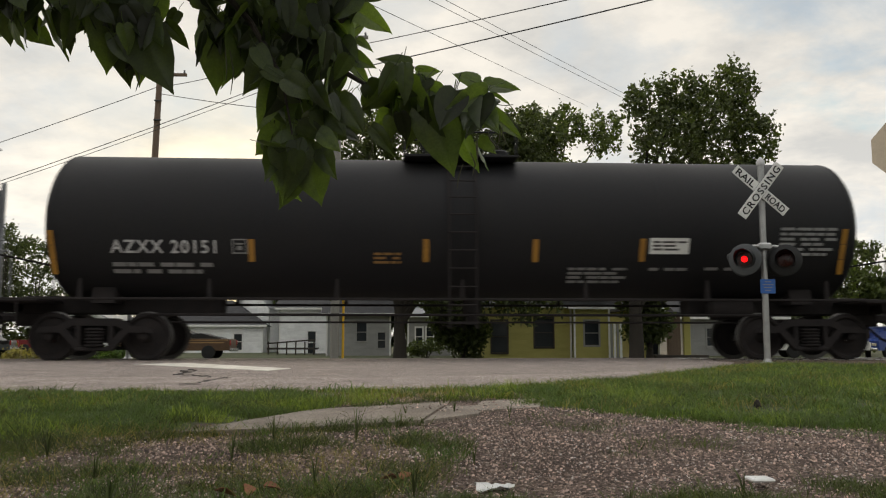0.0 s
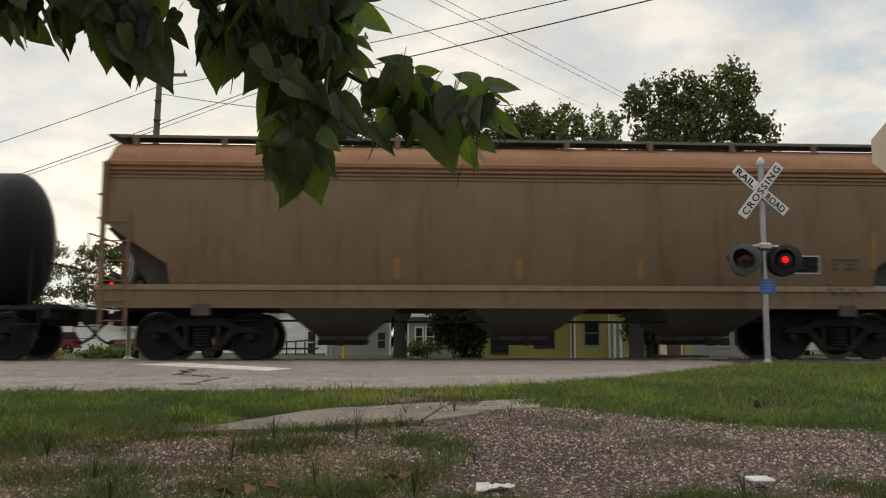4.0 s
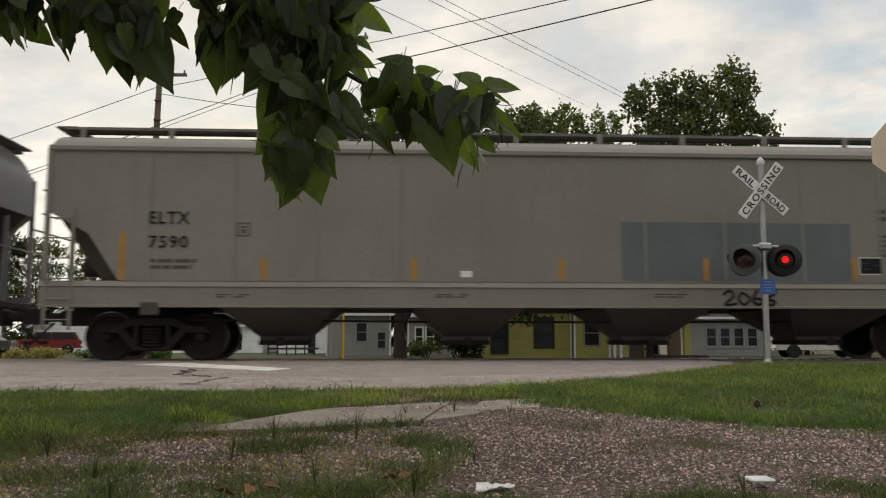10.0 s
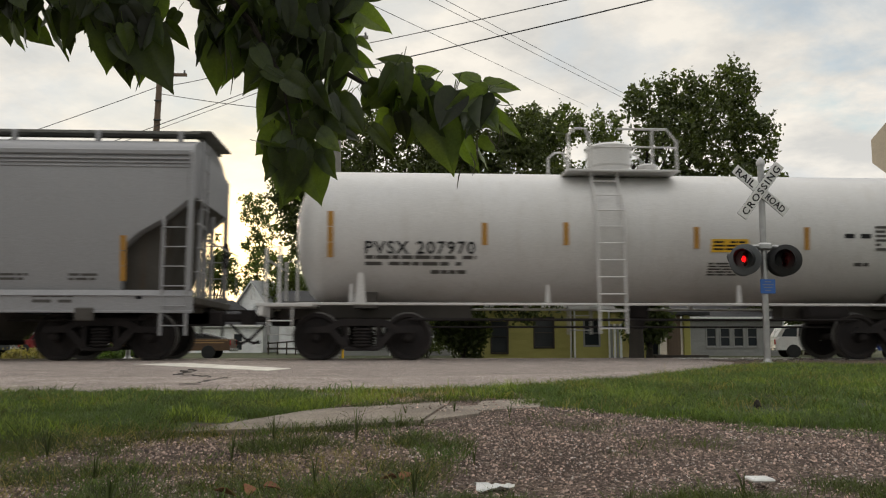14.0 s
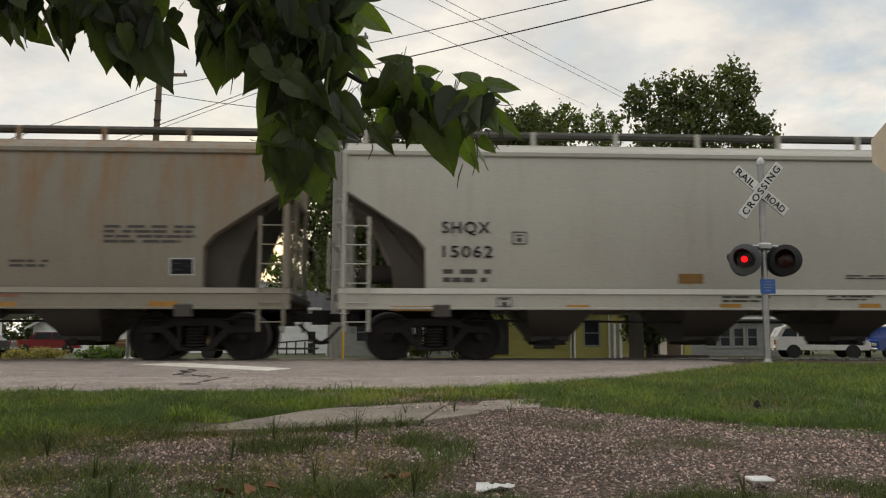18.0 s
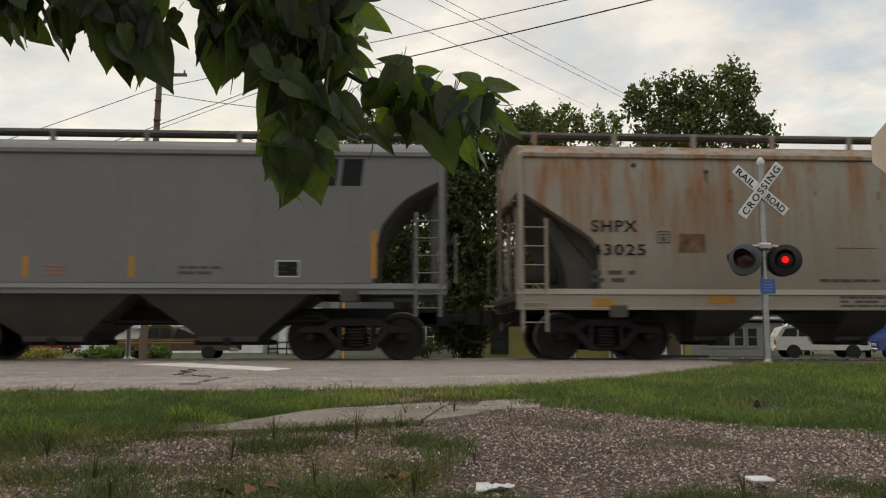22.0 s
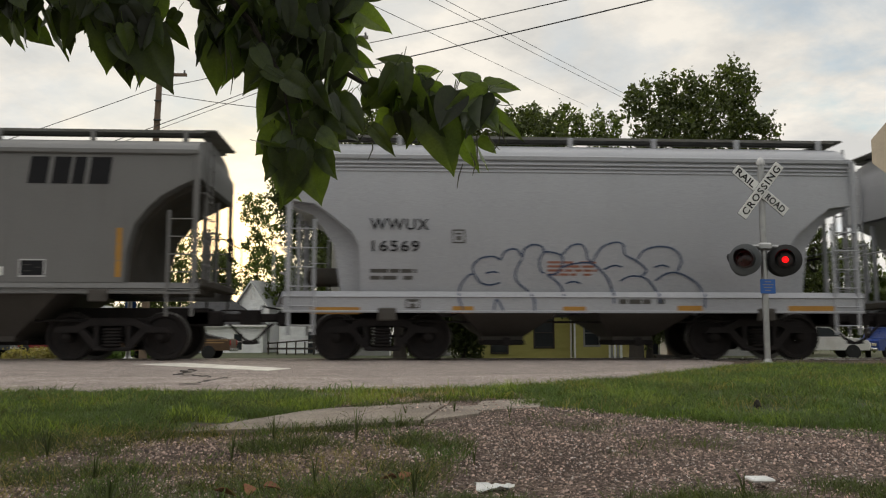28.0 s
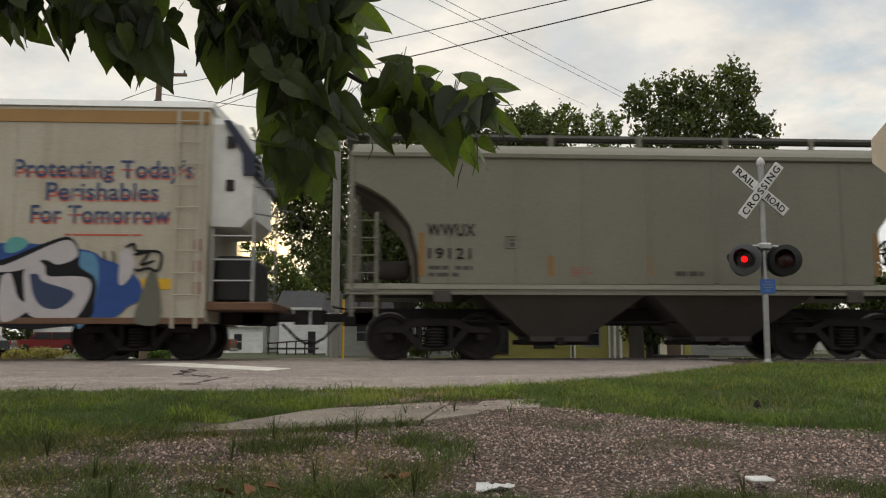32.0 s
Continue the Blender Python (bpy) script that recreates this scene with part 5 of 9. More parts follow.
    if white:
        for x in (-h + 1.35, h - 1.15):
            p = Mesh().prism([(x - 0.05, base + 0.55), (x + 0.05, base + 0.55), (x + 0.11, base - 0.05), (x - 0.11, base - 0.05)], "y", -1.46, -1.42)
            part("placard_post", p, P, car)
            if x > 0:
                part("placard_holder", Mesh().prism([(x - 0.25, base + 0.72), (x, base + 0.97), (x + 0.25, base + 0.72), (x, base + 0.47)], "y", -1.50, -1.465), M["white"], car)
    if key in SPECS:
        markings(car, key, side)
    return car, side


RIB = dict(sill=(0.99, 1.48), eave=3.97, roof=4.28, walk=4.50, cut=[(1.48, 1.35), (2.35, 0.78), (2.70, 0.15), (2.80, 0.0)], trucks=2.45, truck_at=2.27, bay="flat", bay_w=0.58)
FLOW = dict(sill=(0.89, 1.31), eave=3.93, roof=4.24, walk=4.44, cut=[(1.31, 1.29), (2.12, 1.27), (2.38, 1.0), (2.68, 0.49), (3.1, 0.0)], over=0.74, sheet=[(0.0, 3.1), (0.44, 2.64), (0.66, 1.31)], trucks=2.6, truck_at=2.2, bay="flat", bay_w=0.48, bulge=0.12)
PALE = dict(FLOW, over=0.38, sheet=[(0.0, 3.15), (0.50, 2.76), (0.92, 1.8), (0.98, 1.36)], cut=[(1.36, 1.58), (2.12, 1.57), (2.36, 1.38), (2.85, 0.64), (3.26, 0.0)], eave=3.97, sill=(0.96, 1.36), walk=4.52, bay_w=0.42, foot=0.6, bulge=0.10)
ROUND = dict(sill=(0.99, 1.36), eave=3.88, roof=4.30, walk=4.45, cut=[(1.36, 2.05), (3.50, 0.42), (3.66, 0.30), (3.70, 0.0)], trucks=3.0, truck_at=2.1, bay="flat", bay_w=0.56, bulge=0.34, seams=2, panel=True, pipe=True)
SHORT = dict(sill=(1.24, 1.45), eave=3.92, roof=4.22, walk=4.46, cut=[(1.45, 1.32), (2.0, 1.30), (2.55, 1.16), (2.85, 0.93), (3.07, 0.70), (3.25, 0.40), (3.40, 0.08), (3.45, 0.0)], sheet=[(0.0, 3.34), (0.30, 3.20), (0.60, 3.03), (0.84, 2.81), (1.07, 2.52), (1.22, 2.0), (1.24, 1.43)], trucks=2.45, truck_at=2.07, bay="deep", bay_w=0.97, outlet_y=0.9, foot=0.36)
SHORTFLOW = dict(FLOW, sill=(0.90, 1.30), trucks=2.9, bay_w=0.7, over=0.78, clean_sheet=True, sheet=[(0.0, 2.97), (0.45, 2.78), (0.85, 2.2), (0.98, 1.3)], cut=[(1.30, 1.36), (2.18, 1.34), (2.42, 1.20), (2.72, 0.84), (2.96, 0.50), (3.02, 0.0)], walk=4.42, eave=3.90)
BROWN = dict(FLOW, over=0.62, sheet=[(0.0, 2.5), (0.4, 2.1), (0.8, 1.42)], sill=(0.98, 1.42), cut=[(1.42, 1.25), (1.8, 1.2), (2.25, 0.5), (2.6, 0.0)], eave=3.72, roof=4.22, walk=4.36, bay_w=0.6)

SPIN = []       # (wheelset, place on its truck, car)
CARS = []       # (car, place of its middle along the train)


def add_hopper(key, centre, length, style, paint, label, **k):
    spin = []
    car, side = hopper(key, centre, length, style, paint, label, spin, **k)
    CARS.append((car, centre))
    SPIN.extend((w, s, centre) for w, s in spin)
    return car, side


def add_tank(key, centre, length, radius, zc, tank_len, paint, label, **k):
    spin = []
    car, side = tank_car(key, centre, length, radius, zc, tank_len, paint, label, spin, **k)
    CARS.append((car, centre))
    SPIN.extend((w, s, centre) for w, s in spin)
    return car, side


SPECS["lead"] = SPECS["azxx"][3:12]
add_tank("lead", 20.13, 18.55, 1.46, 2.66, 16.6, "black_tank", "black tank car with yellow reflective strips and grimy underframe")
add_tank("azxx", 1.25, 18.55, 1.46, 2.66, 16.6, "black_tank", "glossy black tank car with white reporting marks")
add_hopper("crdx", -17.95, 19.62, ROUND, "cement_dull", "light grey round-sided covered hopper car, clean paint", bays=4)
BROWN_CAR, BROWN_SIDE = add_hopper("brown", -36.91, 17.30, BROWN, "brown", "rusty brown covered hopper car with faded orange roof edge", bays=3, top_paint="orange_top", flutes=True)
add_tank("soex", -54.83, 18.66, 1.36, 2.40, 16.75, "black_tank", "matt black tank car with white reporting marks", ladders=False)
add_hopper("e7575", -74.73, 20.74, RIB, "beige", "beige-grey ribbed covered hopper car with four bays", bays=4, ribs=11)
GRAFF_A = add_hopper("e7590", -95.57, 20.65, RIB, "beige", "beige-grey ribbed hopper car with blue-grey overpainted patches", bays=4, ribs=11)
add_hopper("e5117", -116.02, 19.75, FLOW, "grey", "light grey smooth-sided covered hopper car", bays=4, flutes=True)
add_tank("pvsx", -133.65, 15.50, 1.375, 2.485, 13.65, "white_tank", "white tank car with manway railing and yellow strips", white=True)
add_hopper("aex", -151.36, 19.66, FLOW, "grey", "grey smooth-sided covered hopper car with dusty lower side", bays=4, flutes=True)
add_hopper("shqx", -170.45, 18.30, PALE, "pale", "pale cream-grey covered hopper car with black lettering", bays=4)
add_hopper("s43026", -188.75, 17.79, PALE, "rust_blot", "cream-grey covered hopper car with rust stains", bays=4)
GRAFF_B = add_hopper("s43025", -206.84, 17.79, PALE, "rusty", "rust-streaked grey hopper car with a sprayed black tag", bays=4)
add_hopper("g8675", -222.57, 12.75, SHORT, "grey_dark", "grey two-bay covered hopper car with dark block emblem", bays=2, ribs=0)
add_hopper("tilx", -235.48, 12.75, SHORT, "taupe", "taupe ribbed two-bay covered hopper car", bays=2, ribs=7)
add_hopper("w1327", -248.40, 12.66, SHORT, "taupe", "taupe ribbed two-bay covered hopper car", bays=2, ribs=7)
add_hopper("wmid", -261.35, 13.07, SHORTFLOW, "cement", "light grey smooth two-bay covered hopper car", bays=2, flutes=True)
GRAFF_C = add_hopper("w16569", -274.14, 12.59, SHORTFLOW, "cement", "light grey two-bay hopper car with blue outline graffiti", bays=2, flutes=True)
GRAFF_D = add_hopper("g8583", -287.05, 12.68, SHORT, "grey_dark", "grey two-bay hopper car with sprayed black tag and emblem", bays=2, ribs=0)
add_hopper("mqrx", -299.89, 12.76, SHORT, "taupe", "taupe smooth two-bay covered hopper car", bays=2, ribs=0)
add_hopper("w19121", -312.79, 12.74, SHORT, "taupe", "taupe ribbed two-bay covered hopper car with patched lettering", bays=2, ribs=7)


def rust_marks(car, side, half, seed):
    """Rusted bolt heads under the roof edge with dark stains that run down from them."""
    rnd = random.Random(seed)
    for k in range(17):
        x, z = rnd.uniform(-half, half), rnd.choice((3.72, 3.66, 3.78, 3.3))
        l, w = rnd.uniform(0.25, 1.7), rnd.uniform(0.012, 0.035)
        y = -side(z - l / 2)[0] - 0.0035
        tilt = side(z - l / 2)[1]
        b = Mesh().prism([(-w, 0), (w, 0), (w * 0.7, -l * 0.5), (w * 0.15, -l), (-w * 0.2, -l), (-w * 0.6, -l * 0.5)], "y", -0.0015, 0.0015)
        part("rust_streak", b, M["rustmark"], car, "", pose(x, -side(z)[0] - 0.004, z, -tilt))
        if k % 2:
            part("rust_spot", Mesh().lathe([(0.0, -0.012), (0.045, -0.008), (0.05, 0.0)], "y", n=10, cap=False), M["rust_dark"], car, "", pose(x, -side(z)[0] - 0.002, z))


rust_marks(*GRAFF_B, 7.2, 5)

M["navy"] = plain("navy_grille_paint", (0.028, 0.032, 0.06), 0.5)


def reefer(centre, length):
    car = thing("refrigerator_car", "dirty white refrigerator car covered in graffiti, with end cooling unit", "refrigerator car", "cars of the freight train")
    spin = []
    hb = length / 2 - 1.55
    P = M["reefer"]
    part("body", Mesh().box((0, 0, 2.74), (2 * hb, 2 * HALF - 0.06, 4.08), 0.03), P, car)
    part("roof", Mesh().prism([(-1.6, 4.78), (1.6, 4.78), (1.5, 4.92), (0, 5.0), (-1.5, 4.92)], "x", -hb - 0.05, hb + 0.05), M["white"], car)
    for s in (-1, 1):
        part("roof_band", Mesh().box((0, s * (HALF - 0.02), 4.58), (2 * hb + 0.01, 0.03, 0.24), 0.005), M["tan_band"], car)
        part("side_sill", Mesh().box((0, s * (HALF - 0.02), 0.74), (2 * hb + 0.02, 0.05, 0.12), 0.01), M["brownsill"], car)
        for k in range(18):
            x = -hb + 0.3 + (2 * hb - 0.6) * k / 17
            part("side_seam", Mesh().box((x, s * (HALF - 0.028), 2.8), (0.03, 0.02, 3.2), 0.004), P, car)
    part("door", Mesh().box((-0.5, -HALF - 0.01, 2.75), (2.6, 0.08, 3.2), 0.02), P, car)
    part("centre_sill", Mesh().box((0, 0, 0.86), (length - 1.3, 0.42, 0.34), 0.02), M["under"], car)
    for s in (-1, 1):
        part("end_platform", Mesh().box((s * (length / 2 - 0.95), 0, 1.02), (1.25, 2.9, 0.16), 0.02), M["brownsill"], car)
        ladder(car, s * (hb - 0.35), -HALF - 0.03, 0.6, 4.7, 0.42, P, 10)
        coupler(car, s * (length / 2 - 0.42), s)
        truck(car, s * (length / 2 - 2.9), spin)
    # cooling unit on the end that leads
    u = Mesh()
    u.rings([[(hb, -1.25, z), (hb + d, -1.25 + i, z), (hb + d, 1.25 - i, z), (hb, 1.25, z)] for z, d, i in
             ((2.55, 0.55, 0.1), (2.75, 0.78, 0.05), (3.9, 0.78, 0.05), (4.55, 0.55, 0.08), (4.68, 0.30, 0.2))])
    part("cooling_unit", u, M["white"], car, "white rounded cooling unit")
    for z in (3.35, 4.2):
        part("vent", Mesh().box((hb + 0.35, -1.25, z), (0.16, 0.04, 0.22), 0.01), M["signblack"], car)
    part("fan_grille", Mesh().prism([(hb + 0.34, 4.62), (hb + 0.82, 3.95), (hb + 0.84, 3.55), (hb + 0.60, 3.55), (hb + 0.58, 3.95), (hb + 0.2, 4.62)], "y", -1.30, 1.30), M["navy"], car)
    part("fuel_tank", Mesh().box((hb + 0.42, 0, 1.55), (0.7, 2.2, 0.9), 0.06), M["signblack"], car)
    for y in (-1.4, 1.4):
        for x in (0.08, 0.85):
            part("rail_post", Mesh().tube([(hb + x, y, 1.1), (hb + x, y, 2.5 if x < 0.5 else 3.35)], 0.03, 6), M["silver"], car)
        for z in (1.5, 1.9, 2.35):
            part("rung", Mesh().tube([(hb + 0.08, y, z), (hb + 0.85, y, z)], 0.018, 6), M["silver"], car)
        part("hand_rail", Mesh().tube([(hb + 0.85, y, 3.3), (hb + 1.2, y, 3.25), (hb + 1.42, y, 3.0), (hb + 1.42, y, 2.6)], 0.016, 6), M["silver_dull"], car)
        part("hand_rail", Mesh().tube([(hb + 0.85, y, 2.78), (hb + 1.25, y, 2.72)], 0.016, 6), M["silver_dull"], car)
    for k in range(8):
        part("grille_slat", Mesh().box((hb + 0.86 - 0.035 * max(0, k - 4), -1.1, 3.62 + 0.12 * k), (0.05, 0.5, 0.05), 0.01, Matrix.Rotation(0.3, 3, "Y")), M["signgrey"], car)
    for z in (1.35, 1.75, 2.15):
        part("reflector", Mesh().box((hb - 0.14, -HALF - 0.0, z), (0.13, 0.02, 0.22), 0.003), M["ink_rust"], car, "red reflective strip")
    part("placard", Mesh().box((hb - 0.85, -HALF + 0.02, 1.42), (0.62, 0.02, 0.20), 0.003), M["sign_yellow"], car)
    for text, x, z, w in (("Protecting Today's", hb - 3.56, 3.42, 3.30), ("Perishables", hb - 2.96, 2.99, 2.06), ("For Tomorrow", hb - 3.22, 2.56, 2.55)):
        text_part(text, x, z, 0.34, M["slogan_blue"], car, -HALF + 0.022, w, name="slogan", label="faded blue and red lettering")
        text_part(text, x + 0.012, z - 0.03, 0.20, M["slogan_red"], car, -HALF + 0.0245, w, name="slogan", label="faded blue and red lettering")
    part("slogan_underline", Mesh().box((hb - 1.88, -HALF + 0.025, 2.33), (1.4, 0.012, 0.03)), M["slogan_red"], car)
    CARS.append((car, centre))
    SPIN.extend((w, s, centre) for w, s in spin)
    return car, hb


REEFER, REEFER_HB = reefer(-330.66, 22.0)


def smooth(pts, n=5):
    """Points along a soft curve through the given ones."""
    if len(pts) < 3:
        return pts
    out = []
    for i in range(len(pts) - 1):
        p0, p1, p2, p3 = pts[max(i - 1, 0)], pts[i], pts[i + 1], pts[min(i + 2, len(pts) - 1)]
        for k in range(n):
            t = k / n
            out.append(tuple(0.5 * (2 * b + (c - a) * t + (2 * a - 5 * b + 4 * c - d) * t * t + (3 * b - a - 3 * c + d) * t ** 3) for a, b, c, d in zip(p0, p1, p2, p3)))
    return out + [pts[-1]]


SPRAYED = [0]


def spray(car, side, paint, width, *nums):
    """A sprayed line that follows the side of a car."""
    pts = smooth(list(zip(nums[::2], nums[1::2])))
    SPRAYED[0] += 1
    lift = 0.010 + 0.0012 * (SPRAYED[0] % 9)
    ring = []
    for i, (x, z) in enumerate(pts):
        a, b = pts[max(i - 1, 0)], pts[min(i + 1, len(pts) - 1)]
        d = Vector((b[0] - a[0], b[1] - a[1]))
        d = d.normalized() if d.length > 1e-6 else Vector((1, 0))
        w = width / 2 * (0.55 if i in (0, len(pts) - 1) else 1.0)
        q = []
        for s, e in ((-1, 0), (1, 0), (1, 0.003), (-1, 0.003)):
            xx, zz = x - d.y * w * s, z + d.x * w * s
            q.append((xx, -side(zz)[0] - lift - e, zz))
        ring.append(q)
    part("sprayed_line", Mesh().rings(ring), M[paint], car)


def spray_field(car, side, paint, lift, *nums):
    pts = list(zip(nums[::2], nums[1::2]))
    pts = smooth(pts + [pts[0]], 4)[:-1]
    y = -side(2.0)[0] - lift
    part("sprayed_field", Mesh().prism(pts, "y", y, y + 0.0018), M[paint], car)


def REEFER_SIDE(z):
    return HALF - 0.012, 0.0


M["spray_blue"] = plain("blue_spray_paint", (0.05, 0.075, 0.14), 0.6)
M["spray_blue2"] = plain("bright_blue_spray_paint", (0.02, 0.07, 0.26), 0.55)
M["spray_sky"] = plain("sky_blue_spray_paint", (0.10, 0.26, 0.42), 0.55)
M["spray_mint"] = plain("mint_spray_paint", (0.10, 0.34, 0.33), 0.55)
M["spray_white"] = plain("pale_grey_spray_paint", (0.50, 0.47, 0.48), 0.55)
M["spray_deep"] = plain("deep_blue_spray_paint", (0.03, 0.05, 0.11), 0.55)
M["spray_olive"] = plain("olive_spray_paint", (0.13, 0.13, 0.10), 0.6)


# ---- sprayed paint on the cars ----
spray(GRAFF_B[0], GRAFF_B[1], "ink", 0.075, 1.58, 2.25, 1.64, 2.46, 1.56, 2.68, 1.29, 2.78, 0.96, 2.75, 0.72, 2.6, 0.72, 2.36, 0.91, 2.17, 1.29, 2.05, 1.53, 1.88, 1.65, 1.64, 1.6, 1.41, 1.39, 1.26, 1.01, 1.22, 0.62, 1.31, 0.36, 1.54, 0.34, 1.78, 0.48, 1.93, 0.72, 1.95, 1.01, 1.86, 1.24, 1.6)
spray(GRAFF_B[0], GRAFF_B[1], "ink", 0.075, 1.72, 2.17, 1.68, 1.69, 1.75, 1.31, 1.92, 1.89, 2.13, 1.31, 2.23, 1.03)
spray(GRAFF_B[0], GRAFF_B[1], "ink", 0.075, 2.19, 2.64, 2.16, 2.13, 2.23, 1.22)
spray(GRAFF_B[0], GRAFF_B[1], "ink", 0.075, 2.73, 1.55, 2.68, 1.34, 2.56, 1.21, 2.42, 1.21, 2.31, 1.34, 2.26, 1.55, 2.31, 1.76, 2.42, 1.9, 2.56, 1.9, 2.68, 1.77, 2.73, 1.55)
spray(GRAFF_B[0], GRAFF_B[1], "ink", 0.075, 2.77, 1.08, 2.82, 1.84, 3.07, 1.41, 3.32, 0.98)
spray(GRAFF_B[0], GRAFF_B[1], "ink", 0.075, 3.32, 0.98, 3.34, 1.51, 3.22, 2.04, 2.93, 2.42, 2.95, 2.77, 3.12, 2.96)
spray(GRAFF_B[0], GRAFF_B[1], "ink", 0.075, 3.32, 1.48, 3.56, 1.46)
spray(GRAFF_B[0], GRAFF_B[1], "ink", 0.075, 3.56, 1.53, 3.56, 1.32)
spray(GRAFF_B[0], GRAFF_B[1], "ink", 0.075, 3.61, 1.41, 3.95, 1.32, 4.19, 1.37)
spray(GRAFF_B[0], GRAFF_B[1], "ink", 0.075, 0.13, 2.42, 0.18, 2.4)
spray(GRAFF_B[0], GRAFF_B[1], "ink", 0.075, 0.42, 2.39, 0.47, 2.37)
spray(GRAFF_D[0], GRAFF_D[1], "ink", 0.13, -2.59, 2.16, -2.31, 1.92, -1.65, 1.8)
spray(GRAFF_D[0], GRAFF_D[1], "ink", 0.13, -2.31, 1.87, -2.24, 1.59)
spray(GRAFF_D[0], GRAFF_D[1], "ink", 0.13, -2.17, 2.59, -2.07, 2.02, -2.0, 1.49)
spray(GRAFF_D[0], GRAFF_D[1], "ink", 0.13, -2.12, 2.54, -1.7, 2.11, -1.13, 1.69, -0.79, 1.5)
spray(GRAFF_D[0], GRAFF_D[1], "ink", 0.13, -1.89, 2.31, -1.6, 1.5)
spray(GRAFF_D[0], GRAFF_D[1], "ink", 0.13, -1.27, 2.5, -1.13, 1.88, -0.98, 1.64, -0.65, 1.5)
spray(GRAFF_D[0], GRAFF_D[1], "ink", 0.13, -0.94, 2.6, -0.6, 2.22, -0.48, 1.83, -0.55, 1.5)
spray(GRAFF_D[0], GRAFF_D[1], "ink", 0.13, -0.94, 2.26, -1.01, 1.98, -0.89, 1.64, -0.65, 1.5)
spray(GRAFF_D[0], GRAFF_D[1], "ink", 0.13, -0.46, 2.61, -0.22, 2.17, -0.12, 1.5)
spray(GRAFF_D[0], GRAFF_D[1], "ink", 0.13, -0.15, 2.66, -0.15, 1.5)
spray(GRAFF_D[0], GRAFF_D[1], "ink", 0.13, -0.08, 2.22, 0.12, 2.17)
spray(GRAFF_D[0], GRAFF_D[1], "ink", 0.13, -0.12, 1.84, 0.21, 2.03, 0.26, 1.65, -0.08, 1.5)
spray(GRAFF_D[0], GRAFF_D[1], "ink", 0.13, 0.43, 2.66, 0.36, 1.98, 0.26, 1.6)
spray(GRAFF_D[0], GRAFF_D[1], "ink", 0.13, 0.72, 2.27, 0.69, 1.98, 0.93, 1.7, 1.18, 1.41)
spray(GRAFF_D[0], GRAFF_D[1], "ink", 0.13, 0.31, 1.65, 0.79, 1.65, 1.13, 1.46)
spray(GRAFF_D[0], GRAFF_D[1], "ink", 0.13, -0.46, 1.74, -0.17, 1.55)
spray(GRAFF_C[0], GRAFF_C[1], "spray_blue", 0.032, -2.2, 0.93, -2.28, 1.17, -2.25, 1.4, -2.11, 1.6, -1.99, 1.64)
spray(GRAFF_C[0], GRAFF_C[1], "spray_blue", 0.032, -1.99, 1.64, -2.01, 1.79, -1.87, 1.93, -1.63, 1.97, -1.49, 1.9)
spray(GRAFF_C[0], GRAFF_C[1], "spray_blue", 0.032, -1.49, 1.9, -1.39, 2.07, -1.19, 2.11, -1.07, 1.96)
spray(GRAFF_C[0], GRAFF_C[1], "spray_blue", 0.032, -1.99, 1.64, -1.87, 1.48, -1.68, 1.43, -1.49, 1.48)
spray(GRAFF_C[0], GRAFF_C[1], "spray_blue", 0.032, -1.07, 1.94, -1.03, 2.11, -0.86, 2.2, -0.69, 2.16, -0.66, 2.06)
spray(GRAFF_C[0], GRAFF_C[1], "spray_blue", 0.032, -1.07, 1.94, -1.19, 1.7, -1.17, 1.5, -0.95, 1.31, -0.86, 1.12, -0.86, 0.91)
spray(GRAFF_C[0], GRAFF_C[1], "spray_blue", 0.032, -0.66, 2.06, -0.74, 1.89, -0.71, 1.7, -0.64, 1.66)
spray(GRAFF_C[0], GRAFF_C[1], "spray_blue", 0.032, -0.66, 2.06, -0.52, 2.06, -0.32, 1.99, -0.3, 1.82, -0.42, 1.65, -0.59, 1.63)
spray(GRAFF_C[0], GRAFF_C[1], "spray_blue", 0.032, -0.3, 2.01, -0.13, 2.18, 0.06, 2.21, 0.16, 2.09, 0.19, 1.94, 0.28, 1.87)
spray(GRAFF_C[0], GRAFF_C[1], "spray_blue", 0.032, -0.3, 1.77, -0.08, 1.84, 0.26, 1.85, 0.5, 1.66, 0.65, 1.42, 0.67, 1.08)
spray(GRAFF_C[0], GRAFF_C[1], "spray_blue", 0.032, -0.59, 1.63, -0.32, 1.41, -0.29, 1.17)
spray(GRAFF_C[0], GRAFF_C[1], "spray_blue", 0.032, 0.28, 1.87, 0.45, 2.14, 0.7, 2.25, 0.87, 2.22, 0.92, 2.02, 1.14, 1.9, 1.33, 1.73, 1.24, 1.6)
spray(GRAFF_C[0], GRAFF_C[1], "spray_blue", 0.032, 1.16, 1.93, 1.29, 2.1, 1.58, 2.18, 1.88, 2.12, 2.02, 1.91, 1.93, 1.69)
spray(GRAFF_C[0], GRAFF_C[1], "spray_blue", 0.032, 0.82, 1.51, 1.04, 1.61, 1.33, 1.56, 1.53, 1.32, 1.56, 1.08)
spray(GRAFF_C[0], GRAFF_C[1], "spray_blue", 0.032, 1.51, 1.52, 1.73, 1.66, 1.97, 1.67, 2.27, 1.52, 2.43, 1.32, 2.42, 0.99)
spray(GRAFF_C[0], GRAFF_C[1], "spray_blue", 0.032, -1.77, 1.65, -1.63, 1.68, -1.53, 1.66)
spray(GRAFF_C[0], GRAFF_C[1], "spray_blue", 0.032, -0.23, 1.46, -0.08, 1.5, 0.06, 1.46)
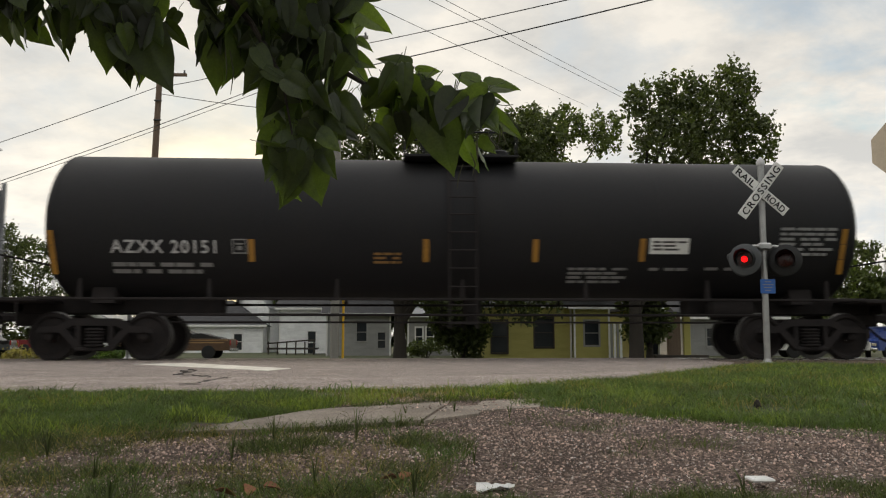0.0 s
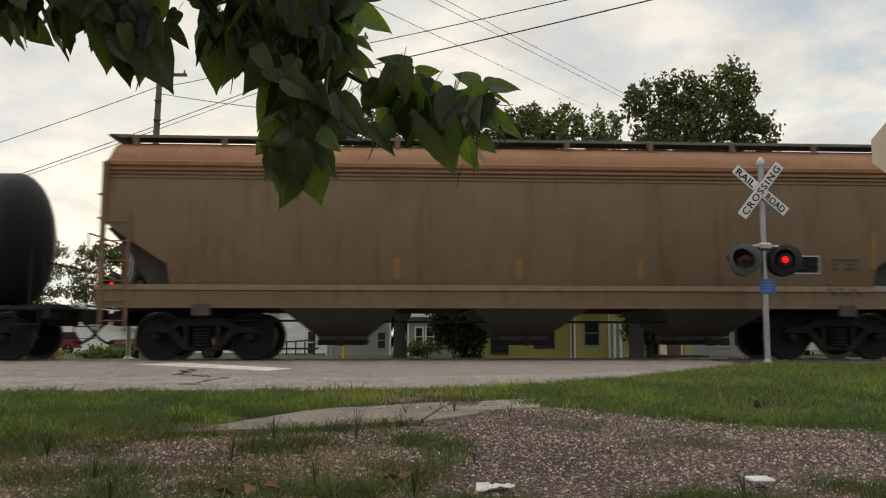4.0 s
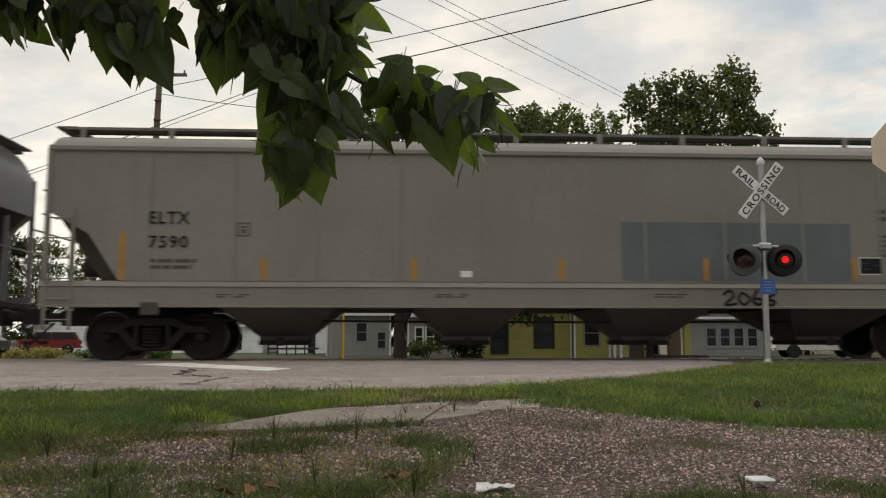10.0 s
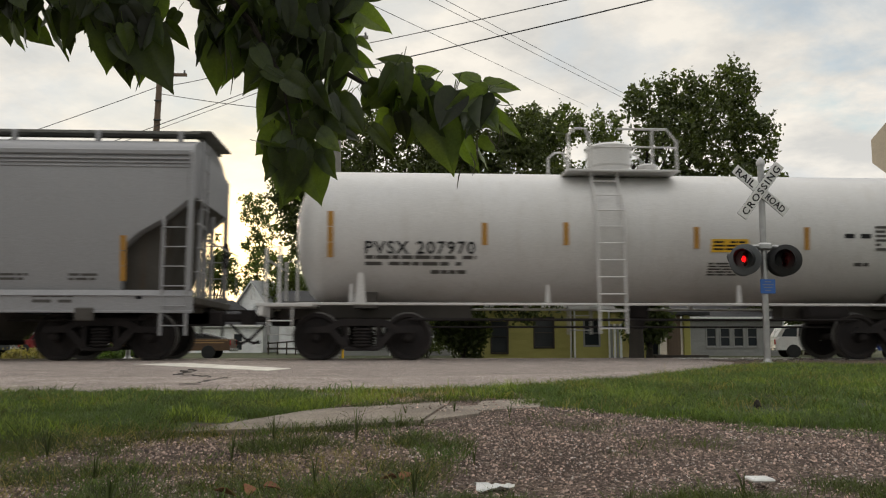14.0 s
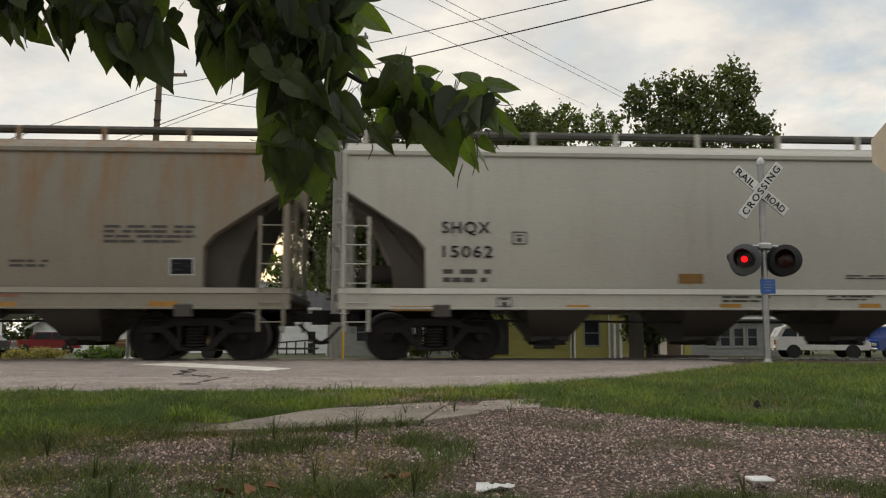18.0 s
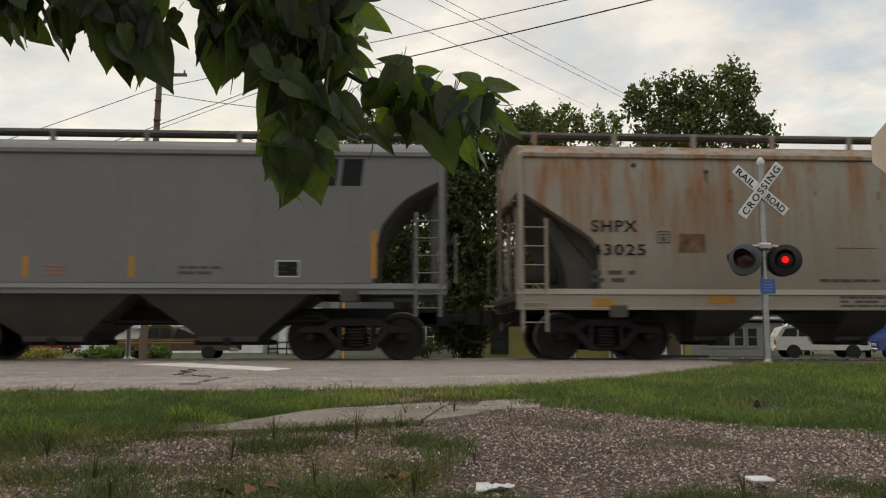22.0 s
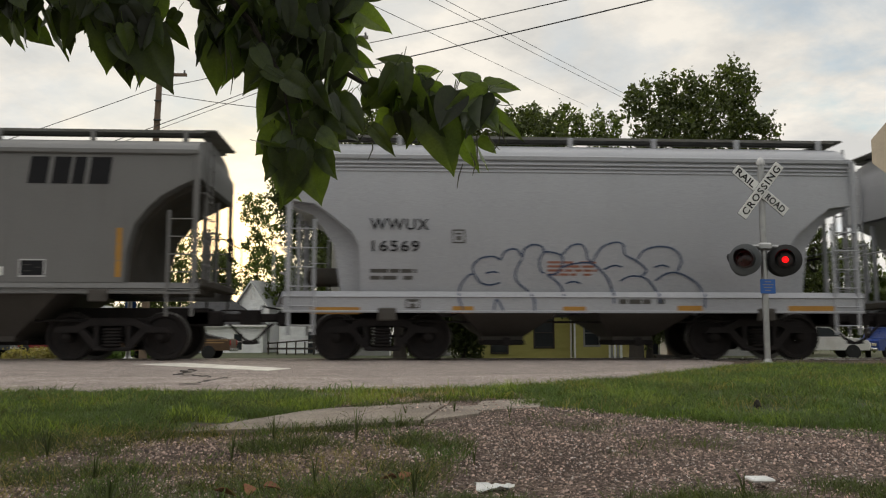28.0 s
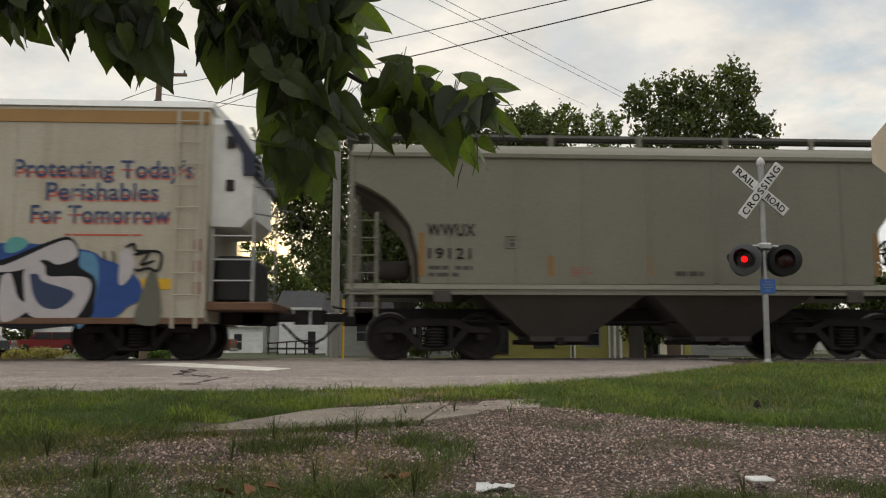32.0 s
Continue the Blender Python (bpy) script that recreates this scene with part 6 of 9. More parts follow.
spray(GRAFF_C[0], GRAFF_C[1], "spray_blue", 0.032, 0.5, 1.73, 0.7, 1.81, 0.87, 1.78)
spray(GRAFF_C[0], GRAFF_C[1], "spray_blue", 0.032, 1.48, 1.78, 1.65, 1.82, 1.78, 1.78)
spray(GRAFF_C[0], GRAFF_C[1], "spray_blue", 0.032, -1.63, 0.93, -1.57, 1.15, -1.44, 0.93)
spray(GRAFF_A[0], GRAFF_A[1], "ink", 0.05, 3.03, 1.24, 3.17, 1.33, 3.24, 1.22, 3.07, 1.06, 3.31, 1.08)
spray(GRAFF_A[0], GRAFF_A[1], "ink", 0.05, 3.41, 1.3, 3.34, 1.16, 3.46, 1.06, 3.55, 1.19, 3.41, 1.3)
spray(GRAFF_A[0], GRAFF_A[1], "ink", 0.05, 3.72, 1.35, 3.62, 1.14, 3.76, 1.06, 3.8, 1.16, 3.65, 1.18)
spray(GRAFF_A[0], GRAFF_A[1], "ink", 0.05, 3.88, 1.31, 4.01, 1.35, 4.05, 1.27, 3.9, 1.18, 4.05, 1.12, 3.98, 1.04, 3.86, 1.1)
spray(BROWN_CAR, BROWN_SIDE, "ink_soft", 0.04, 5.76, 1.37, 5.92, 1.26, 5.81, 1.47, 6.03, 1.37, 6.14, 1.26, 6.3, 1.35, 6.46, 1.22)
spray_field(REEFER, REEFER_SIDE, "spray_blue2", 0.003, 5.65, 2.16, 6.27, 2.16, 7.17, 2.06, 7.45, 1.99, 7.59, 1.88, 7.87, 1.78, 8.28, 1.46, 8.28, 1.14, 8.07, 1.0, 7.87, 0.82, 7.45, 0.69, 5.65, 0.69)
spray_field(REEFER, REEFER_SIDE, "spray_sky", 0.0052, 7.17, 2.02, 7.45, 1.94, 7.53, 1.53, 7.45, 0.93, 7.31, 0.69, 7.17, 0.69)
spray_field(REEFER, REEFER_SIDE, "spray_mint", 0.0074, 5.79, 2.09, 5.89, 2.25, 6.1, 2.27, 6.24, 2.16, 6.07, 2.02, 5.86, 1.98)
spray_field(REEFER, REEFER_SIDE, "ink", 0.0096, 5.65, 1.94, 5.79, 1.86, 6.76, 2.26, 7.03, 2.24, 7.16, 2.02, 7.18, 1.74, 7.45, 1.53, 7.48, 1.17, 7.24, 0.69, 5.65, 0.69)
spray_field(REEFER, REEFER_SIDE, "spray_white", 0.0118, 5.65, 1.8, 5.86, 1.77, 6.79, 2.2, 7.05, 2.17, 7.12, 1.92, 6.79, 1.77, 6.51, 1.86, 6.1, 1.66, 5.65, 1.64)
spray_field(REEFER, REEFER_SIDE, "spray_white", 0.014, 6.17, 1.52, 6.2, 1.7, 6.41, 1.84, 6.55, 1.74, 6.62, 1.56, 7.03, 1.56, 7.31, 1.53, 7.41, 1.38, 7.34, 1.1, 7.14, 0.78, 6.82, 0.71, 6.48, 0.78, 6.27, 0.92)
spray_field(REEFER, REEFER_SIDE, "spray_deep", 0.0162, 6.29, 1.59, 6.44, 1.59, 6.55, 1.45, 7.07, 1.28, 7.03, 1.1, 6.82, 0.96, 6.55, 0.99, 6.38, 1.2)
spray_field(REEFER, REEFER_SIDE, "spray_white", 0.0184, 5.79, 1.56, 5.96, 1.59, 6.1, 1.17, 6.34, 0.96, 5.86, 0.71, 5.76, 1.1)
spray_field(REEFER, REEFER_SIDE, "spray_olive", 0.0206, 8.46, 1.71, 8.6, 1.53, 8.67, 0.72, 8.21, 0.72, 8.28, 1.14)
spray_field(REEFER, REEFER_SIDE, "spray_white", 0.0228, 7.9, 1.99, 8.07, 2.07, 8.18, 1.78, 8.07, 1.49, 7.9, 1.42)
spray(REEFER, REEFER_SIDE, "ink", 0.05, 8.0, 2.1, 8.14, 2.16, 8.21, 2.03, 8.63, 2.0, 8.6, 1.67, 8.42, 1.71, 8.21, 1.67, 8.07, 1.81)
spray(REEFER, REEFER_SIDE, "ink", 0.05, 8.14, 1.96, 8.42, 2.0, 8.28, 1.78, 8.53, 1.85)
spray(REEFER, REEFER_SIDE, "ink", 0.05, 7.59, 2.03, 7.62, 1.85)
spray(REEFER, REEFER_SIDE, "ink", 0.05, 7.76, 2.03, 7.8, 1.81)


# ---- ground, street and track ----
def rise(x, y):
    """Height of the ground: level at the street, a low bank by the signal, falling away behind the track."""
    z = 0.0
    if y > 17.6:
        z -= 0.65 * min(1.0, (y - 17.6) / 11.0) ** 0.8
    if x > 0.5 and 3.0 < y < 15.0:
        e = 0.5 if y < 6.95 else 0.4 + 0.72 * (y - 6.95)       # edge of the street
        z += 0.005 * max(0.0, min(1.0, (x - e - 0.2) / 2.0)) * max(0.0, min(1.0, (y - 3.0) / 3.0)) * max(0.0, min(1.0, (15.0 - y) / 3.0))
    if y < 6.0:
        z -= 0.03 * min(1.0, (6.0 - y) / 3.0)
    if y < 7.0 and abs(x) < 8:
        z += 0.018 * noise.noise(Vector((x * 1.3, y * 1.3, 3.0)))
    return z


def grade(a, b, n, p=1.0):
    return [a + (b - a) * (i / n) ** p for i in range(n)]


# outlines of the grass verge on either side of the path
RIGHT = [(0.75, 6.95), (0.98, 5.95), (0.75, 5.2), (1.05, 4.75), (1.55, 4.45), (2.0, 3.95), (2.6, 3.4), (4.5, 2.9), (9.5, 3.0), (9.5, 12.7), (6.2, 12.8), (5.3, 12.5), (3.6, 10.0), (2.35, 8.35), (1.3, 7.5)]
LEFT = [(-5.0, 6.35), (-0.85, 6.3), (-0.40, 5.7), (-0.46, 5.05), (-0.76, 4.5), (-0.98, 4.1), (-1.35, 3.75), (-2.2, 3.5), (-5.0, 3.4)]


def inside(px, py, poly):
    hit = np.zeros(len(px), bool)
    j = len(poly) - 1
    for i in range(len(poly)):
        (x0, y0), (x1, y1) = poly[i], poly[j]
        with np.errstate(divide="ignore", invalid="ignore"):
            c = ((y0 > py) != (y1 > py)) & (px < (x1 - x0) * (py - y0) / (y1 - y0 + 1e-12) + x0)
        hit ^= c
        j = i
    return hit


def ground():
    xs = sorted(set([-3000, -1200, -500, -200, -90] + grade(-40, -8, 12) + grade(-8, 8, 64) + grade(8, 40, 12) + [40, 90, 200, 500, 1200, 3000]))
    ys = sorted(set([-3000, -600, -100, -20] + grade(-6, 9, 60) + grade(9, 20, 22) + grade(20, 60, 24) + [60, 100, 200, 500, 1200, 3000]))
    v = [(x, y, rise(x, y) - 0.012) for y in ys for x in xs]
    w = len(xs)
    f, k = [], []
    for j in range(len(ys) - 1):
        for i in range(w - 1):
            f.append((j * w + i, j * w + i + 1, (j + 1) * w + i + 1, (j + 1) * w + i))
            y = (ys[j] + ys[j + 1]) / 2
            xm = (xs[i] + xs[i + 1]) / 2
            turf = inside(np.array([xm]), np.array([y]), RIGHT)[0] or inside(np.array([xm]), np.array([y]), LEFT)[0]
            k.append(1 if y > 19 or y < -6 or abs(xs[i]) > 9 or turf else 0)
    b = Mesh()
    b.add(v, f)
    b.k = k
    ob = part("ground", b, [M["earth"], M["lawn"]])
    tagged(ob, "gravelly earth with patchy turf", "ground", kind="structure")


def slab(name, outline, z0, z1, material, label, category, kind="structure"):
    ob = part(name, Mesh().prism(outline, "z", z0, z1), material)
    return tagged(ob, label, category, kind=kind)


ground()
# street: asphalt over the crossing, a pale worn band on the side of the verge
slab("road", [(-60, 6.5), (-3.1, 6.62), (-1.9, 6.74), (-0.5, 6.68), (0.4, 6.95), (1.26, 7.45), (2.25, 8.25), (3.5, 9.9), (5.0, 12.2), (5.9, 14.2), (6.0, 16.2), (6.0, 17.75), (-60, 17.75)],
     -0.06, 0.0, M["asphalt"], "worn grey asphalt street over the level crossing", "road")
slab("road_shoulder", [(-60, 6.4), (-3.1, 6.5), (-0.5, 6.55), (0.5, 6.85), (1.35, 7.4), (2.3, 8.2), (3.55, 9.85), (3.2, 10.3), (1.5, 9.3), (-0.5, 8.9), (-4, 9.0), (-60, 9.2)],
     -0.05, 0.004, M["chipseal"], "pale gravelly edge of the street", "road")
slab("stop_line", [(-4.25, 13.6), (-3.55, 14.25), (-1.45, 11.45), (-1.65, 10.65)], -0.005, 0.006, M["roadpaint"], "worn white stop line painted on the asphalt", "road marking")


def concrete_path():
    p = thing("concrete_path", "broken weathered concrete slabs sunk in the ground", "path", kind="structure")
    quads = [[(-0.98, 3.82), (-0.35, 4.02), (-0.02, 5.30), (-0.50, 4.98)], [(-0.33, 4.03), (0.12, 4.25), (0.35, 5.50), (0.0, 5.31)],
             [(0.14, 4.26), (0.46, 4.66), (0.66, 5.62), (0.37, 5.51)], [(0.47, 4.80), (0.86, 5.02), (1.06, 5.80), (0.68, 5.63)]]
    for i, q in enumerate(quads):
        part("slab", Mesh().prism(q, "z", -0.08, -0.012 + 0.003 * (i % 2)), M["concrete"], p)


concrete_path()


def crack():
    b = Mesh()
    rnd = random.Random(5)
    for (x, y), (x2, y2) in (((-2.75, 11.2), (-2.45, 9.6)), ((-2.45, 9.6), (-1.75, 8.6)), ((-1.75, 8.6), (-1.85, 7.2))):
        n = 7
        for i in range(n):
            t = i / n
            cx, cy = x + (x2 - x) * t + rnd.uniform(-0.05, 0.05), y + (y2 - y) * t
            b.box((cx, cy, 0.001), (rnd.uniform(0.012, 0.035), (abs(y2 - y)) / n * 1.05, 0.012), 0, Matrix.Rotation(rnd.uniform(-0.7, 0.7), 3, "Z"))
    tagged(part("road_crack", b, M["tar"]), "dark crack in the pale street edge", "crack", kind="structure")


M["tar"] = mat("dark_crack_filler", (0.03, 0.026, 0.022), 0.9)
crack()


def track():
    t = thing("railway_track", "steel rails on wooden ties in grey ballast", "track", kind="structure")
    for s in (-1, 1):
        y = TRACK_Y + s * (GAUGE / 2 + 0.036)
        sec = [(-0.07, -0.16), (0.07, -0.16), (0.07, -0.145), (0.012, -0.125), (0.012, -0.045), (0.036, -0.03), (0.036, -0.006), (0.028, 0.0),
               (-0.028, 0.0), (-0.036, -0.006), (-0.036, -0.03), (-0.012, -0.045), (-0.012, -0.125), (-0.07, -0.145)]
        b = Mesh().prism([(y + a, z - 0.001) for a, z in sec], "x", -420, 420)
        for i, q in enumerate(b.f):
            if all(b.v[j][2] > -0.035 for j in q):
                b.k[i] = 1
        part("rail", b, [M["railweb"], M["railsteel"]], t)
    bed = Mesh().prism([(TRACK_Y - 2.6, -0.30), (TRACK_Y - 1.5, -0.13), (TRACK_Y + 1.5, -0.13), (TRACK_Y + 2.9, -0.5)], "x", -420, 420)
    part("ballast_bed", bed, M["ballast"], t)
    tie = Mesh().box((0, 0, -0.19), (0.22, 2.6, 0.10), 0.01).data("tie", M["tie"])
    for k in range(60):
        part("tie", tie, None, t, m=pose(6.3 + 0.52 * k, TRACK_Y, 0, 0, 0, 0.6 * math.sin(k * 7.1)))
    # loose ballast by the crossing edge
    rnd = random.Random(11)
    st = Mesh()
    for k in range(2600):
        x, y = rnd.uniform(5.9, 16), TRACK_Y + rnd.uniform(-2.7, 1.2)
        r = rnd.uniform(0.018, 0.045)
        z = -0.13 if abs(y - TRACK_Y) < 1.5 else -0.13 - 0.15 * (abs(y - TRACK_Y) - 1.5)
        pebble(st, x, y, z + r * 0.3, r, rnd)
    tagged(part("ballast", st, M["ballast"]), "crushed grey ballast stones beside the rails", "ballast", kind="stuff")


def pebble(b, x, y, z, r, rnd, flat=0.6):
    """A small broken stone of eight uneven corners."""
    a = rnd.uniform(0, 6.28)
    c, s = math.cos(a), math.sin(a)
    v = []
    for i in range(8):
        px, py, pz = (1 if i & 4 else -1), (1 if i & 2 else -1), (1 if i & 1 else -1)
        px, py, pz = px * rnd.uniform(0.4, 1.0) * r, py * rnd.uniform(0.35, 0.8) * r, pz * rnd.uniform(0.4, 0.9) * r * flat
        v.append((x + px * c - py * s, y + px * s + py * c, z + pz))
    b.add(v, [(0, 1, 3, 2), (4, 6, 7, 5), (0, 4, 5, 1), (2, 3, 7, 6), (0, 2, 6, 4), (1, 5, 7, 3)])


track()


# ---- crossing signals ----
LAMPS = []


def signal(m, label):
    sig = thing("crossing_signal", label, "crossing signal", "level crossing signals", m=m)
    part("base", Mesh().lathe([(0.12, -0.10), (0.12, -0.02), (0.08, 0.0), (0.06, 0.05)], "z", n=18), M["silver"], sig)
    part("mast", Mesh().lathe([(0.056, 0.0), (0.056, 3.5)], "z", n=20), M["silver"], sig)
    part("cap", Mesh().lathe([(0.075, 3.46), (0.075, 3.53), (0.05, 3.57), (0.0, 3.62)], "z", n=18, cap=False), M["silver"], sig)
    for i, (a, words) in enumerate(((-40.5, ((-0.54, "RAIL"), (0.14, "ROAD"))), (52.5, ((-0.53, "CROSSING"),)))):
        face = -0.095 - 0.016 * i
        turn = pose(-0.06, face, 2.99, 0, -a, 0)
        blade = part("crossbuck_blade", Mesh().box((0, 0, 0), (1.18, 0.012, 0.18), 0.003), M["white"], sig, "white crossbuck blade with black lettering", turn)
        part("blade_border", Mesh().box((0, 0.009, 0), (1.19, 0.004, 0.19), 0.001), M["signgrey"], blade)
        for s, w in words:
            text_part(w, s, -0.062, 0.125, M["ink"], blade, -0.0095, 0.40 if len(w) < 5 else 1.06, spacing=1.0 if len(w) < 5 else 1.25, name="lettering")
    part("arm", Mesh().tube([(-0.42, -0.02, 1.98), (-0.2, -0.06, 2.0), (0.2, -0.06, 2.0), (0.42, -0.02, 1.98)], 0.03, 8)
         .box((0, -0.05, 2.0), (0.24, 0.13, 0.13), 0.03), M["silver"], sig)
    for side in (0, 1):                       # 0: faces the street, 1: faces the other way
        for k, x in enumerate((-0.40, 0.32)):
            yaw = (-34, -28)[k] if side == 0 else 180 + (14, -14)[k]
            y = -0.14 if side == 0 else 0.14
            head = pose(x + (0.06 if side else 0), y, 1.76, 0, 0, yaw)
            # first plate of each pair is lighter: sky reflection put into its colour
            disc = part("background_disc", Mesh().lathe([(0.0, 0.0), (0.25, 0.0), (0.275, 0.012), (0.275, 0.022), (0.25, 0.03), (0.0, 0.03)], "y", n=36, cap=False),
                        M["signgrey"] if k == 0 else M["signblack"], sig, "round signal background plate", head)
            cup = Mesh().lathe([(0.155, -0.015), (0.155, 0.0), (0.15, 0.03), (0.15, 0.16), (0.10, 0.22), (0.0, 0.23)], "y", n=24, cap=False)
            part("lamp_housing", cup, M["signblack"], disc)
            hood = Mesh()
            ring = []
            for j in range(15):
                a = math.radians(-40 + 260 * j / 14)
                ring.append((0.175 * math.cos(a), 0.175 * math.sin(a)))
            deep = [-0.12 - 0.18 * max(0.0, math.sin(math.radians(-25 + 230 * j / 14))) for j in range(15)]
            out = [(p[0], 0.0, p[1]) for p in ring] + [(p[0] * 0.95, deep[j], p[1] * 0.95) for j, p in enumerate(ring)]
            inn = [(p[0] * 0.96, y2, p[2] * 0.96) for p, y2 in zip(out, [q[1] for q in out])]
            f = [(j, j + 1, 16 + j, 15 + j) for j in range(14)] + [(30 + j + 1, 30 + j, 45 + j, 46 + j) for j in range(14)]
            f += [(15 + j, 16 + j, 46 + j, 45 + j) for j in range(14)]
            hood.add(out + inn, f)
            part("visor", hood, M["signblack"], disc)
            # the bulb turns its lit face forwards and away, as the pair flashes in turn
            bulb = Mesh()
            prof = [(0.056 * math.cos(a), -0.045 * math.sin(a)) for a in (math.pi / 2 * j / 5 for j in range(6))]
            bulb.mat = 1
            bulb.lathe(prof, "y", n=20, cap=False)
            bulb.mat = 0
            bulb.lathe([(0.056, 0.0), (0.125, 0.004), (0.125, 0.014), (0.05, 0.03), (0.0, 0.034)], "y", n=20, cap=False)
            bo = part("bulb", bulb.data("bulb", [M["lens"], M["lamp_on"]]), None, disc, "red lamp that flashes in turn with its pair", pose(0, -0.055, 0))
            LAMPS.append((bo, pose(0, -0.055, 0), k))
    plate = part("notice_plate", Mesh().box((0.02, -0.075, 1.30), (0.27, 0.012, 0.25), 0.004), M["blue_sign"], sig, "small blue notice plate")
    b = Mesh()
    for i, w in enumerate((0.12, 0.19, 0.15, 0.10)):
        b.box((0.02, -0.083, 1.38 - 0.05 * i), (w, 0.003, 0.012))
    part("notice_text", b, M["ink_grey"], plate)
    return sig


signal(pose(6.42, 14.0, 0.02, 0, 0.4, 0), "galvanised crossing signal with white crossbuck and flashing red lamps")
signal(pose(-6.47, 20.3, -0.03, 0, 0, 172), "galvanised crossing signal seen across the tracks, lamps flashing")


def stop_sign():
    s = thing("stop_sign", "octagonal stop sign seen from its bare metal back", "road sign", m=pose(6.61, 10.20, 0.05, 0, 0, -53))
    o = [(0.412 * math.cos(math.radians(22.5 + 45 * k)), 2.87 + 0.412 * math.sin(math.radians(22.5 + 45 * k))) for k in range(8)]
    part("sign_plate", Mesh().prism(o, "y", -0.004, 0.004), M["sign_back"], s, "bare tan metal back of the plate")
    part("post", Mesh().box((0, 0.03, 1.7), (0.06, 0.035, 3.5), 0.006), M["silver"], s)
    for z in (2.75, 3.1):
        part("bolt", Mesh().lathe([(0.014, -0.018), (0.014, -0.004)], "y", (0, 0, z), 8), M["silver"], s)


stop_sign()


# ---- poles and wires ----
def pole(x, y, z0, z1, r, lean, material, label, arm=True):
    p = thing("utility_pole", label, "utility pole", "utility poles", m=pose(x, y, z0))
    h = z1 - z0
    part("pole", Mesh().tube([(0, 0, -0.1), (lean * 0.5, 0, h * 0.5), (lean, 0, h)], [r, r * 0.88, r * 0.72], 14), material, p)
    if arm:
        part("crossarm", Mesh().box((lean, -0.1, h - 0.5), (2.2, 0.10, 0.12), 0.01), material, p)
        for k in (-1.0, -0.45, 0.45, 1.0):
            part("insulator", Mesh().lathe([(0.02, 0), (0.05, 0.03), (0.03, 0.08), (0.05, 0.11), (0.0, 0.15)], "z", (lean + k, -0.1, h - 0.44), 10), M["signgrey"], p)
    for z in (h - 1.6, h - 2.4):
        part("bracket", Mesh().box((lean, -r, z), (0.30, 0.10, 0.05), 0.01), M["signgrey"], p)
    return p


pole(-9.95, 33.0, -0.5, 11.6, 0.155, 0.25, M["polewood"], "brown wooden utility pole beyond the track")
pole(-2.25, 30.0, -0.5, 12.2, 0.165, 0.0, M["polegrey"], "grey weathered utility pole beyond the track")
g = thing("guy_guard", "yellow plastic guard on a guy wire", "guy wire", m=pose(-1.95, 30.0, -0.45))
part("guard", Mesh().tube([(0, 0, 0), (0, 0, 2.3)], 0.045, 10), M["sign_yellow"], g)
part("guy_wire", Mesh().tube([(0, 0, 2.2), (-0.28, 0, 11.0)], 0.012, 6), M["wire"], g)


def wire(a, b, sag, r=0.014):
    a, b = Vector(a), Vector(b)
    pts = [a.lerp(b, k / 16) + Vector((0, 0, -sag * 4 * (k / 16) * (1 - k / 16))) for k in range(17)]
    ob = part("power_line", Mesh().tube(pts, r, 6), M["wire"])
    tagged(ob, "black overhead cable strung between poles", "cable", "overhead cables")


wire((-36, 33.5, 0.9 + 1.2), (-9.8, 33, 10.6), 0.5)
wire((-9.8, 33, 10.6), (-2.3, 30, 12.0), 0.35)
wire((-9.8, 33, 10.35), (-2.3, 30, 8.75), 0.10)
wire((-40, 38, 0.6), (-2.3, 30, 10.95), 0.7)
wire((-40, 37.5, 0.4), (-2.3, 30, 10.75), 0.7, 0.011)
wire((-2.3, 30, 11.25), (11.5, 10.0, 7.27), 0.12)
wire((-2.3, 30, 10.35), (13.5, 10.0, 7.64), 0.12, 0.018)
for d in (0.0, 0.55):
    wire((-8.75 + d, 9.8, 9.2), (20.8 + d, 57.0, 15.55), 0.03, 0.009)
wire((-5.0, 11.6, 7.45), (13.1, 54.8, 16.5), 0.03, 0.009)


# ---- trees ----
def leaves(blobs, n, size, seed, material, name="crown"):
    """A crown of many small leaves, gathered in clumps inside the given blobs (centre, radii)."""
    rg = np.random.default_rng(seed)
    vol = np.array([b[3] * b[4] * b[5] for b in blobs]) ** 0.7
    pick = rg.choice(len(blobs), size=n // 14 + 1, p=vol / vol.sum())
    bl = np.array(blobs)
    d = rg.normal(size=(len(pick), 3))
    d /= np.linalg.norm(d, axis=1)[:, None]
    rad = rg.uniform(0.2, 1.0, size=(len(pick), 1)) ** 0.5
    clump = bl[pick, :3] + d * rad * bl[pick, 3:]
    pos = np.repeat(clump, 14, axis=0) + rg.normal(size=(len(pick) * 14, 3)) * size * 1.15
    m = len(pos)
    u = rg.normal(size=(m, 3)); u /= np.linalg.norm(u, axis=1)[:, None]
    w = rg.normal(size=(m, 3)); w -= (w * u).sum(1)[:, None] * u; w /= np.linalg.norm(w, axis=1)[:, None]
    s = size * rg.uniform(0.6, 1.3, size=(m, 1))
    nrm = np.cross(u, w)
    v = np.stack([pos - u * s, pos + w * s * 0.55 + nrm * s * 0.15, pos + u * s, pos - w * s * 0.55 + nrm * s * 0.15], axis=1).reshape(-1, 3)
    me = bpy.data.meshes.new(name)
    me.vertices.add(4 * m)
    me.vertices.foreach_set("co", v.ravel())
    me.loops.add(4 * m)
    me.loops.foreach_set("vertex_index", np.arange(4 * m))
    me.polygons.add(m)
    me.polygons.foreach_set("loop_start", np.arange(0, 4 * m, 4))
    me.update(calc_edges=True)
    me.materials.append(material)
    return me


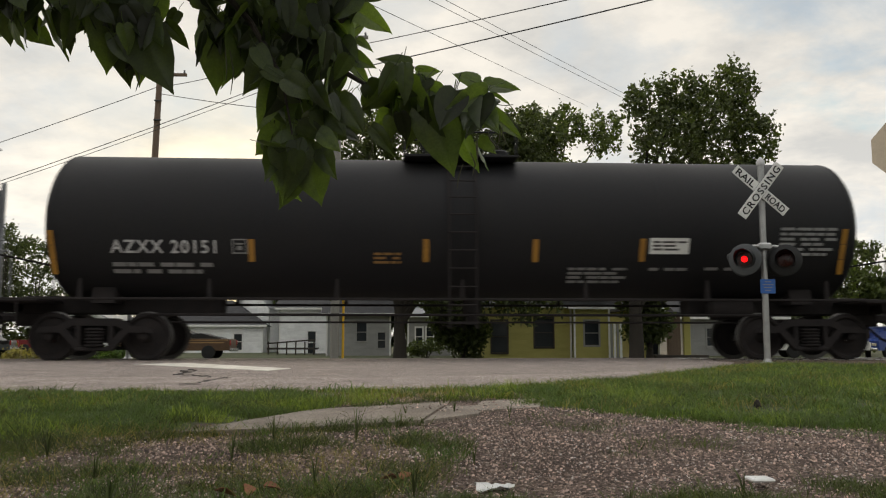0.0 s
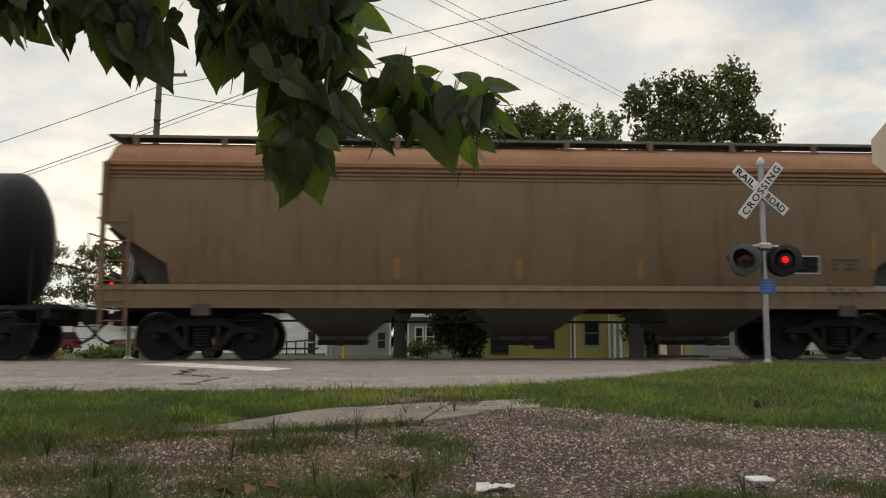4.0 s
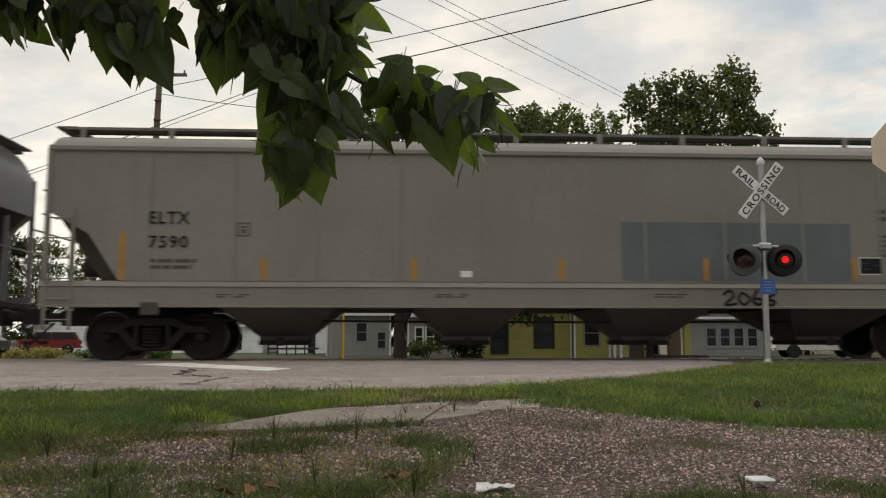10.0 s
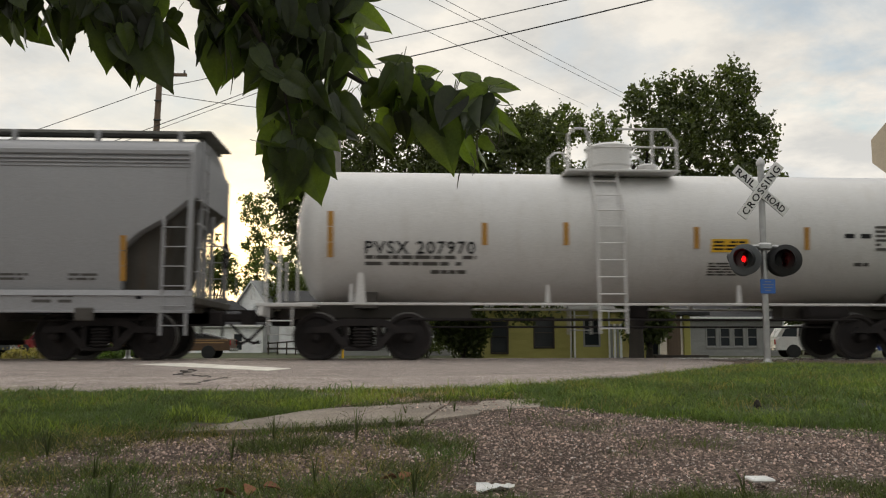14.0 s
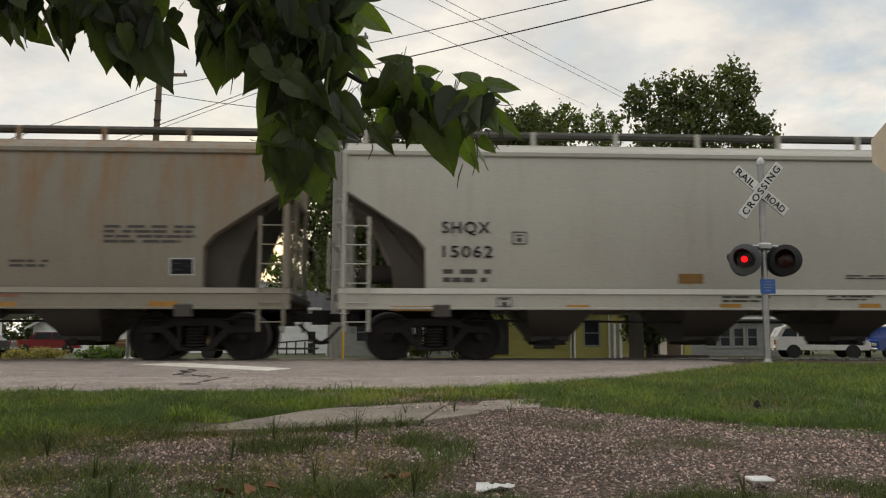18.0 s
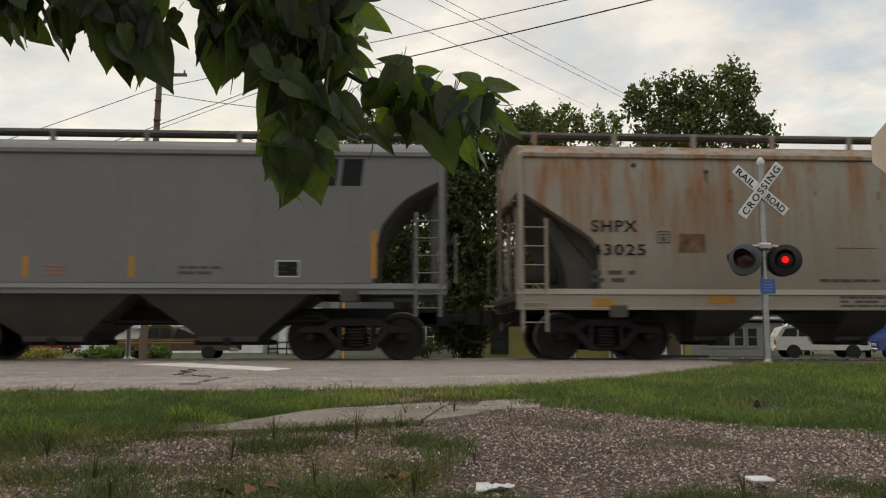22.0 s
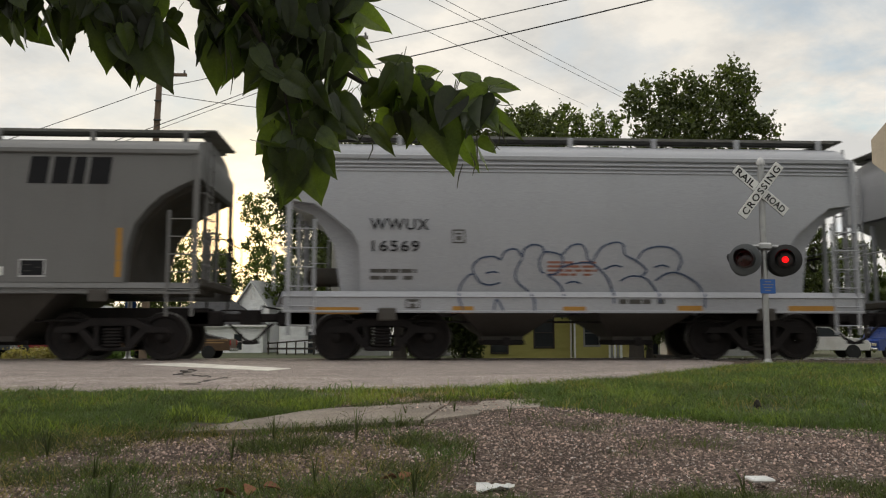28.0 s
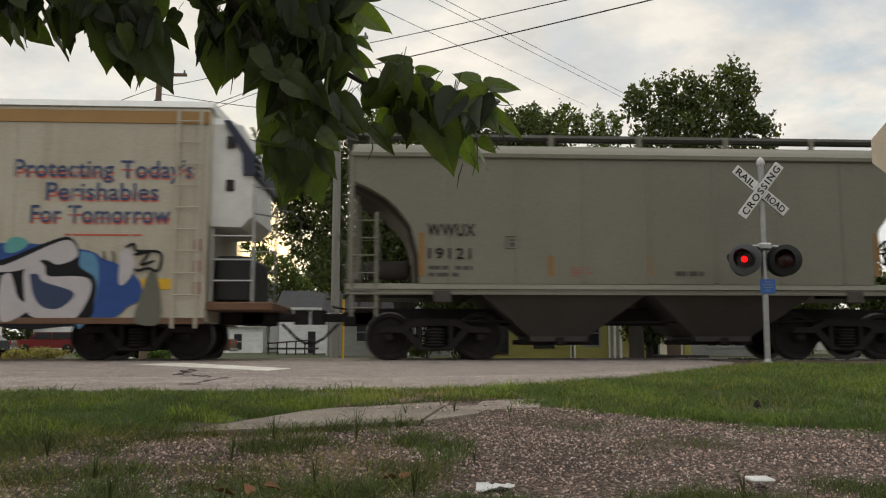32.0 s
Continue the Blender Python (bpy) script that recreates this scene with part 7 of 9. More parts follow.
def tree(x, y, z, height, blobs, n, size, seed, label, material="crown", trunk=0.25, limbs=6, fork=0.3):
    t = thing("tree", label, "tree", "trees beyond the track", m=pose(x, y, z))
    rnd = random.Random(seed)
    hb = height * fork
    part("trunk", Mesh().tube([(0, 0, -0.2), (0.03, 0, 0.15), (0.05, 0.02, hb * 0.6), (0.0, 0, hb), (0.1, 0, height * 0.62)],
                              [trunk * 1.5, trunk * 1.1, trunk * 0.95, trunk * 0.85, trunk * 0.25], 12), M["bark"], t)
    for k in range(min(limbs, len(blobs))):
        b = blobs[k]
        z0 = hb * rnd.uniform(0.7, 1.3)
        mid = (b[0] * 0.45 + rnd.uniform(-0.3, 0.3), b[1] * 0.45, z0 + (b[2] - z0) * 0.62)
        part("limb", Mesh().tube([(0, 0, z0), mid, (b[0], b[1], b[2])], [trunk * 0.55, trunk * 0.32, trunk * 0.08], 8), M["bark"], t)
    part("crown", leaves(blobs, n, size, seed, M[material]), None, t)
    return t


tree(11.15, 38.0, -0.6, 15.0, [(1.0, 0, 12.3, 1.25, 1.5, 1.35), (2.6, 0, 12.8, 1.3, 1.5, 1.2), (5.2, 0.5, 13.15, 1.2, 1.5, 1.6), (4.2, 0, 11.4, 2.3, 2.2, 1.7), (6.0, 0, 10.6, 1.2, 1.6, 1.5),
                              (1.7, -0.5, 10.0, 1.9, 2.2, 1.8), (4.6, 0, 8.2, 2.9, 2.4, 1.9), (0.4, 0, 7.0, 2.0, 2.2, 1.8), (2.5, -1, 5.2, 2.6, 2.0, 1.6), (5.8, 0, 5.4, 2.0, 2.0, 1.6)],
     24000, 0.125, 1, "tall broad-leaved tree with a rounded uneven crown", trunk=0.33, fork=0.18)
tree(0.1, 38.0, -0.6, 12.0, [(-2.2, 0, 10.2, 2.0, 2.0, 1.6), (0.5, 0, 10.8, 2.3, 2.0, 1.7), (3.4, 0, 10.4, 2.2, 2.0, 1.6), (6.2, 0, 10.6, 1.7, 2.0, 1.5), (5.6, 0, 8.3, 2.4, 2.4, 2.0),
                             (1.5, 0, 8.0, 3.0, 2.4, 2.0), (-2.0, 0, 7.6, 2.4, 2.2, 2.0), (4.5, -0.5, 5.4, 2.8, 2.2, 2.0), (0.5, 0, 5.0, 2.8, 2.2, 1.8), (-2.2, 0, 4.6, 2.2, 2.0, 1.7), (5.6, -1, 3.2, 1.9, 1.6, 1.5), (2.6, -0.5, 3.2, 2.0, 1.8, 1.2),
                             (-4.0, 3.0, 5.4, 1.6, 1.4, 1.2), (-4.1, 3.0, 7.4, 1.8, 1.5, 1.5), (-4.2, 3.0, 9.2, 1.7, 1.5, 1.4), (-5.7, 3.5, 8.6, 1.1, 1.1, 1.2), (-5.6, 3.5, 6.9, 1.0, 1.0, 1.0)],
     52000, 0.125, 2, "wide dark tree with low hanging foliage", trunk=0.30, fork=0.12)
tree(8.6, 46.0, -0.6, 13.0, [(-1.0, 0, 12.8, 1.3, 1.6, 1.6), (1.2, 0, 13.2, 1.1, 1.6, 1.3), (3.3, 0, 12.9, 1.2, 1.6, 1.4), (0.4, 0, 9.8, 2.6, 2.0, 1.8), (2.6, 0, 8.2, 2.2, 2.0, 2.0), (0.6, 0, 6.6, 2.4, 2.0, 1.8), (2.2, 0, 4.6, 2.0, 2.0, 1.4)],
     16000, 0.125, 3, "lighter green tree with spiky top shoots", material="crown_far", trunk=0.22)
for x, y, h, r, sd in ((-10.2, 70, 9.0, 2.4, 5), (-16.8, 76, 9.6, 2.9, 6), (-22.5, 82, 10.0, 3.0, 7), (-37.5, 79, 9.6, 3.4, 8), (35.2, 72, 14.0, 2.2, 9), (27.0, 46, 6.6, 2.4, 10), (40, 62, 9, 3, 12), (-45, 75, 11, 4, 13), (-7.6, 75, 8, 1.8, 14), (30, 60, 6.5, 2.5, 15)):
    rnd = random.Random(sd)
    bl = [(rnd.uniform(-r, r) * 0.7, rnd.uniform(-r, r) * 0.5, h * rnd.uniform(0.45, 0.88), r * rnd.uniform(0.35, 0.6), r * 0.5, r * rnd.uniform(0.3, 0.5)) for _ in range(7)]
    tree(x, y, -0.7, h, bl, 2600, 0.17, sd, "small far tree with thin foliage against the sky", material="crown_far", trunk=0.14, limbs=5)


for x, y, h, sd in ((-6.5, 76, 9.5, 51), (-2.0, 58, 10, 52), (3.0, 60, 10.5, 53), (8.0, 58, 9.5, 54), (13.0, 60, 10.0, 55), (18.0, 62, 9.0, 56), (23.5, 60, 8.0, 57)):
    rnd = random.Random(sd)
    bl = [(rnd.uniform(-2.2, 2.2), rnd.uniform(-1, 1), h * (0.18 + 0.11 * k), 2.2, 1.4, h * 0.13) for k in range(7)]
    tree(x, y, -0.7, h, bl, 6500, 0.19, sd, "dense dark tree in the row behind the houses", trunk=0.2, limbs=4)


def bush(x, y, z, r, h, n, seed, label, material="crown", size=0.10, kind_name="bush"):
    t = thing(kind_name, label, "bush", "bushes by the houses", m=pose(x, y, z))
    rnd = random.Random(seed)
    for k in range(4):
        a = 1.6 * k
        part("stem", Mesh().tube([(0.05 * math.cos(a), 0.05 * math.sin(a), -0.05), (r * 0.3 * math.cos(a), r * 0.3 * math.sin(a), h * 0.6)], [0.03, 0.012], 6), M["bark"], t)
    bl = [(rnd.uniform(-r, r) * 0.6, rnd.uniform(-r, r) * 0.4, h * rnd.uniform(0.3, 0.7), r * 0.5, r * 0.5, h * 0.32) for _ in range(6)]
    part("foliage", leaves(bl, n, size, seed, M[material], "foliage"), None, t)


def dense(x, y, w, z0, z1, n, seed, label, material="crown", size=0.14):
    k = max(3, int((z1 - z0) / 1.3))
    rnd = random.Random(seed)
    bl = [(rnd.uniform(-0.3, 0.3) * w, 0, z0 + 0.65 + (z1 - z0 - 0.65) * i / (k - 1), w * rnd.uniform(0.55, 0.8), w * 0.6, 0.95) for i in range(k)]
    tree(x, y, -0.65, z1 + 1, bl, n, size, seed, label, material=material, trunk=0.16, limbs=3)


dense(3.3, 41.0, 2.0, 1.0, 9.2, 26000, 71, "dense dark tree beside the yellow house")
dense(12.4, 40.0, 1.7, 1.2, 8.4, 13000, 75, "dense dark tree in front of the yellow porch")
dense(-20.3, 78.0, 4.9, 2.8, 10.6, 5200, 73, "round tree lit from behind by the low sun", "crown_far", 0.15)
dense(-13.6, 80.0, 2.2, 4.0, 14.4, 5000, 74, "slender tree with thin sunlit foliage", "crown_far", 0.14)
dense(-33.3, 78.0, 4.4, 3.0, 9.4, 6500, 76, "dark round tree against the bright sky", "crown", 0.15)
dense(-28.0, 79.0, 4.1, 3.0, 9.0, 6500, 77, "dark round tree against the bright sky", "crown", 0.15)
dense(-23.4, 79.0, 3.9, 3.0, 9.8, 6500, 78, "dark round tree against the bright sky", "crown", 0.15)
dense(-37.2, 78.0, 3.3, 3.2, 11.2, 5200, 79, "tall tree with thin foliage at the rim", "crown", 0.15)
dense(23.6, 54.0, 2.4, 0.4, 9.6, 9000, 81, "dark tree behind the parked cars")
dense(28.0, 55.0, 2.6, 0.3, 8.2, 8000, 82, "dark tree behind the parked cars")
dense(32.6, 57.0, 2.8, 0.3, 7.4, 7000, 83, "dark tree behind the parked cars")
bush(-36.0, 74.0, -0.65, 2.8, 3.4, 3000, 37, "dark hedge below the far trees", size=0.16)
bush(-31.6, 76.0, -0.65, 2.8, 3.2, 3000, 38, "dark hedge below the far trees", size=0.16)
bush(3.4, 41.0, -0.65, 0.9, 2.6, 2600, 31, "dark shrub beside the yellow house")
bush(1.7, 47.0, -0.65, 1.2, 0.9, 1200, 32, "low clipped shrub in front of a porch")
bush(-14.6, 42.0, -0.65, 1.3, 0.75, 1600, 34, "tall weeds by the parked pickup", "grass", 0.09)
bush(-11.8, 41.0, -0.65, 0.9, 0.7, 1200, 35, "tall weeds by the parked pickup", "grass", 0.09)
bush(-18.6, 43.0, -0.65, 1.8, 0.55, 1500, 36, "reddish weeds by the parked car", "grass_dry", 0.09)


# ---- houses ----
def lap_wall(wall, material, x0, x1, z0, z1, y, step=0.2, holes=()):
    """Lap siding on a wall that faces the street: one sloping board above another, cut round the openings."""
    n = max(1, int((z1 - z0) / step))
    for k in range(n):
        a, c = z0 + (z1 - z0) * k / n, z0 + (z1 - z0) * (k + 1) / n
        spans = [(x0, x1)]
        for hx0, hx1, hz0, hz1 in holes:
            if hz0 < (a + c) / 2 < hz1:
                spans = [q for s in spans for q in ((s[0], min(s[1], hx0)), (max(s[0], hx1), s[1])) if q[1] > q[0] + 0.01]
        for s0, s1 in spans:
            part("siding_board", Mesh().prism([(y, a), (y - 0.03, a), (y - 0.008, c), (y, c)], "x", s0, s1), material, wall)


def house(x0, x1, y, depth, z0, eave, siding, roof, label, windows=(), doors=(), gable="x", rise_r=1.6, over=0.35, hip=False, frame="trim", turn=0.0):
    """A small wooden house. windows: (x, width, sill, head); doors: (x, width, head)."""
    w, xm = x1 - x0, (x0 + x1) / 2
    h = thing("house", label, "house", "houses beyond the track", m=pose(xm, y, z0, 0, 0, turn))
    hw, e = w / 2, eave - z0
    holes = [(c - xm - s / 2, c - xm + s / 2, a - z0, b2 - z0) for c, s, a, b2 in windows] + [(c - xm - s / 2, c - xm + s / 2, 0, b2 - z0) for c, s, b2 in doors]
    body = Mesh().box((0, depth / 2 + 0.05, e / 2), (w, depth - 0.1, e))
    wall = part("wall", body, M[siding], h)
    lap_wall(wall, M[siding], -hw, hw, 0, e, 0, 0.2, holes)
    if gable == "y":          # gable end faces the street
        g = part("gable", Mesh().prism([(-hw, e), (hw, e), (0, e + rise_r)], "y", 0.003, 0.12), M[siding], h)
        n = 8
        for k in range(n):
            a, c = rise_r * k / n, rise_r * (k + 1) / n
            ww = hw * (1 - (a + c) / 2 / rise_r)
            part("siding_board", Mesh().prism([(0.0, e + a), (-0.03, e + a), (-0.008, e + c), (0, e + c)], "x", -ww, ww), M[siding], g)
        for s in (-1, 1):
            part("roof_slope", Mesh().prism([(s * (hw + over), e - over * rise_r / hw), (0, e + rise_r), (0, e + rise_r + 0.10), (s * (hw + over), e - over * rise_r / hw + 0.10)], "y", -over, depth + over), M[roof], h)
            part("rake_trim", Mesh().prism([(s * (hw + over), e - over * rise_r / hw - 0.10), (0, e + rise_r - 0.10), (0, e + rise_r), (s * (hw + over), e - over * rise_r / hw)], "y", -over - 0.02, -over + 0.02), M["trim"], h)
    else:
        ins = depth / 2 if hip else 0.0
        r = Mesh()
        o = over
        v = [(-hw - o, -o, e), (hw + o, -o, e), (hw + o, depth + o, e), (-hw - o, depth + o, e), (-hw - o + ins, depth / 2, e + rise_r), (hw + o - ins, depth / 2, e + rise_r)]
        r.add(v, [(0, 1, 5, 4), (2, 3, 4, 5), (0, 4, 3), (1, 2, 5), (3, 2, 1, 0)])
        part("roof", r, M[roof], h)
        part("fascia", Mesh().box((0, -o - 0.012, e + 0.02), (w + 2 * o, 0.02, 0.16), 0.004), M["trim"], h)
    for s in (-1, 1):
        part("corner_board", Mesh().box((s * (hw - 0.04), -0.03, e / 2), (0.10, 0.05, e), 0.005), M["trim"], h)
    for c, s, a, b2 in windows:
        wn = part("window", Mesh().box((c - xm, 0.03, (a + b2) / 2 - z0), (s - 0.10, 0.02, b2 - a - 0.10)), M["glass"], h, "dark glazed sash window")
        f = Mesh()
        for q in (-1, 1):
            f.box((c - xm + q * (s / 2 - 0.02), -0.02, (a + b2) / 2 - z0), (0.09, 0.08, b2 - a + 0.1), 0.006)
            f.box((c - xm, -0.02, (a + b2) / 2 - z0 + q * (b2 - a) / 2), (s - 0.13, 0.08, 0.09), 0.006)
        f.box((c - xm, 0.0, (a + b2) / 2 - z0), (s - 0.13, 0.05, 0.05), 0.004)
        part("window_frame", f, M[frame], wn)
    for c, s, b2 in doors:
        d = part("door", Mesh().box((c - xm, 0.0, (b2 - z0) / 2), (s - 0.08, 0.05, b2 - z0 - 0.04), 0.008), M["glass"], h, "dark screen door")
        part("door_rail", Mesh().box((c - xm, -0.03, (b2 - z0) * 0.5), (s - 0.1, 0.02, 0.09), 0.004), M["trim"], d)
    return h


ZG = -0.65
# yellow house with a porch, close behind the trees
house(4.3, 9.62, 45.0, 7.0, ZG, 2.2, "siding_yellow", "roof", "pale yellow clapboard house with dark windows", windows=[(5.62, 0.95, -0.35, 1.45), (8.08, 1.12, -0.05, 1.6)], rise_r=1.9, frame="darkwood")
house(9.66, 11.66, 44.6, 5.0, ZG, 2.1, "siding_yellow", "roof", "yellow clapboard side room of the house", windows=[(10.65, 0.9, 0.05, 1.45)], rise_r=1.2, frame="siding_grey")
f = thing("board_fence", "grey and white upright fence boards", "fence", m=pose(11.9, 44.2, ZG))
for k in range(4):
    part("board", Mesh().box((-0.25 + 0.17 * k, 0, 0.95), (0.13, 0.03, 1.9), 0.006), M["siding_white"] if k % 2 else M["siding_grey"], f)
house(13.6, 15.2, 47.0, 5.0, ZG, 2.1, "siding_yellow", "roof", "yellow porch wall with a glazed door", doors=[(14.75, 0.75, 1.45)], rise_r=1.0)
pc = thing("porch", "porch with brown and yellow posts", "porch", m=pose(15.9, 45.6, ZG))
part("post", Mesh().box((-0.35, 0, 1.2), (0.75, 0.2, 2.4), 0.02), M["polewood"], pc)
part("post", Mesh().box((0.40, 0, 1.2), (0.40, 0.2, 2.4), 0.02), M["siding_yellow"], pc)
part("porch_roof", Mesh().box((0, 0.6, 2.5), (3.2, 2.2, 0.2), 0.02), M["roof"], pc)
part("porch_floor", Mesh().box((0, 0.6, 0.09), (3.0, 2.0, 0.18), 0.01), M["darkwood"], pc)
house(18.4, 25.0, 52.0, 6.0, ZG, 1.75, "siding_grey", "roof", "low grey building with a row of windows", windows=[(20.2, 0.7, -0.1, 1.2), (21.1, 0.7, -0.1, 1.2), (22.0, 0.7, -0.1, 1.2), (22.9, 0.7, -0.1, 1.2)], rise_r=1.4, frame="siding_grey")
# shaded houses in the middle
house(-4.6, -0.4, 54.0, 6.0, ZG, 2.0, "siding_grey", "roof", "grey clapboard house in the shade of trees", windows=[(-2.3, 0.75, 0.25, 1.5), (-1.0, 0.6, -0.2, 0.9)], rise_r=1.6, frame="siding_grey")
house(0.7, 3.6, 54.0, 6.0, ZG, 1.9, "siding_grey", "roof_light", "small house with a bright glazed porch", windows=[(1.45, 0.55, -0.05, 1.2), (2.15, 0.55, -0.05, 1.2), (2.85, 0.55, -0.05, 1.2)], rise_r=1.2)
# white houses
house(-13.9, -10.1, 69.0, 7.0, ZG, 3.16, "siding_white", "roof_light", "tall white house with a pale metal roof and small gable window", windows=[(-12.0, 0.42, 3.75, 4.6)], rise_r=2.05, gable="y", over=0.3, turn=-35)
house(-19.6, -10.6, 66.0, 7.0, ZG, 1.45, "siding_white", "roof", "white bungalow with a dark hipped roof", windows=[(-12.55, 0.75, -0.65 + 0.18, 0.92)], rise_r=2.2, hip=True)
house(-8.9, -4.9, 63.0, 7.0, ZG, 2.7, "siding_white", "roof", "white two-level house with a screen door", doors=[(-6.45, 0.62, 1.0)], rise_r=1.6)
house(-29.2, -22.3, 68.0, 7.0, ZG, 1.55, "siding_white", "roof_light", "white garage with a low gable", rise_r=1.75, gable="y", over=0.5)
gd = thing("garage_door", "white sectional garage door", "garage door", m=pose(-26.6, 67.94, ZG))
for k in range(4):
    part("panel", Mesh().box((0, -0.02, 0.22 + 0.42 * k), (2.2, 0.05, 0.40), 0.012), M["trim"], gd)
cp = thing("carport", "open carport with a sloping pale roof", "carport", m=pose(-31.2, 62.0, ZG))
part("roof", Mesh().prism([(-3.5, 1.55), (3.0, 3.0), (3.0, 3.15), (-3.5, 1.7)], "y", -1, 4), M["roof_light"], cp)
for x in (-2.2, 2.6):
    part("post", Mesh().box((x, -0.8, 0.9 if x < 0 else 1.4), (0.12, 0.12, 1.8 if x < 0 else 2.8), 0.01), M["trim"], cp)
dk = thing("deck", "dark wooden deck with a rail", "deck", m=pose(-7.2, 58.0, ZG))
part("floor", Mesh().box((0, 0, 0.42), (3.4, 1.6, 0.12), 0.01), M["darkwood"], dk)
part("rail", Mesh().prism([(-1.7, 0.72), (1.6, 0.98), (1.6, 1.08), (-1.7, 0.82)], "y", -0.84, -0.76), M["darkwood"], dk)
for k in range(6):
    part("post", Mesh().box((-1.6 + 0.62 * k, -0.8, 0.45), (0.09, 0.09, 0.9), 0.01), M["darkwood"], dk)


# ---- parked vehicles ----
M["tyre"] = plain("tyre_rubber", (0.02, 0.02, 0.02), 0.8)
M["rim"] = plain("wheel_rim", (0.35, 0.35, 0.34), 0.4, metal=0.6)
M["chrome"] = plain("chrome", (0.6, 0.6, 0.6), 0.2, metal=1.0)
M["red_lamp"] = plain("red_tail_lamp", (0.35, 0.02, 0.02), 0.25)
M["pick_brown"] = mat("faded_brown_car_paint", (0.085, 0.046, 0.024), 0.5, col2=(0.14, 0.08, 0.038), scale=3)
M["pick_tan"] = mat("tan_stripe_paint", (0.42, 0.26, 0.10), 0.5)
M["car_red"] = mat("red_car_paint", (0.20, 0.02, 0.022), 0.3, scale=2)
M["car_beige"] = mat("dusty_silver_paint", (0.66, 0.65, 0.63), 0.3, col2=(0.52, 0.49, 0.45), scale=2.0, soft=0.16, amount=0.6)
M["car_blue"] = mat("blue_car_paint", (0.02, 0.05, 0.22), 0.3, scale=2)
M["car_grey"] = mat("dark_car_paint", (0.05, 0.055, 0.06), 0.3, scale=2)


def vehicle(name, m, lower, glass, cabin, wheels, width, paint, label, category, stripe=None):
    """lower, cabin, glass: side outlines; wheels: places along the car."""
    v = thing(name, label, category, "parked vehicles", m=m)
    hw = width / 2
    b = Mesh()
    cx = sum(p[0] for p in lower) / len(lower)
    def ring(poly, y, k):
        return [(cx + (x - cx) * k, y, 0.55 + (z - 0.55) * k) for x, z in poly]
    b.rings([ring(lower, -hw, 0.97), ring(lower, -hw + 0.06, 1.0), ring(lower, hw - 0.06, 1.0), ring(lower, hw, 0.97)])
    body = part("body", b, M[paint], v)
    part("cabin", Mesh().rings([[(x, -hw + 0.16, z) for x, z in cabin], [(x, -hw + 0.10, z * 0.985 + 0.01) for x, z in cabin], [(x, hw - 0.10, z * 0.985 + 0.01) for x, z in cabin], [(x, hw - 0.16, z) for x, z in cabin]]), M[paint], v)
    for poly in glass:
        for s in (-1, 1):
            part("window", Mesh().prism(poly, "y", s * (hw - 0.115), s * (hw - 0.092)), M["glass"], v)
    for x in wheels:
        for s in (-1, 1):
            w = part("wheel", Mesh().lathe([(0.22, -0.10), (0.33, -0.10), (0.36, -0.07), (0.36, 0.07), (0.33, 0.10), (0.22, 0.10)], "y", (x, s * (hw - 0.07), 0.36), 20), M["tyre"], v)
            part("rim", Mesh().lathe([(0.0, -0.085), (0.12, -0.10), (0.215, -0.09), (0.215, 0.09), (0.12, 0.10), (0.0, 0.085)], "y", (x, s * (hw - 0.07), 0.36), 16, cap=False), M["rim"], w)
    xs = [p[0] for p in lower]
    for x, mt, nm in ((min(xs) - 0.03, "chrome", "bumper"), (max(xs) + 0.03, "chrome", "bumper")):
        part(nm, Mesh().box((x, 0, 0.48), (0.12, width - 0.05, 0.16), 0.03), M[mt], v)
    for s in (-1, 1):
        part("headlight", Mesh().box((min(xs) + 0.0, s * (hw - 0.22), 0.75), (0.08, 0.28, 0.16), 0.02), M["chrome"], v)
        part("tail_light", Mesh().box((max(xs) - 0.0, s * (hw - 0.12), 0.85), (0.07, 0.16, 0.28), 0.02), M["red_lamp"], v)
    if stripe:
        part("stripe", Mesh().box((cx, -hw - 0.0, 0.86), (max(xs) - min(xs) - 0.2, 0.02, 0.05), 0.004), M[stripe], v)
    return v


OLD_PICKUP = vehicle("pickup_truck", pose(-11.45, 45.0, -0.63), [(-3.55, 0.42), (-3.60, 0.92), (-3.45, 1.03), (-2.1, 1.08), (2.6, 1.06), (2.66, 0.95), (2.66, 0.45)],
        [[(-1.85, 1.12), (-1.50, 1.60), (-1.08, 1.64), (-1.08, 1.12)], [(-0.98, 1.12), (-0.98, 1.64), (-0.50, 1.60), (-0.42, 1.12)]],
        [(-2.15, 1.06), (-1.66, 1.70), (-1.40, 1.78), (-0.55, 1.78), (-0.38, 1.70), (-0.28, 1.06)], (-2.6, 1.55), 1.95, "pick_brown",
        "faded brown and tan old pickup truck with a loaded bed", "pickup truck", "pick_tan")
part("bed_load", Mesh().prism([(-0.2, 1.0), (-0.15, 1.62), (0.25, 1.50), (0.7, 1.30), (1.1, 1.36), (1.6, 1.22), (2.1, 1.12), (2.3, 1.0)], "y", -0.8, 0.8), M["tyre"], OLD_PICKUP, "dark tarpaulin heap in the bed")
part("stripe", Mesh().box((-0.45, -0.985, 0.99), (6.0, 0.02, 0.03), 0.004), M["pick_tan"], OLD_PICKUP)
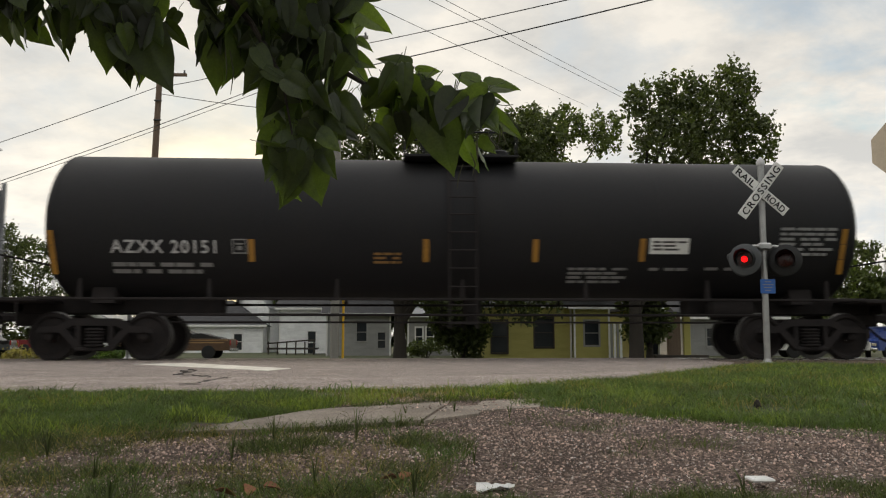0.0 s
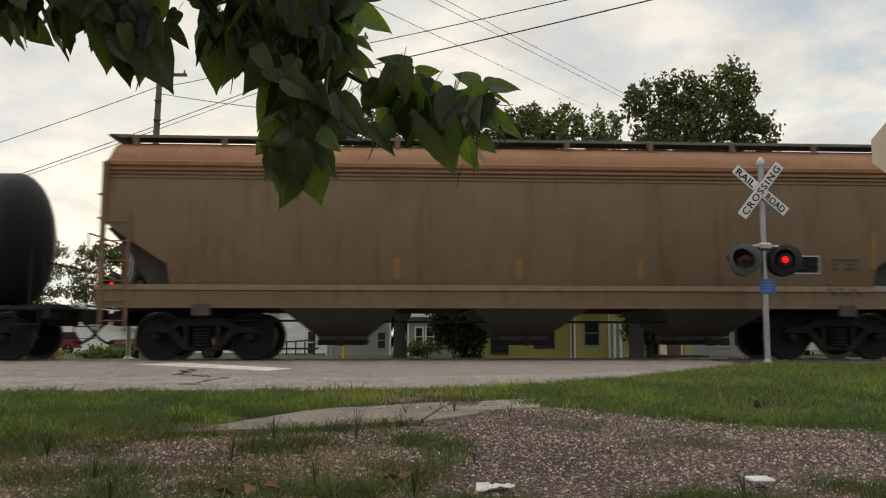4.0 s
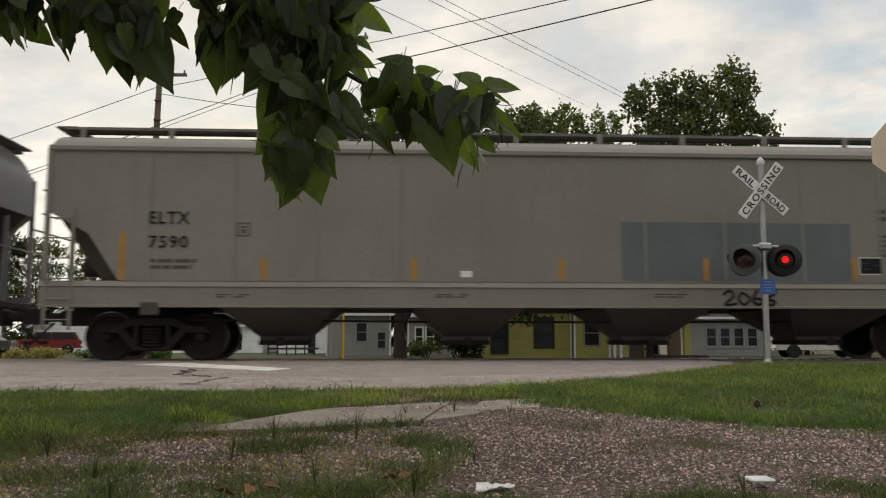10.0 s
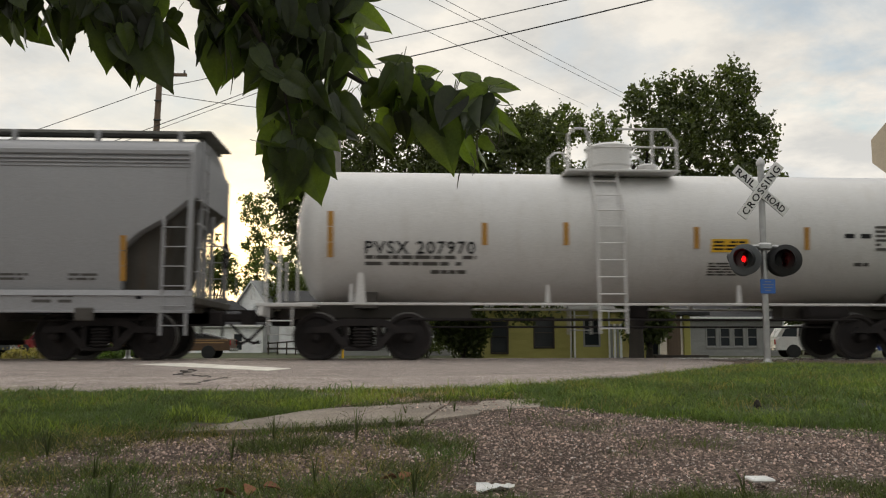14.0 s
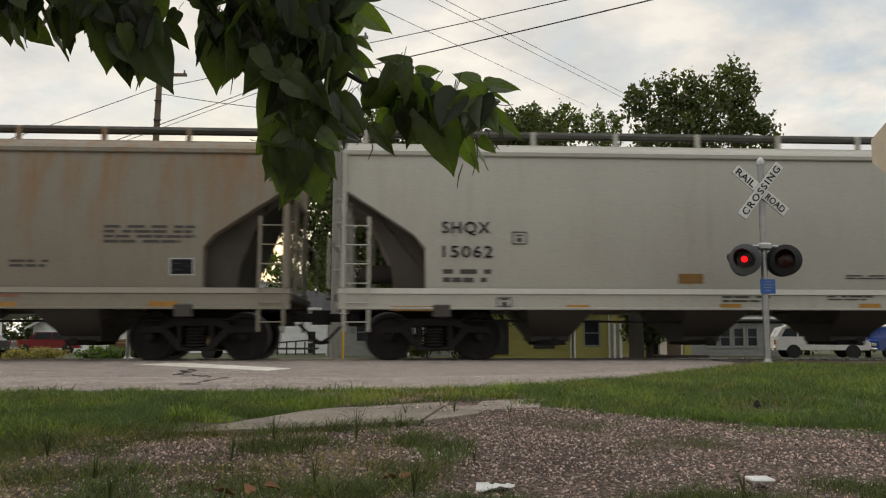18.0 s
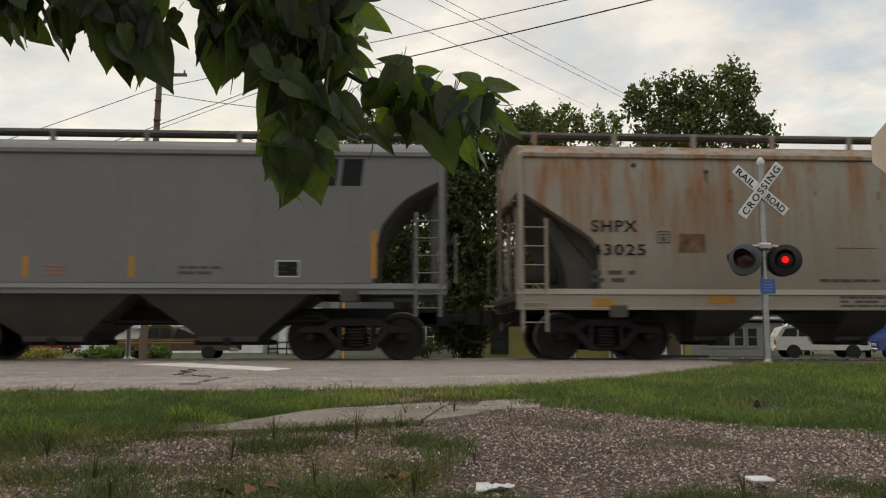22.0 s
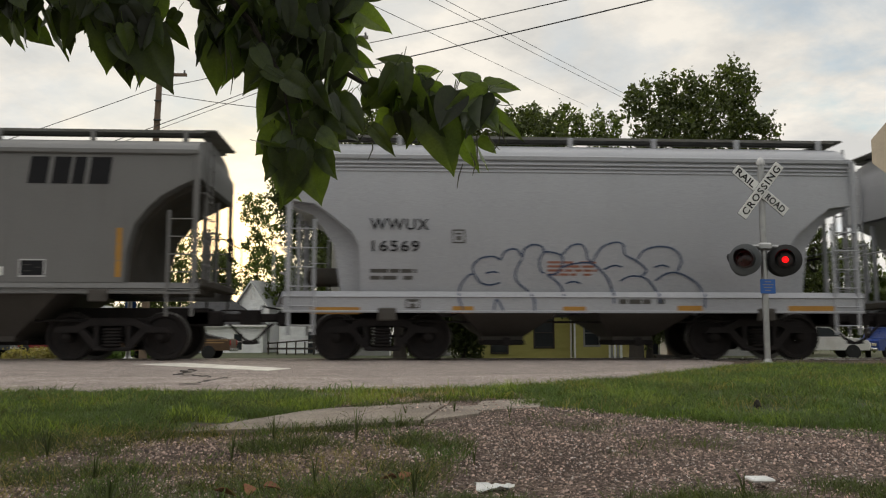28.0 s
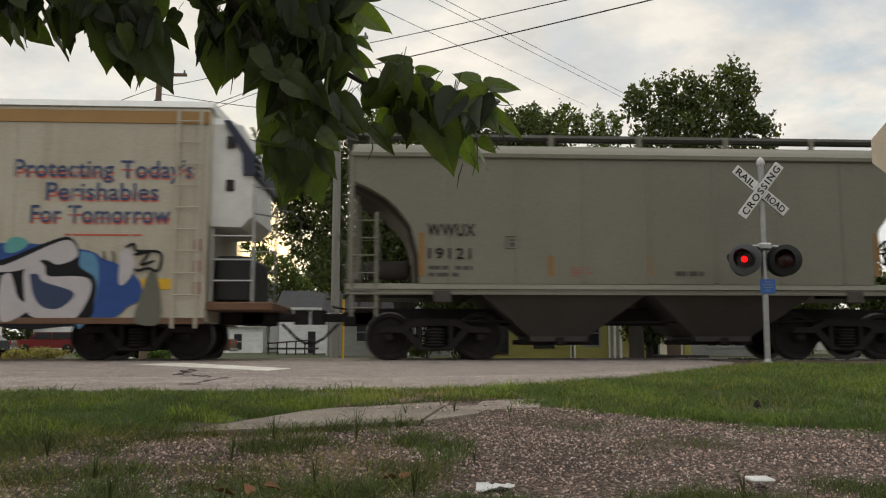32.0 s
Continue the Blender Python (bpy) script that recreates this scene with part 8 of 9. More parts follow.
vehicle("suv", pose(-25.6, 62.0, -0.65, 0, 0, 18), [(-2.2, 0.40), (-2.25, 0.9), (-2.0, 1.02), (2.2, 1.05), (2.28, 0.9), (2.25, 0.42)],
        [[(-0.95, 1.08), (-0.6, 1.50), (0.3, 1.52), (0.3, 1.08)], [(0.4, 1.08), (0.4, 1.52), (1.7, 1.50), (1.9, 1.08)]],
        [(-1.2, 1.03), (-0.75, 1.58), (1.85, 1.60), (2.15, 1.04)], (-1.4, 1.4), 1.8, "car_red", "dark red compact car parked on the grass", "car")
vehicle("car", pose(-25.0, 50.0, -0.63, 0, 0, 10), [(-2.3, 0.40), (-2.35, 0.8), (-1.9, 0.95), (2.2, 0.98), (2.3, 0.85), (2.28, 0.42)],
        [[(-0.95, 1.0), (-0.5, 1.36), (0.2, 1.38), (0.2, 1.0)], [(0.3, 1.0), (0.3, 1.38), (1.0, 1.34), (1.4, 1.0)]],
        [(-1.2, 0.96), (-0.6, 1.44), (1.1, 1.44), (1.75, 0.97)], (-1.4, 1.4), 1.8, "car_grey", "dark saloon car under the carport roof", "car")
vehicle("suv", pose(22.6, 43.2, -0.58, 0, 0, 168), [(-2.35, 0.42), (-2.42, 0.70), (-2.30, 0.92), (-1.75, 1.04), (-1.25, 1.10), (2.2, 1.12), (2.36, 0.95), (2.36, 0.42)],
        [[(-0.92, 1.14), (-0.42, 1.58), (0.22, 1.63), (0.22, 1.14)], [(0.32, 1.14), (0.32, 1.63), (1.10, 1.62), (1.15, 1.14)], [(1.25, 1.14), (1.22, 1.61), (1.80, 1.55), (2.02, 1.14)]],
        [(-1.3, 1.09), (-0.62, 1.62), (-0.30, 1.73), (0.6, 1.78), (1.5, 1.74), (1.95, 1.63), (2.28, 1.11)], (-1.5, 1.45), 1.85, "car_beige", "silver-white utility vehicle with dark windows parked beyond the track", "car")
vehicle("pickup_truck", pose(28.3, 46.0, -0.63, 0, 0, 28), [(-2.65, 0.42), (-2.68, 0.95), (-2.55, 1.05), (-1.2, 1.12), (2.6, 1.10), (2.66, 0.95), (2.66, 0.45)],
        [[(-0.85, 1.16), (-0.55, 1.66), (-0.10, 1.68), (-0.10, 1.16)]],
        [(-1.15, 1.1), (-0.72, 1.72), (-0.45, 1.80), (0.35, 1.80), (0.52, 1.72), (0.60, 1.1)], (-1.75, 1.65), 1.95, "car_blue", "bright blue pickup truck parked with its tail to the street", "pickup truck")


# ---- verge: grass, gravel, litter ----
def patchy(px, py, scale, seed):
    return np.array([noise.noise(Vector((a * scale, b * scale, seed))) for a, b in zip(px, py)])


def poly_mesh(name, v, loops, starts, material):
    me = bpy.data.meshes.new(name)
    me.vertices.add(len(v))
    me.vertices.foreach_set("co", v.ravel())
    me.loops.add(len(loops))
    me.loops.foreach_set("vertex_index", loops)
    me.polygons.add(len(starts))
    me.polygons.foreach_set("loop_start", starts)
    me.update(calc_edges=True)
    me.materials.append(material)
    return me


def blades(name, poly, n, height, seed, material, label, cover=-9.0, scale=2.0, width=0.0018, wild=0.6, clump=0.035, each=18):
    """Blades that grow in clumps, each clump with its own height and lean; thinner sown and broader further from the yard."""
    rg = np.random.default_rng(seed)
    xs, ys = [p[0] for p in poly], [p[1] for p in poly]
    nc = n // each
    gx, gy = rg.uniform(min(xs), max(xs), nc), rg.uniform(min(ys), max(ys), nc)
    ok = inside(gx, gy, poly) & (rg.uniform(size=nc) < np.clip(4.6 / gy, 0.12, 1.0) ** 1.2) & (np.abs(gx - 0.05 * gy) < 0.60 * gy + 0.5)
    gx, gy = gx[ok], gy[ok]
    gn = patchy(gx, gy, scale, seed * 1.7)
    ok = gn + rg.uniform(-0.12, 0.12, len(gx)) > cover
    gx, gy, gn = gx[ok], gy[ok], gn[ok]
    far = np.clip(gy / 4.2, 1.0, 3.0) ** 0.6
    gh = rg.uniform(0.55, 1.5, len(gx)) * (1 + 0.8 * np.clip(gn, -0.4, 0.6))
    glean = rg.normal(size=(len(gx), 2)) * 0.35
    own = np.repeat(np.arange(len(gx)), each)
    m = len(own)
    off = rg.normal(size=(m, 2)) * clump * far[own][:, None]
    px, py = gx[own] + off[:, 0], gy[own] + off[:, 1]
    pz = np.array([rise(a, b) for a, b in zip(px, py)]) - 0.014
    h = height * gh[own] * rg.uniform(0.4, 1.2, m)
    tall = rg.uniform(size=m) < 0.012
    h[tall] *= 1.6
    a = rg.uniform(0, 2 * np.pi, m)
    lean = (rg.normal(size=(m, 2)) * wild + off / clump / far[own][:, None] * 0.25 + glean[own]) * h[:, None]
    w = width * far[own] * rg.uniform(0.6, 1.5, m)
    cx, cy = np.cos(a) * w, np.sin(a) * w
    base = np.stack([px, py, pz], 1)
    mid = base + np.stack([lean[:, 0] * 0.35, lean[:, 1] * 0.35, h * 0.62], 1)
    tip = base + np.stack([lean[:, 0], lean[:, 1], h * rg.uniform(0.55, 1.0, m)], 1)
    side = np.stack([cx, cy, np.zeros(m)], 1)
    v = np.stack([base - side, base + side, mid + side * 0.8, mid - side * 0.8, tip], 1).reshape(-1, 3)
    o = (np.arange(m) * 5)[:, None]
    loops = np.concatenate([o + [0, 1, 2, 3], o + [3, 2, 4]], 1).ravel()
    starts = (np.arange(m)[:, None] * 7 + [0, 4]).ravel()
    return tagged(new(name, poly_mesh(name, v, loops, starts, material)), label, "grass", kind="stuff")


def stones(name, poly, n, r0, r1, seed, material, label, cover=-9.0, sink=0.25):
    rg = np.random.default_rng(seed)
    xs, ys = [p[0] for p in poly], [p[1] for p in poly]
    px, py = rg.uniform(min(xs), max(xs), n), rg.uniform(min(ys), max(ys), n)
    ok = inside(px, py, poly)
    px, py = px[ok], py[ok]
    if cover > -5:
        ok = patchy(px, py, 2.2, seed) + rg.uniform(-0.15, 0.15, len(px)) > cover
        px, py = px[ok], py[ok]
    ok = np.abs(px - 0.05 * py) < 0.62 * py + 0.2
    px, py = px[ok], py[ok]
    m = len(px)
    r = r0 + (r1 - r0) * rg.uniform(size=m) ** 1.8
    pz = np.array([rise(a, b) for a, b in zip(px, py)]) - 0.012 + r * sink
    ang = rg.uniform(0, 6.28, m)[:, None] + np.array([0.0, 2.1, 4.2]) + rg.uniform(-0.5, 0.5, (m, 3))
    low_r, top_r = rg.uniform(0.75, 1.25, (m, 3)), rg.uniform(0.25, 0.85, (m, 3))
    hh = r[:, None] * rg.uniform(0.02, 0.55, (m, 3))
    flat = rg.uniform(0.4, 0.9, m)[:, None]
    turn = rg.uniform(0, 6.28, m)
    c, s = np.cos(turn)[:, None], np.sin(turn)[:, None]
    pts = []
    for rad, top in ((low_r, False), (top_r, True)):
        x, y = np.cos(ang) * rad * r[:, None], np.sin(ang) * rad * r[:, None] * flat
        z = hh if top else -0.35 * r[:, None] + 0 * hh
        pts.append(np.stack([px[:, None] + x * c - y * s, py[:, None] + x * s + y * c, pz[:, None] + z], 2))
    v = np.concatenate(pts, 1).reshape(-1, 3)
    q = np.array([3, 4, 5, 0, 1, 4, 3, 1, 2, 5, 4, 2, 0, 3, 5])
    loops = ((np.arange(m) * 6)[:, None] + q).ravel()
    starts = (np.arange(m)[:, None] * 15 + [0, 3, 7, 11]).ravel()
    return tagged(new(name, poly_mesh(name, v, loops, starts, material)), label, "gravel", kind="stuff")


STRIP = [(-0.8, 6.6), (-0.5, 5.2), (0.0, 5.5), (0.7, 5.75), (1.05, 5.9), (0.85, 7.0), (0.4, 6.9), (-0.4, 6.62)]
NEAR_RIGHT = [(0.05, 2.35), (0.5, 2.3), (1.1, 2.45), (1.7, 2.5), (1.6, 1.9), (0.0, 1.9)]
YARD = [(-3.2, 3.7), (-1.0, 3.8), (-0.3, 4.0), (0.1, 4.2), (0.45, 4.6), (0.8, 5.15), (1.1, 4.95), (1.6, 4.65), (2.1, 4.15), (2.7, 3.6), (3.9, 3.15), (3.5, 1.4), (-3.2, 1.4)]
WEEDY = [(-2.6, 3.75), (-1.0, 3.85), (-0.2, 4.0), (0.35, 3.75), (0.25, 3.2), (0.1, 2.6), (0.0, 1.9), (-2.2, 1.9)]
blades("grass", RIGHT, 620000, 0.050, 21, M["grass"], "dense unmown green grass on the verge", cover=-0.34, scale=2.2, width=0.0014, wild=0.9)
# darker copy of the grass: shade between clumps is put into its colour
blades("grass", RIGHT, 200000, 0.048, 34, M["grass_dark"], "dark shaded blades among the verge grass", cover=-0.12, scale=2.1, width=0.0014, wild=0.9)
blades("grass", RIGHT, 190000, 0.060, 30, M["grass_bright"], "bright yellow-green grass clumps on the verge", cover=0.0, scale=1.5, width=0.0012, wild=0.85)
blades("grass", LEFT, 210000, 0.046, 22, M["grass"], "dense unmown green grass beside the street", cover=-0.16, scale=2.6, width=0.0014, wild=0.85)
# dark blades again carry the shade in their colour
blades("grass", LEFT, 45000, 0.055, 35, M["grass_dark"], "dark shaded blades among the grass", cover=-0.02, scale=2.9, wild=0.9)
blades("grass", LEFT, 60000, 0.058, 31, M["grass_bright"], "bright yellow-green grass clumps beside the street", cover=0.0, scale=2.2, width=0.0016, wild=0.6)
blades("grass", STRIP, 16000, 0.04, 23, M["grass"], "thin grass between the path and the street", cover=0.06, scale=2.4, each=12)
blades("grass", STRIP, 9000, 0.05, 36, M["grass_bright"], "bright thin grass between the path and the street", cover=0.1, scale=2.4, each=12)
blades("grass", [(0.95, 4.95), (1.55, 4.6), (2.0, 4.1), (2.6, 3.55), (4.5, 3.05), (4.5, 2.55), (2.5, 2.95), (1.85, 3.55), (1.4, 4.1), (0.9, 4.55)], 26000, 0.034, 38, M["grass"], "thin ragged grass at the edge of the gravel", cover=0.08, scale=3.4, width=0.0012, wild=1.0)
blades("dry_grass", [(0.9, 6.9), (1.35, 7.4), (2.4, 8.3), (3.6, 9.9), (5.3, 12.4), (5.9, 12.6), (4.3, 9.6), (3.0, 7.8), (1.6, 6.5)], 60000, 0.055, 39, M["grass_dry"], "dry straw-coloured grass along the street edge", cover=0.0, scale=1.8, width=0.0012, wild=0.9, each=8)
blades("dry_grass", RIGHT, 40000, 0.075, 24, M["grass_dry"], "dry yellow stalks among the grass", cover=0.0, scale=1.3, width=0.0012, wild=0.8, each=6)
blades("dry_grass", LEFT, 16000, 0.07, 32, M["grass_dry"], "dry yellow stalks among the grass", cover=0.05, scale=1.6, width=0.0012, wild=0.8, each=6)
blades("dry_grass", STRIP, 5000, 0.05, 25, M["grass_dry"], "dry yellow stalks beside the street", cover=0.0, scale=2.0, width=0.0014, each=6)
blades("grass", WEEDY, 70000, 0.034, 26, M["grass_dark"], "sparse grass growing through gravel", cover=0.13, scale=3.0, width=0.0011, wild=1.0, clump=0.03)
blades("grass", WEEDY, 40000, 0.036, 37, M["grass"], "greener grass patches growing through gravel", cover=0.19, scale=3.0, width=0.0011, wild=0.95, clump=0.03)
blades("dry_grass", WEEDY, 9000, 0.05, 27, M["grass_dry"], "dry thin grass lying on gravel", cover=-0.1, scale=2.0, width=0.0008, wild=1.6, each=4)
blades("grass", [(-1.05, 3.70), (-0.3, 3.93), (0.15, 4.18), (0.12, 4.32), (-0.35, 4.12), (-1.0, 3.90)], 9000, 0.045, 33, M["grass_dark"], "grass growing over the edge of the slabs", cover=-0.1, scale=2.0, width=0.0014, wild=0.8)
blades("grass", NEAR_RIGHT, 22000, 0.034, 28, M["grass_dark"], "sparse grass tufts in gravel", cover=0.02, scale=2.4, width=0.0011, wild=0.9)
blades("grass", YARD, 26000, 0.03, 29, M["grass_dark"], "single grass tufts in the gravel", cover=0.28, scale=2.4, width=0.0011, wild=0.9)
stones("gravel", YARD, 80000, 0.003, 0.0105, 41, M["stone"], "crushed pale gravel on bare earth", cover=-0.38)
stones("gravel", YARD, 16000, 0.002, 0.0075, 48, M["stone_pale"], "scattered pale stone chips in the gravel", cover=-0.15, sink=0.45)
stones("gravel", YARD, 2600, 0.007, 0.012, 47, M["stone"], "larger broken stones among the gravel")
stones("gravel", YARD, 60000, 0.002, 0.0045, 45, M["stone"], "fine gravel strewn on bare earth", cover=-0.6)
stones("gravel", [(-1.1, 3.75), (-0.3, 3.98), (0.15, 4.2), (0.5, 4.75), (0.9, 5.0), (0.85, 5.12), (0.45, 4.9), (0.05, 4.4), (-0.4, 4.15), (-1.1, 3.9)], 5000, 0.002, 0.008, 44, M["stone"], "gravel strewn over the slab edge", sink=1.0)
stones("gravel", [(-0.95, 3.84), (0.1, 4.26), (0.85, 5.05), (1.02, 5.75), (0.3, 5.45), (-0.45, 4.95)], 2600, 0.002, 0.010, 47, M["stone"], "loose gravel scattered thinly over the slabs", sink=1.0)
blades("grass", [(-0.60, 4.85), (0.0, 5.24), (0.66, 5.56), (1.04, 5.74), (1.0, 5.92), (0.3, 5.66), (-0.5, 5.15)], 6000, 0.05, 37, M["grass_dark"], "grass creeping over the far edge of the slabs", cover=-0.1, scale=2.2, width=0.0014, wild=0.8)
stones("gravel", STRIP, 9000, 0.003, 0.011, 42, M["stone"], "loose gravel beside the street")
stones("gravel", [(-3.5, 6.2), (0.6, 6.6), (2.2, 8.0), (3.4, 9.7), (5.2, 12.4), (4.7, 12.4), (2.8, 9.9), (0.4, 7.2), (-3.5, 6.9)], 6000, 0.004, 0.014, 43, M["stone"], "loose gravel at the edge of the street", sink=0.9)
stones("road_chips", [(-6.0, 6.7), (0.3, 6.95), (1.2, 7.5), (2.2, 8.3), (3.4, 9.9), (2.0, 11.0), (-6.0, 11.0)], 11000, 0.004, 0.009, 46, M["chip"], "loose stone chips worn out of the street surface", sink=1.6)


def tuft(x, y, n, h, seed, label):
    """A clump of long blades."""
    t = thing("weed", label, "weed", "weeds in the gravel", m=pose(x, y, rise(x, y) - 0.01))
    rnd = random.Random(seed)
    for k in range(n):
        a, l = rnd.uniform(0, 6.28), h * rnd.uniform(0.6, 1.1)
        d = l * rnd.uniform(0.15, 0.6)
        c, s = math.cos(a), math.sin(a)
        w = 0.0022
        pts = [(0, 0, 0), (c * d * 0.25, s * d * 0.25, l * 0.5), (c * d * 0.6, s * d * 0.6, l * 0.85), (c * d, s * d, l * rnd.uniform(0.75, 1.0))]
        v = []
        for i, p in enumerate(pts):
            ww = w * (1, 0.9, 0.55, 0.08)[i]
            v += [(p[0] - s * ww, p[1] + c * ww, p[2]), (p[0] + s * ww, p[1] - c * ww, p[2]), (p[0], p[1], p[2] - 0.0012)]
        b = Mesh().rings([v[i * 3:i * 3 + 3] for i in range(4)])
        part("blade", b, M["grass_dark"], t)


for i, (x, y, n, h) in enumerate(((-0.17, 3.55, 9, 0.17), (-0.52, 3.6, 8, 0.14), (0.0, 3.95, 5, 0.12), (-0.6, 3.1, 8, 0.12), (-0.95, 2.7, 9, 0.12), (-0.25, 2.6, 9, 0.10), (0.05, 2.35, 8, 0.10), (-0.75, 2.25, 9, 0.10),
                                  (1.45, 2.35, 8, 0.09), (0.95, 2.25, 8, 0.08), (0.62, 2.2, 7, 0.07), (0.33, 4.75, 8, 0.09), (0.05, 4.65, 6, 0.08), (0.62, 4.55, 7, 0.09), (0.28, 3.0, 5, 0.07), (-1.3, 3.2, 9, 0.13), (-0.35, 3.15, 6, 0.11))):
    tuft(x, y, n, h, 60 + i, "clump of long green grass blades in gravel")


def litter():
    rnd = random.Random(3)
    w = thing("paper_scrap", "crumpled white paper scrap on the gravel", "litter", m=pose(0.30, 2.50, rise(0.3, 2.5) - 0.010))
    b = Mesh()
    n = 9
    v = [((i - n / 2) * 0.014 + rnd.uniform(-0.004, 0.004), (j - 2.5) * 0.016 + rnd.uniform(-0.005, 0.005), 0.004 + rnd.uniform(0, 0.020)) for j in range(6) for i in range(n)]
    f = [(j * n + i, j * n + i + 1, (j + 1) * n + i + 1, (j + 1) * n + i) for j in range(5) for i in range(n - 1)]
    b.add(v, f)
    b.add([(x, y, z - 0.002) for x, y, z in v], [q[::-1] for q in f])
    part("paper", b, M["white"], w)
    c = thing("foam_lid", "flat white foam lid lying on the gravel", "litter", m=pose(1.07, 2.42, rise(1.07, 2.42) + 0.012, 4, 2, 12))
    part("lid", Mesh().box((0, 0, 0), (0.078, 0.05, 0.010), 0.004), M["white"], c)
    for i, (x, y) in enumerate(((-0.42, 2.42), (-0.36, 2.46), (-0.48, 2.38), (-0.02, 2.62), (0.42, 2.12), (0.03, 2.66), (-0.2, 2.2))):
        d = thing("dead_leaf", "curled brown dead leaf on the gravel", "leaf", "dead leaves", m=pose(x, y, rise(x, y) + 0.006, rnd.uniform(-30, 30), rnd.uniform(-30, 30), rnd.uniform(0, 360)))
        b = Mesh()
        pts = [(0, -0.03), (0.014, -0.015), (0.02, 0.0), (0.012, 0.02), (0, 0.034), (-0.013, 0.02), (-0.02, 0.0), (-0.014, -0.015)]
        b.rings([[(x2, y2, 0.02 * abs(x2) / 0.02 * 0.6) for x2, y2 in pts], [(x2, y2, 0.012 * abs(x2) / 0.02 + 0.002) for x2, y2 in pts]])
        part("blade", b, M["deadleaf"], d)
    t = thing("clod", "dark clump of earth in the grass", "clod", m=pose(2.15, 4.85, rise(2.15, 4.85)))
    part("earth", Mesh().lathe([(0.016, 0.0), (0.022, 0.012), (0.018, 0.035), (0.008, 0.05)], "z", n=9), M["bark"], t)


M["deadleaf"] = mat("dead_leaf", (0.22, 0.09, 0.04), 0.8, scale=20)
litter()


# ---- broad-leaved tree over the camera ----
def leaf_mesh(seed, width):
    """A heart-shaped leaf one unit long, its tip along +y and its face up: veined halves that rise from the midrib, a curl towards the tip."""
    rnd = random.Random(seed)
    k = width / 0.42
    half = [(0.04, 0.0), (0.17, -0.06), (0.31, -0.02), (0.40, 0.10), (0.425, 0.24), (0.40, 0.40), (0.33, 0.57), (0.23, 0.73), (0.12, 0.87), (0.045, 0.96), (0.004, 1.04)]
    fold, droop, twist = rnd.uniform(0.05, 0.55), rnd.uniform(-0.05, 0.45), rnd.uniform(-0.25, 0.25)
    v, f = [], []
    for i, (x, y) in enumerate(half):
        wave = rnd.uniform(-0.035, 0.035)
        spine = max(0.0, y) if i else 0.0
        for c in (-1.0, -0.55, -0.12, 0.0, 0.12, 0.55, 1.0):
            yy = spine + (y - spine) * abs(c)
            z = -droop * max(yy, 0) ** 2 + fold * abs(c) * x * 0.55 - 0.10 * (abs(c) ** 2) * x + (wave if abs(c) > 0.9 else 0) + twist * c * x * yy
            v.append((c * x * k + 0.03 * math.sin(3 * yy + seed), yy, z - (0.010 if c == 0 else 0)))
    for i in range(len(half) - 1):
        for j in range(6):
            f.append((i * 7 + j, i * 7 + j + 1, i * 7 + j + 8, i * 7 + j + 7))
    b = Mesh().add(v, f)
    b.tube([(0, 0.02, 0), (0.02, -0.20, -0.02), (0.0, -0.42, 0.03)], 0.011, 5)
    return b.data("leaf", M["leaf"], 80)




def leaf_pose(base, tip, roll, o):
    """A leaf that hangs from base to tip, its face to the street, turned by roll about its midrib."""
    d = tip - base
    w = d.normalized()
    side = w.cross(Vector((0, -1, 0))).normalized()
    up = side.cross(w)
    m = Matrix((side, w, up)).transposed().to_4x4() @ Matrix.Rotation(roll, 4, "Y")
    return Matrix.Translation(base - o) @ m @ Matrix.Scale(d.length, 4)


def leaf_sprig(t, o, seed, rows):
    """Leaves that show singly at the rim of the crown: where each starts, where its tip hangs, how broad it is."""
    rnd = random.Random(seed)
    for bx, bz, tx, tz, w in rows:
        y = 4.1 + rnd.uniform(-0.07, 0.07)
        w = round(w * 0.80, 2)
        me = shared(("leaf", w), lambda: leaf_mesh(int(w * 100), w))
        part("leaf", me, None, t, m=leaf_pose(Vector((bx, y, bz)), Vector((tx, y + rnd.uniform(-0.08, 0.12), tz)), rnd.gauss(0, 0.6), o))


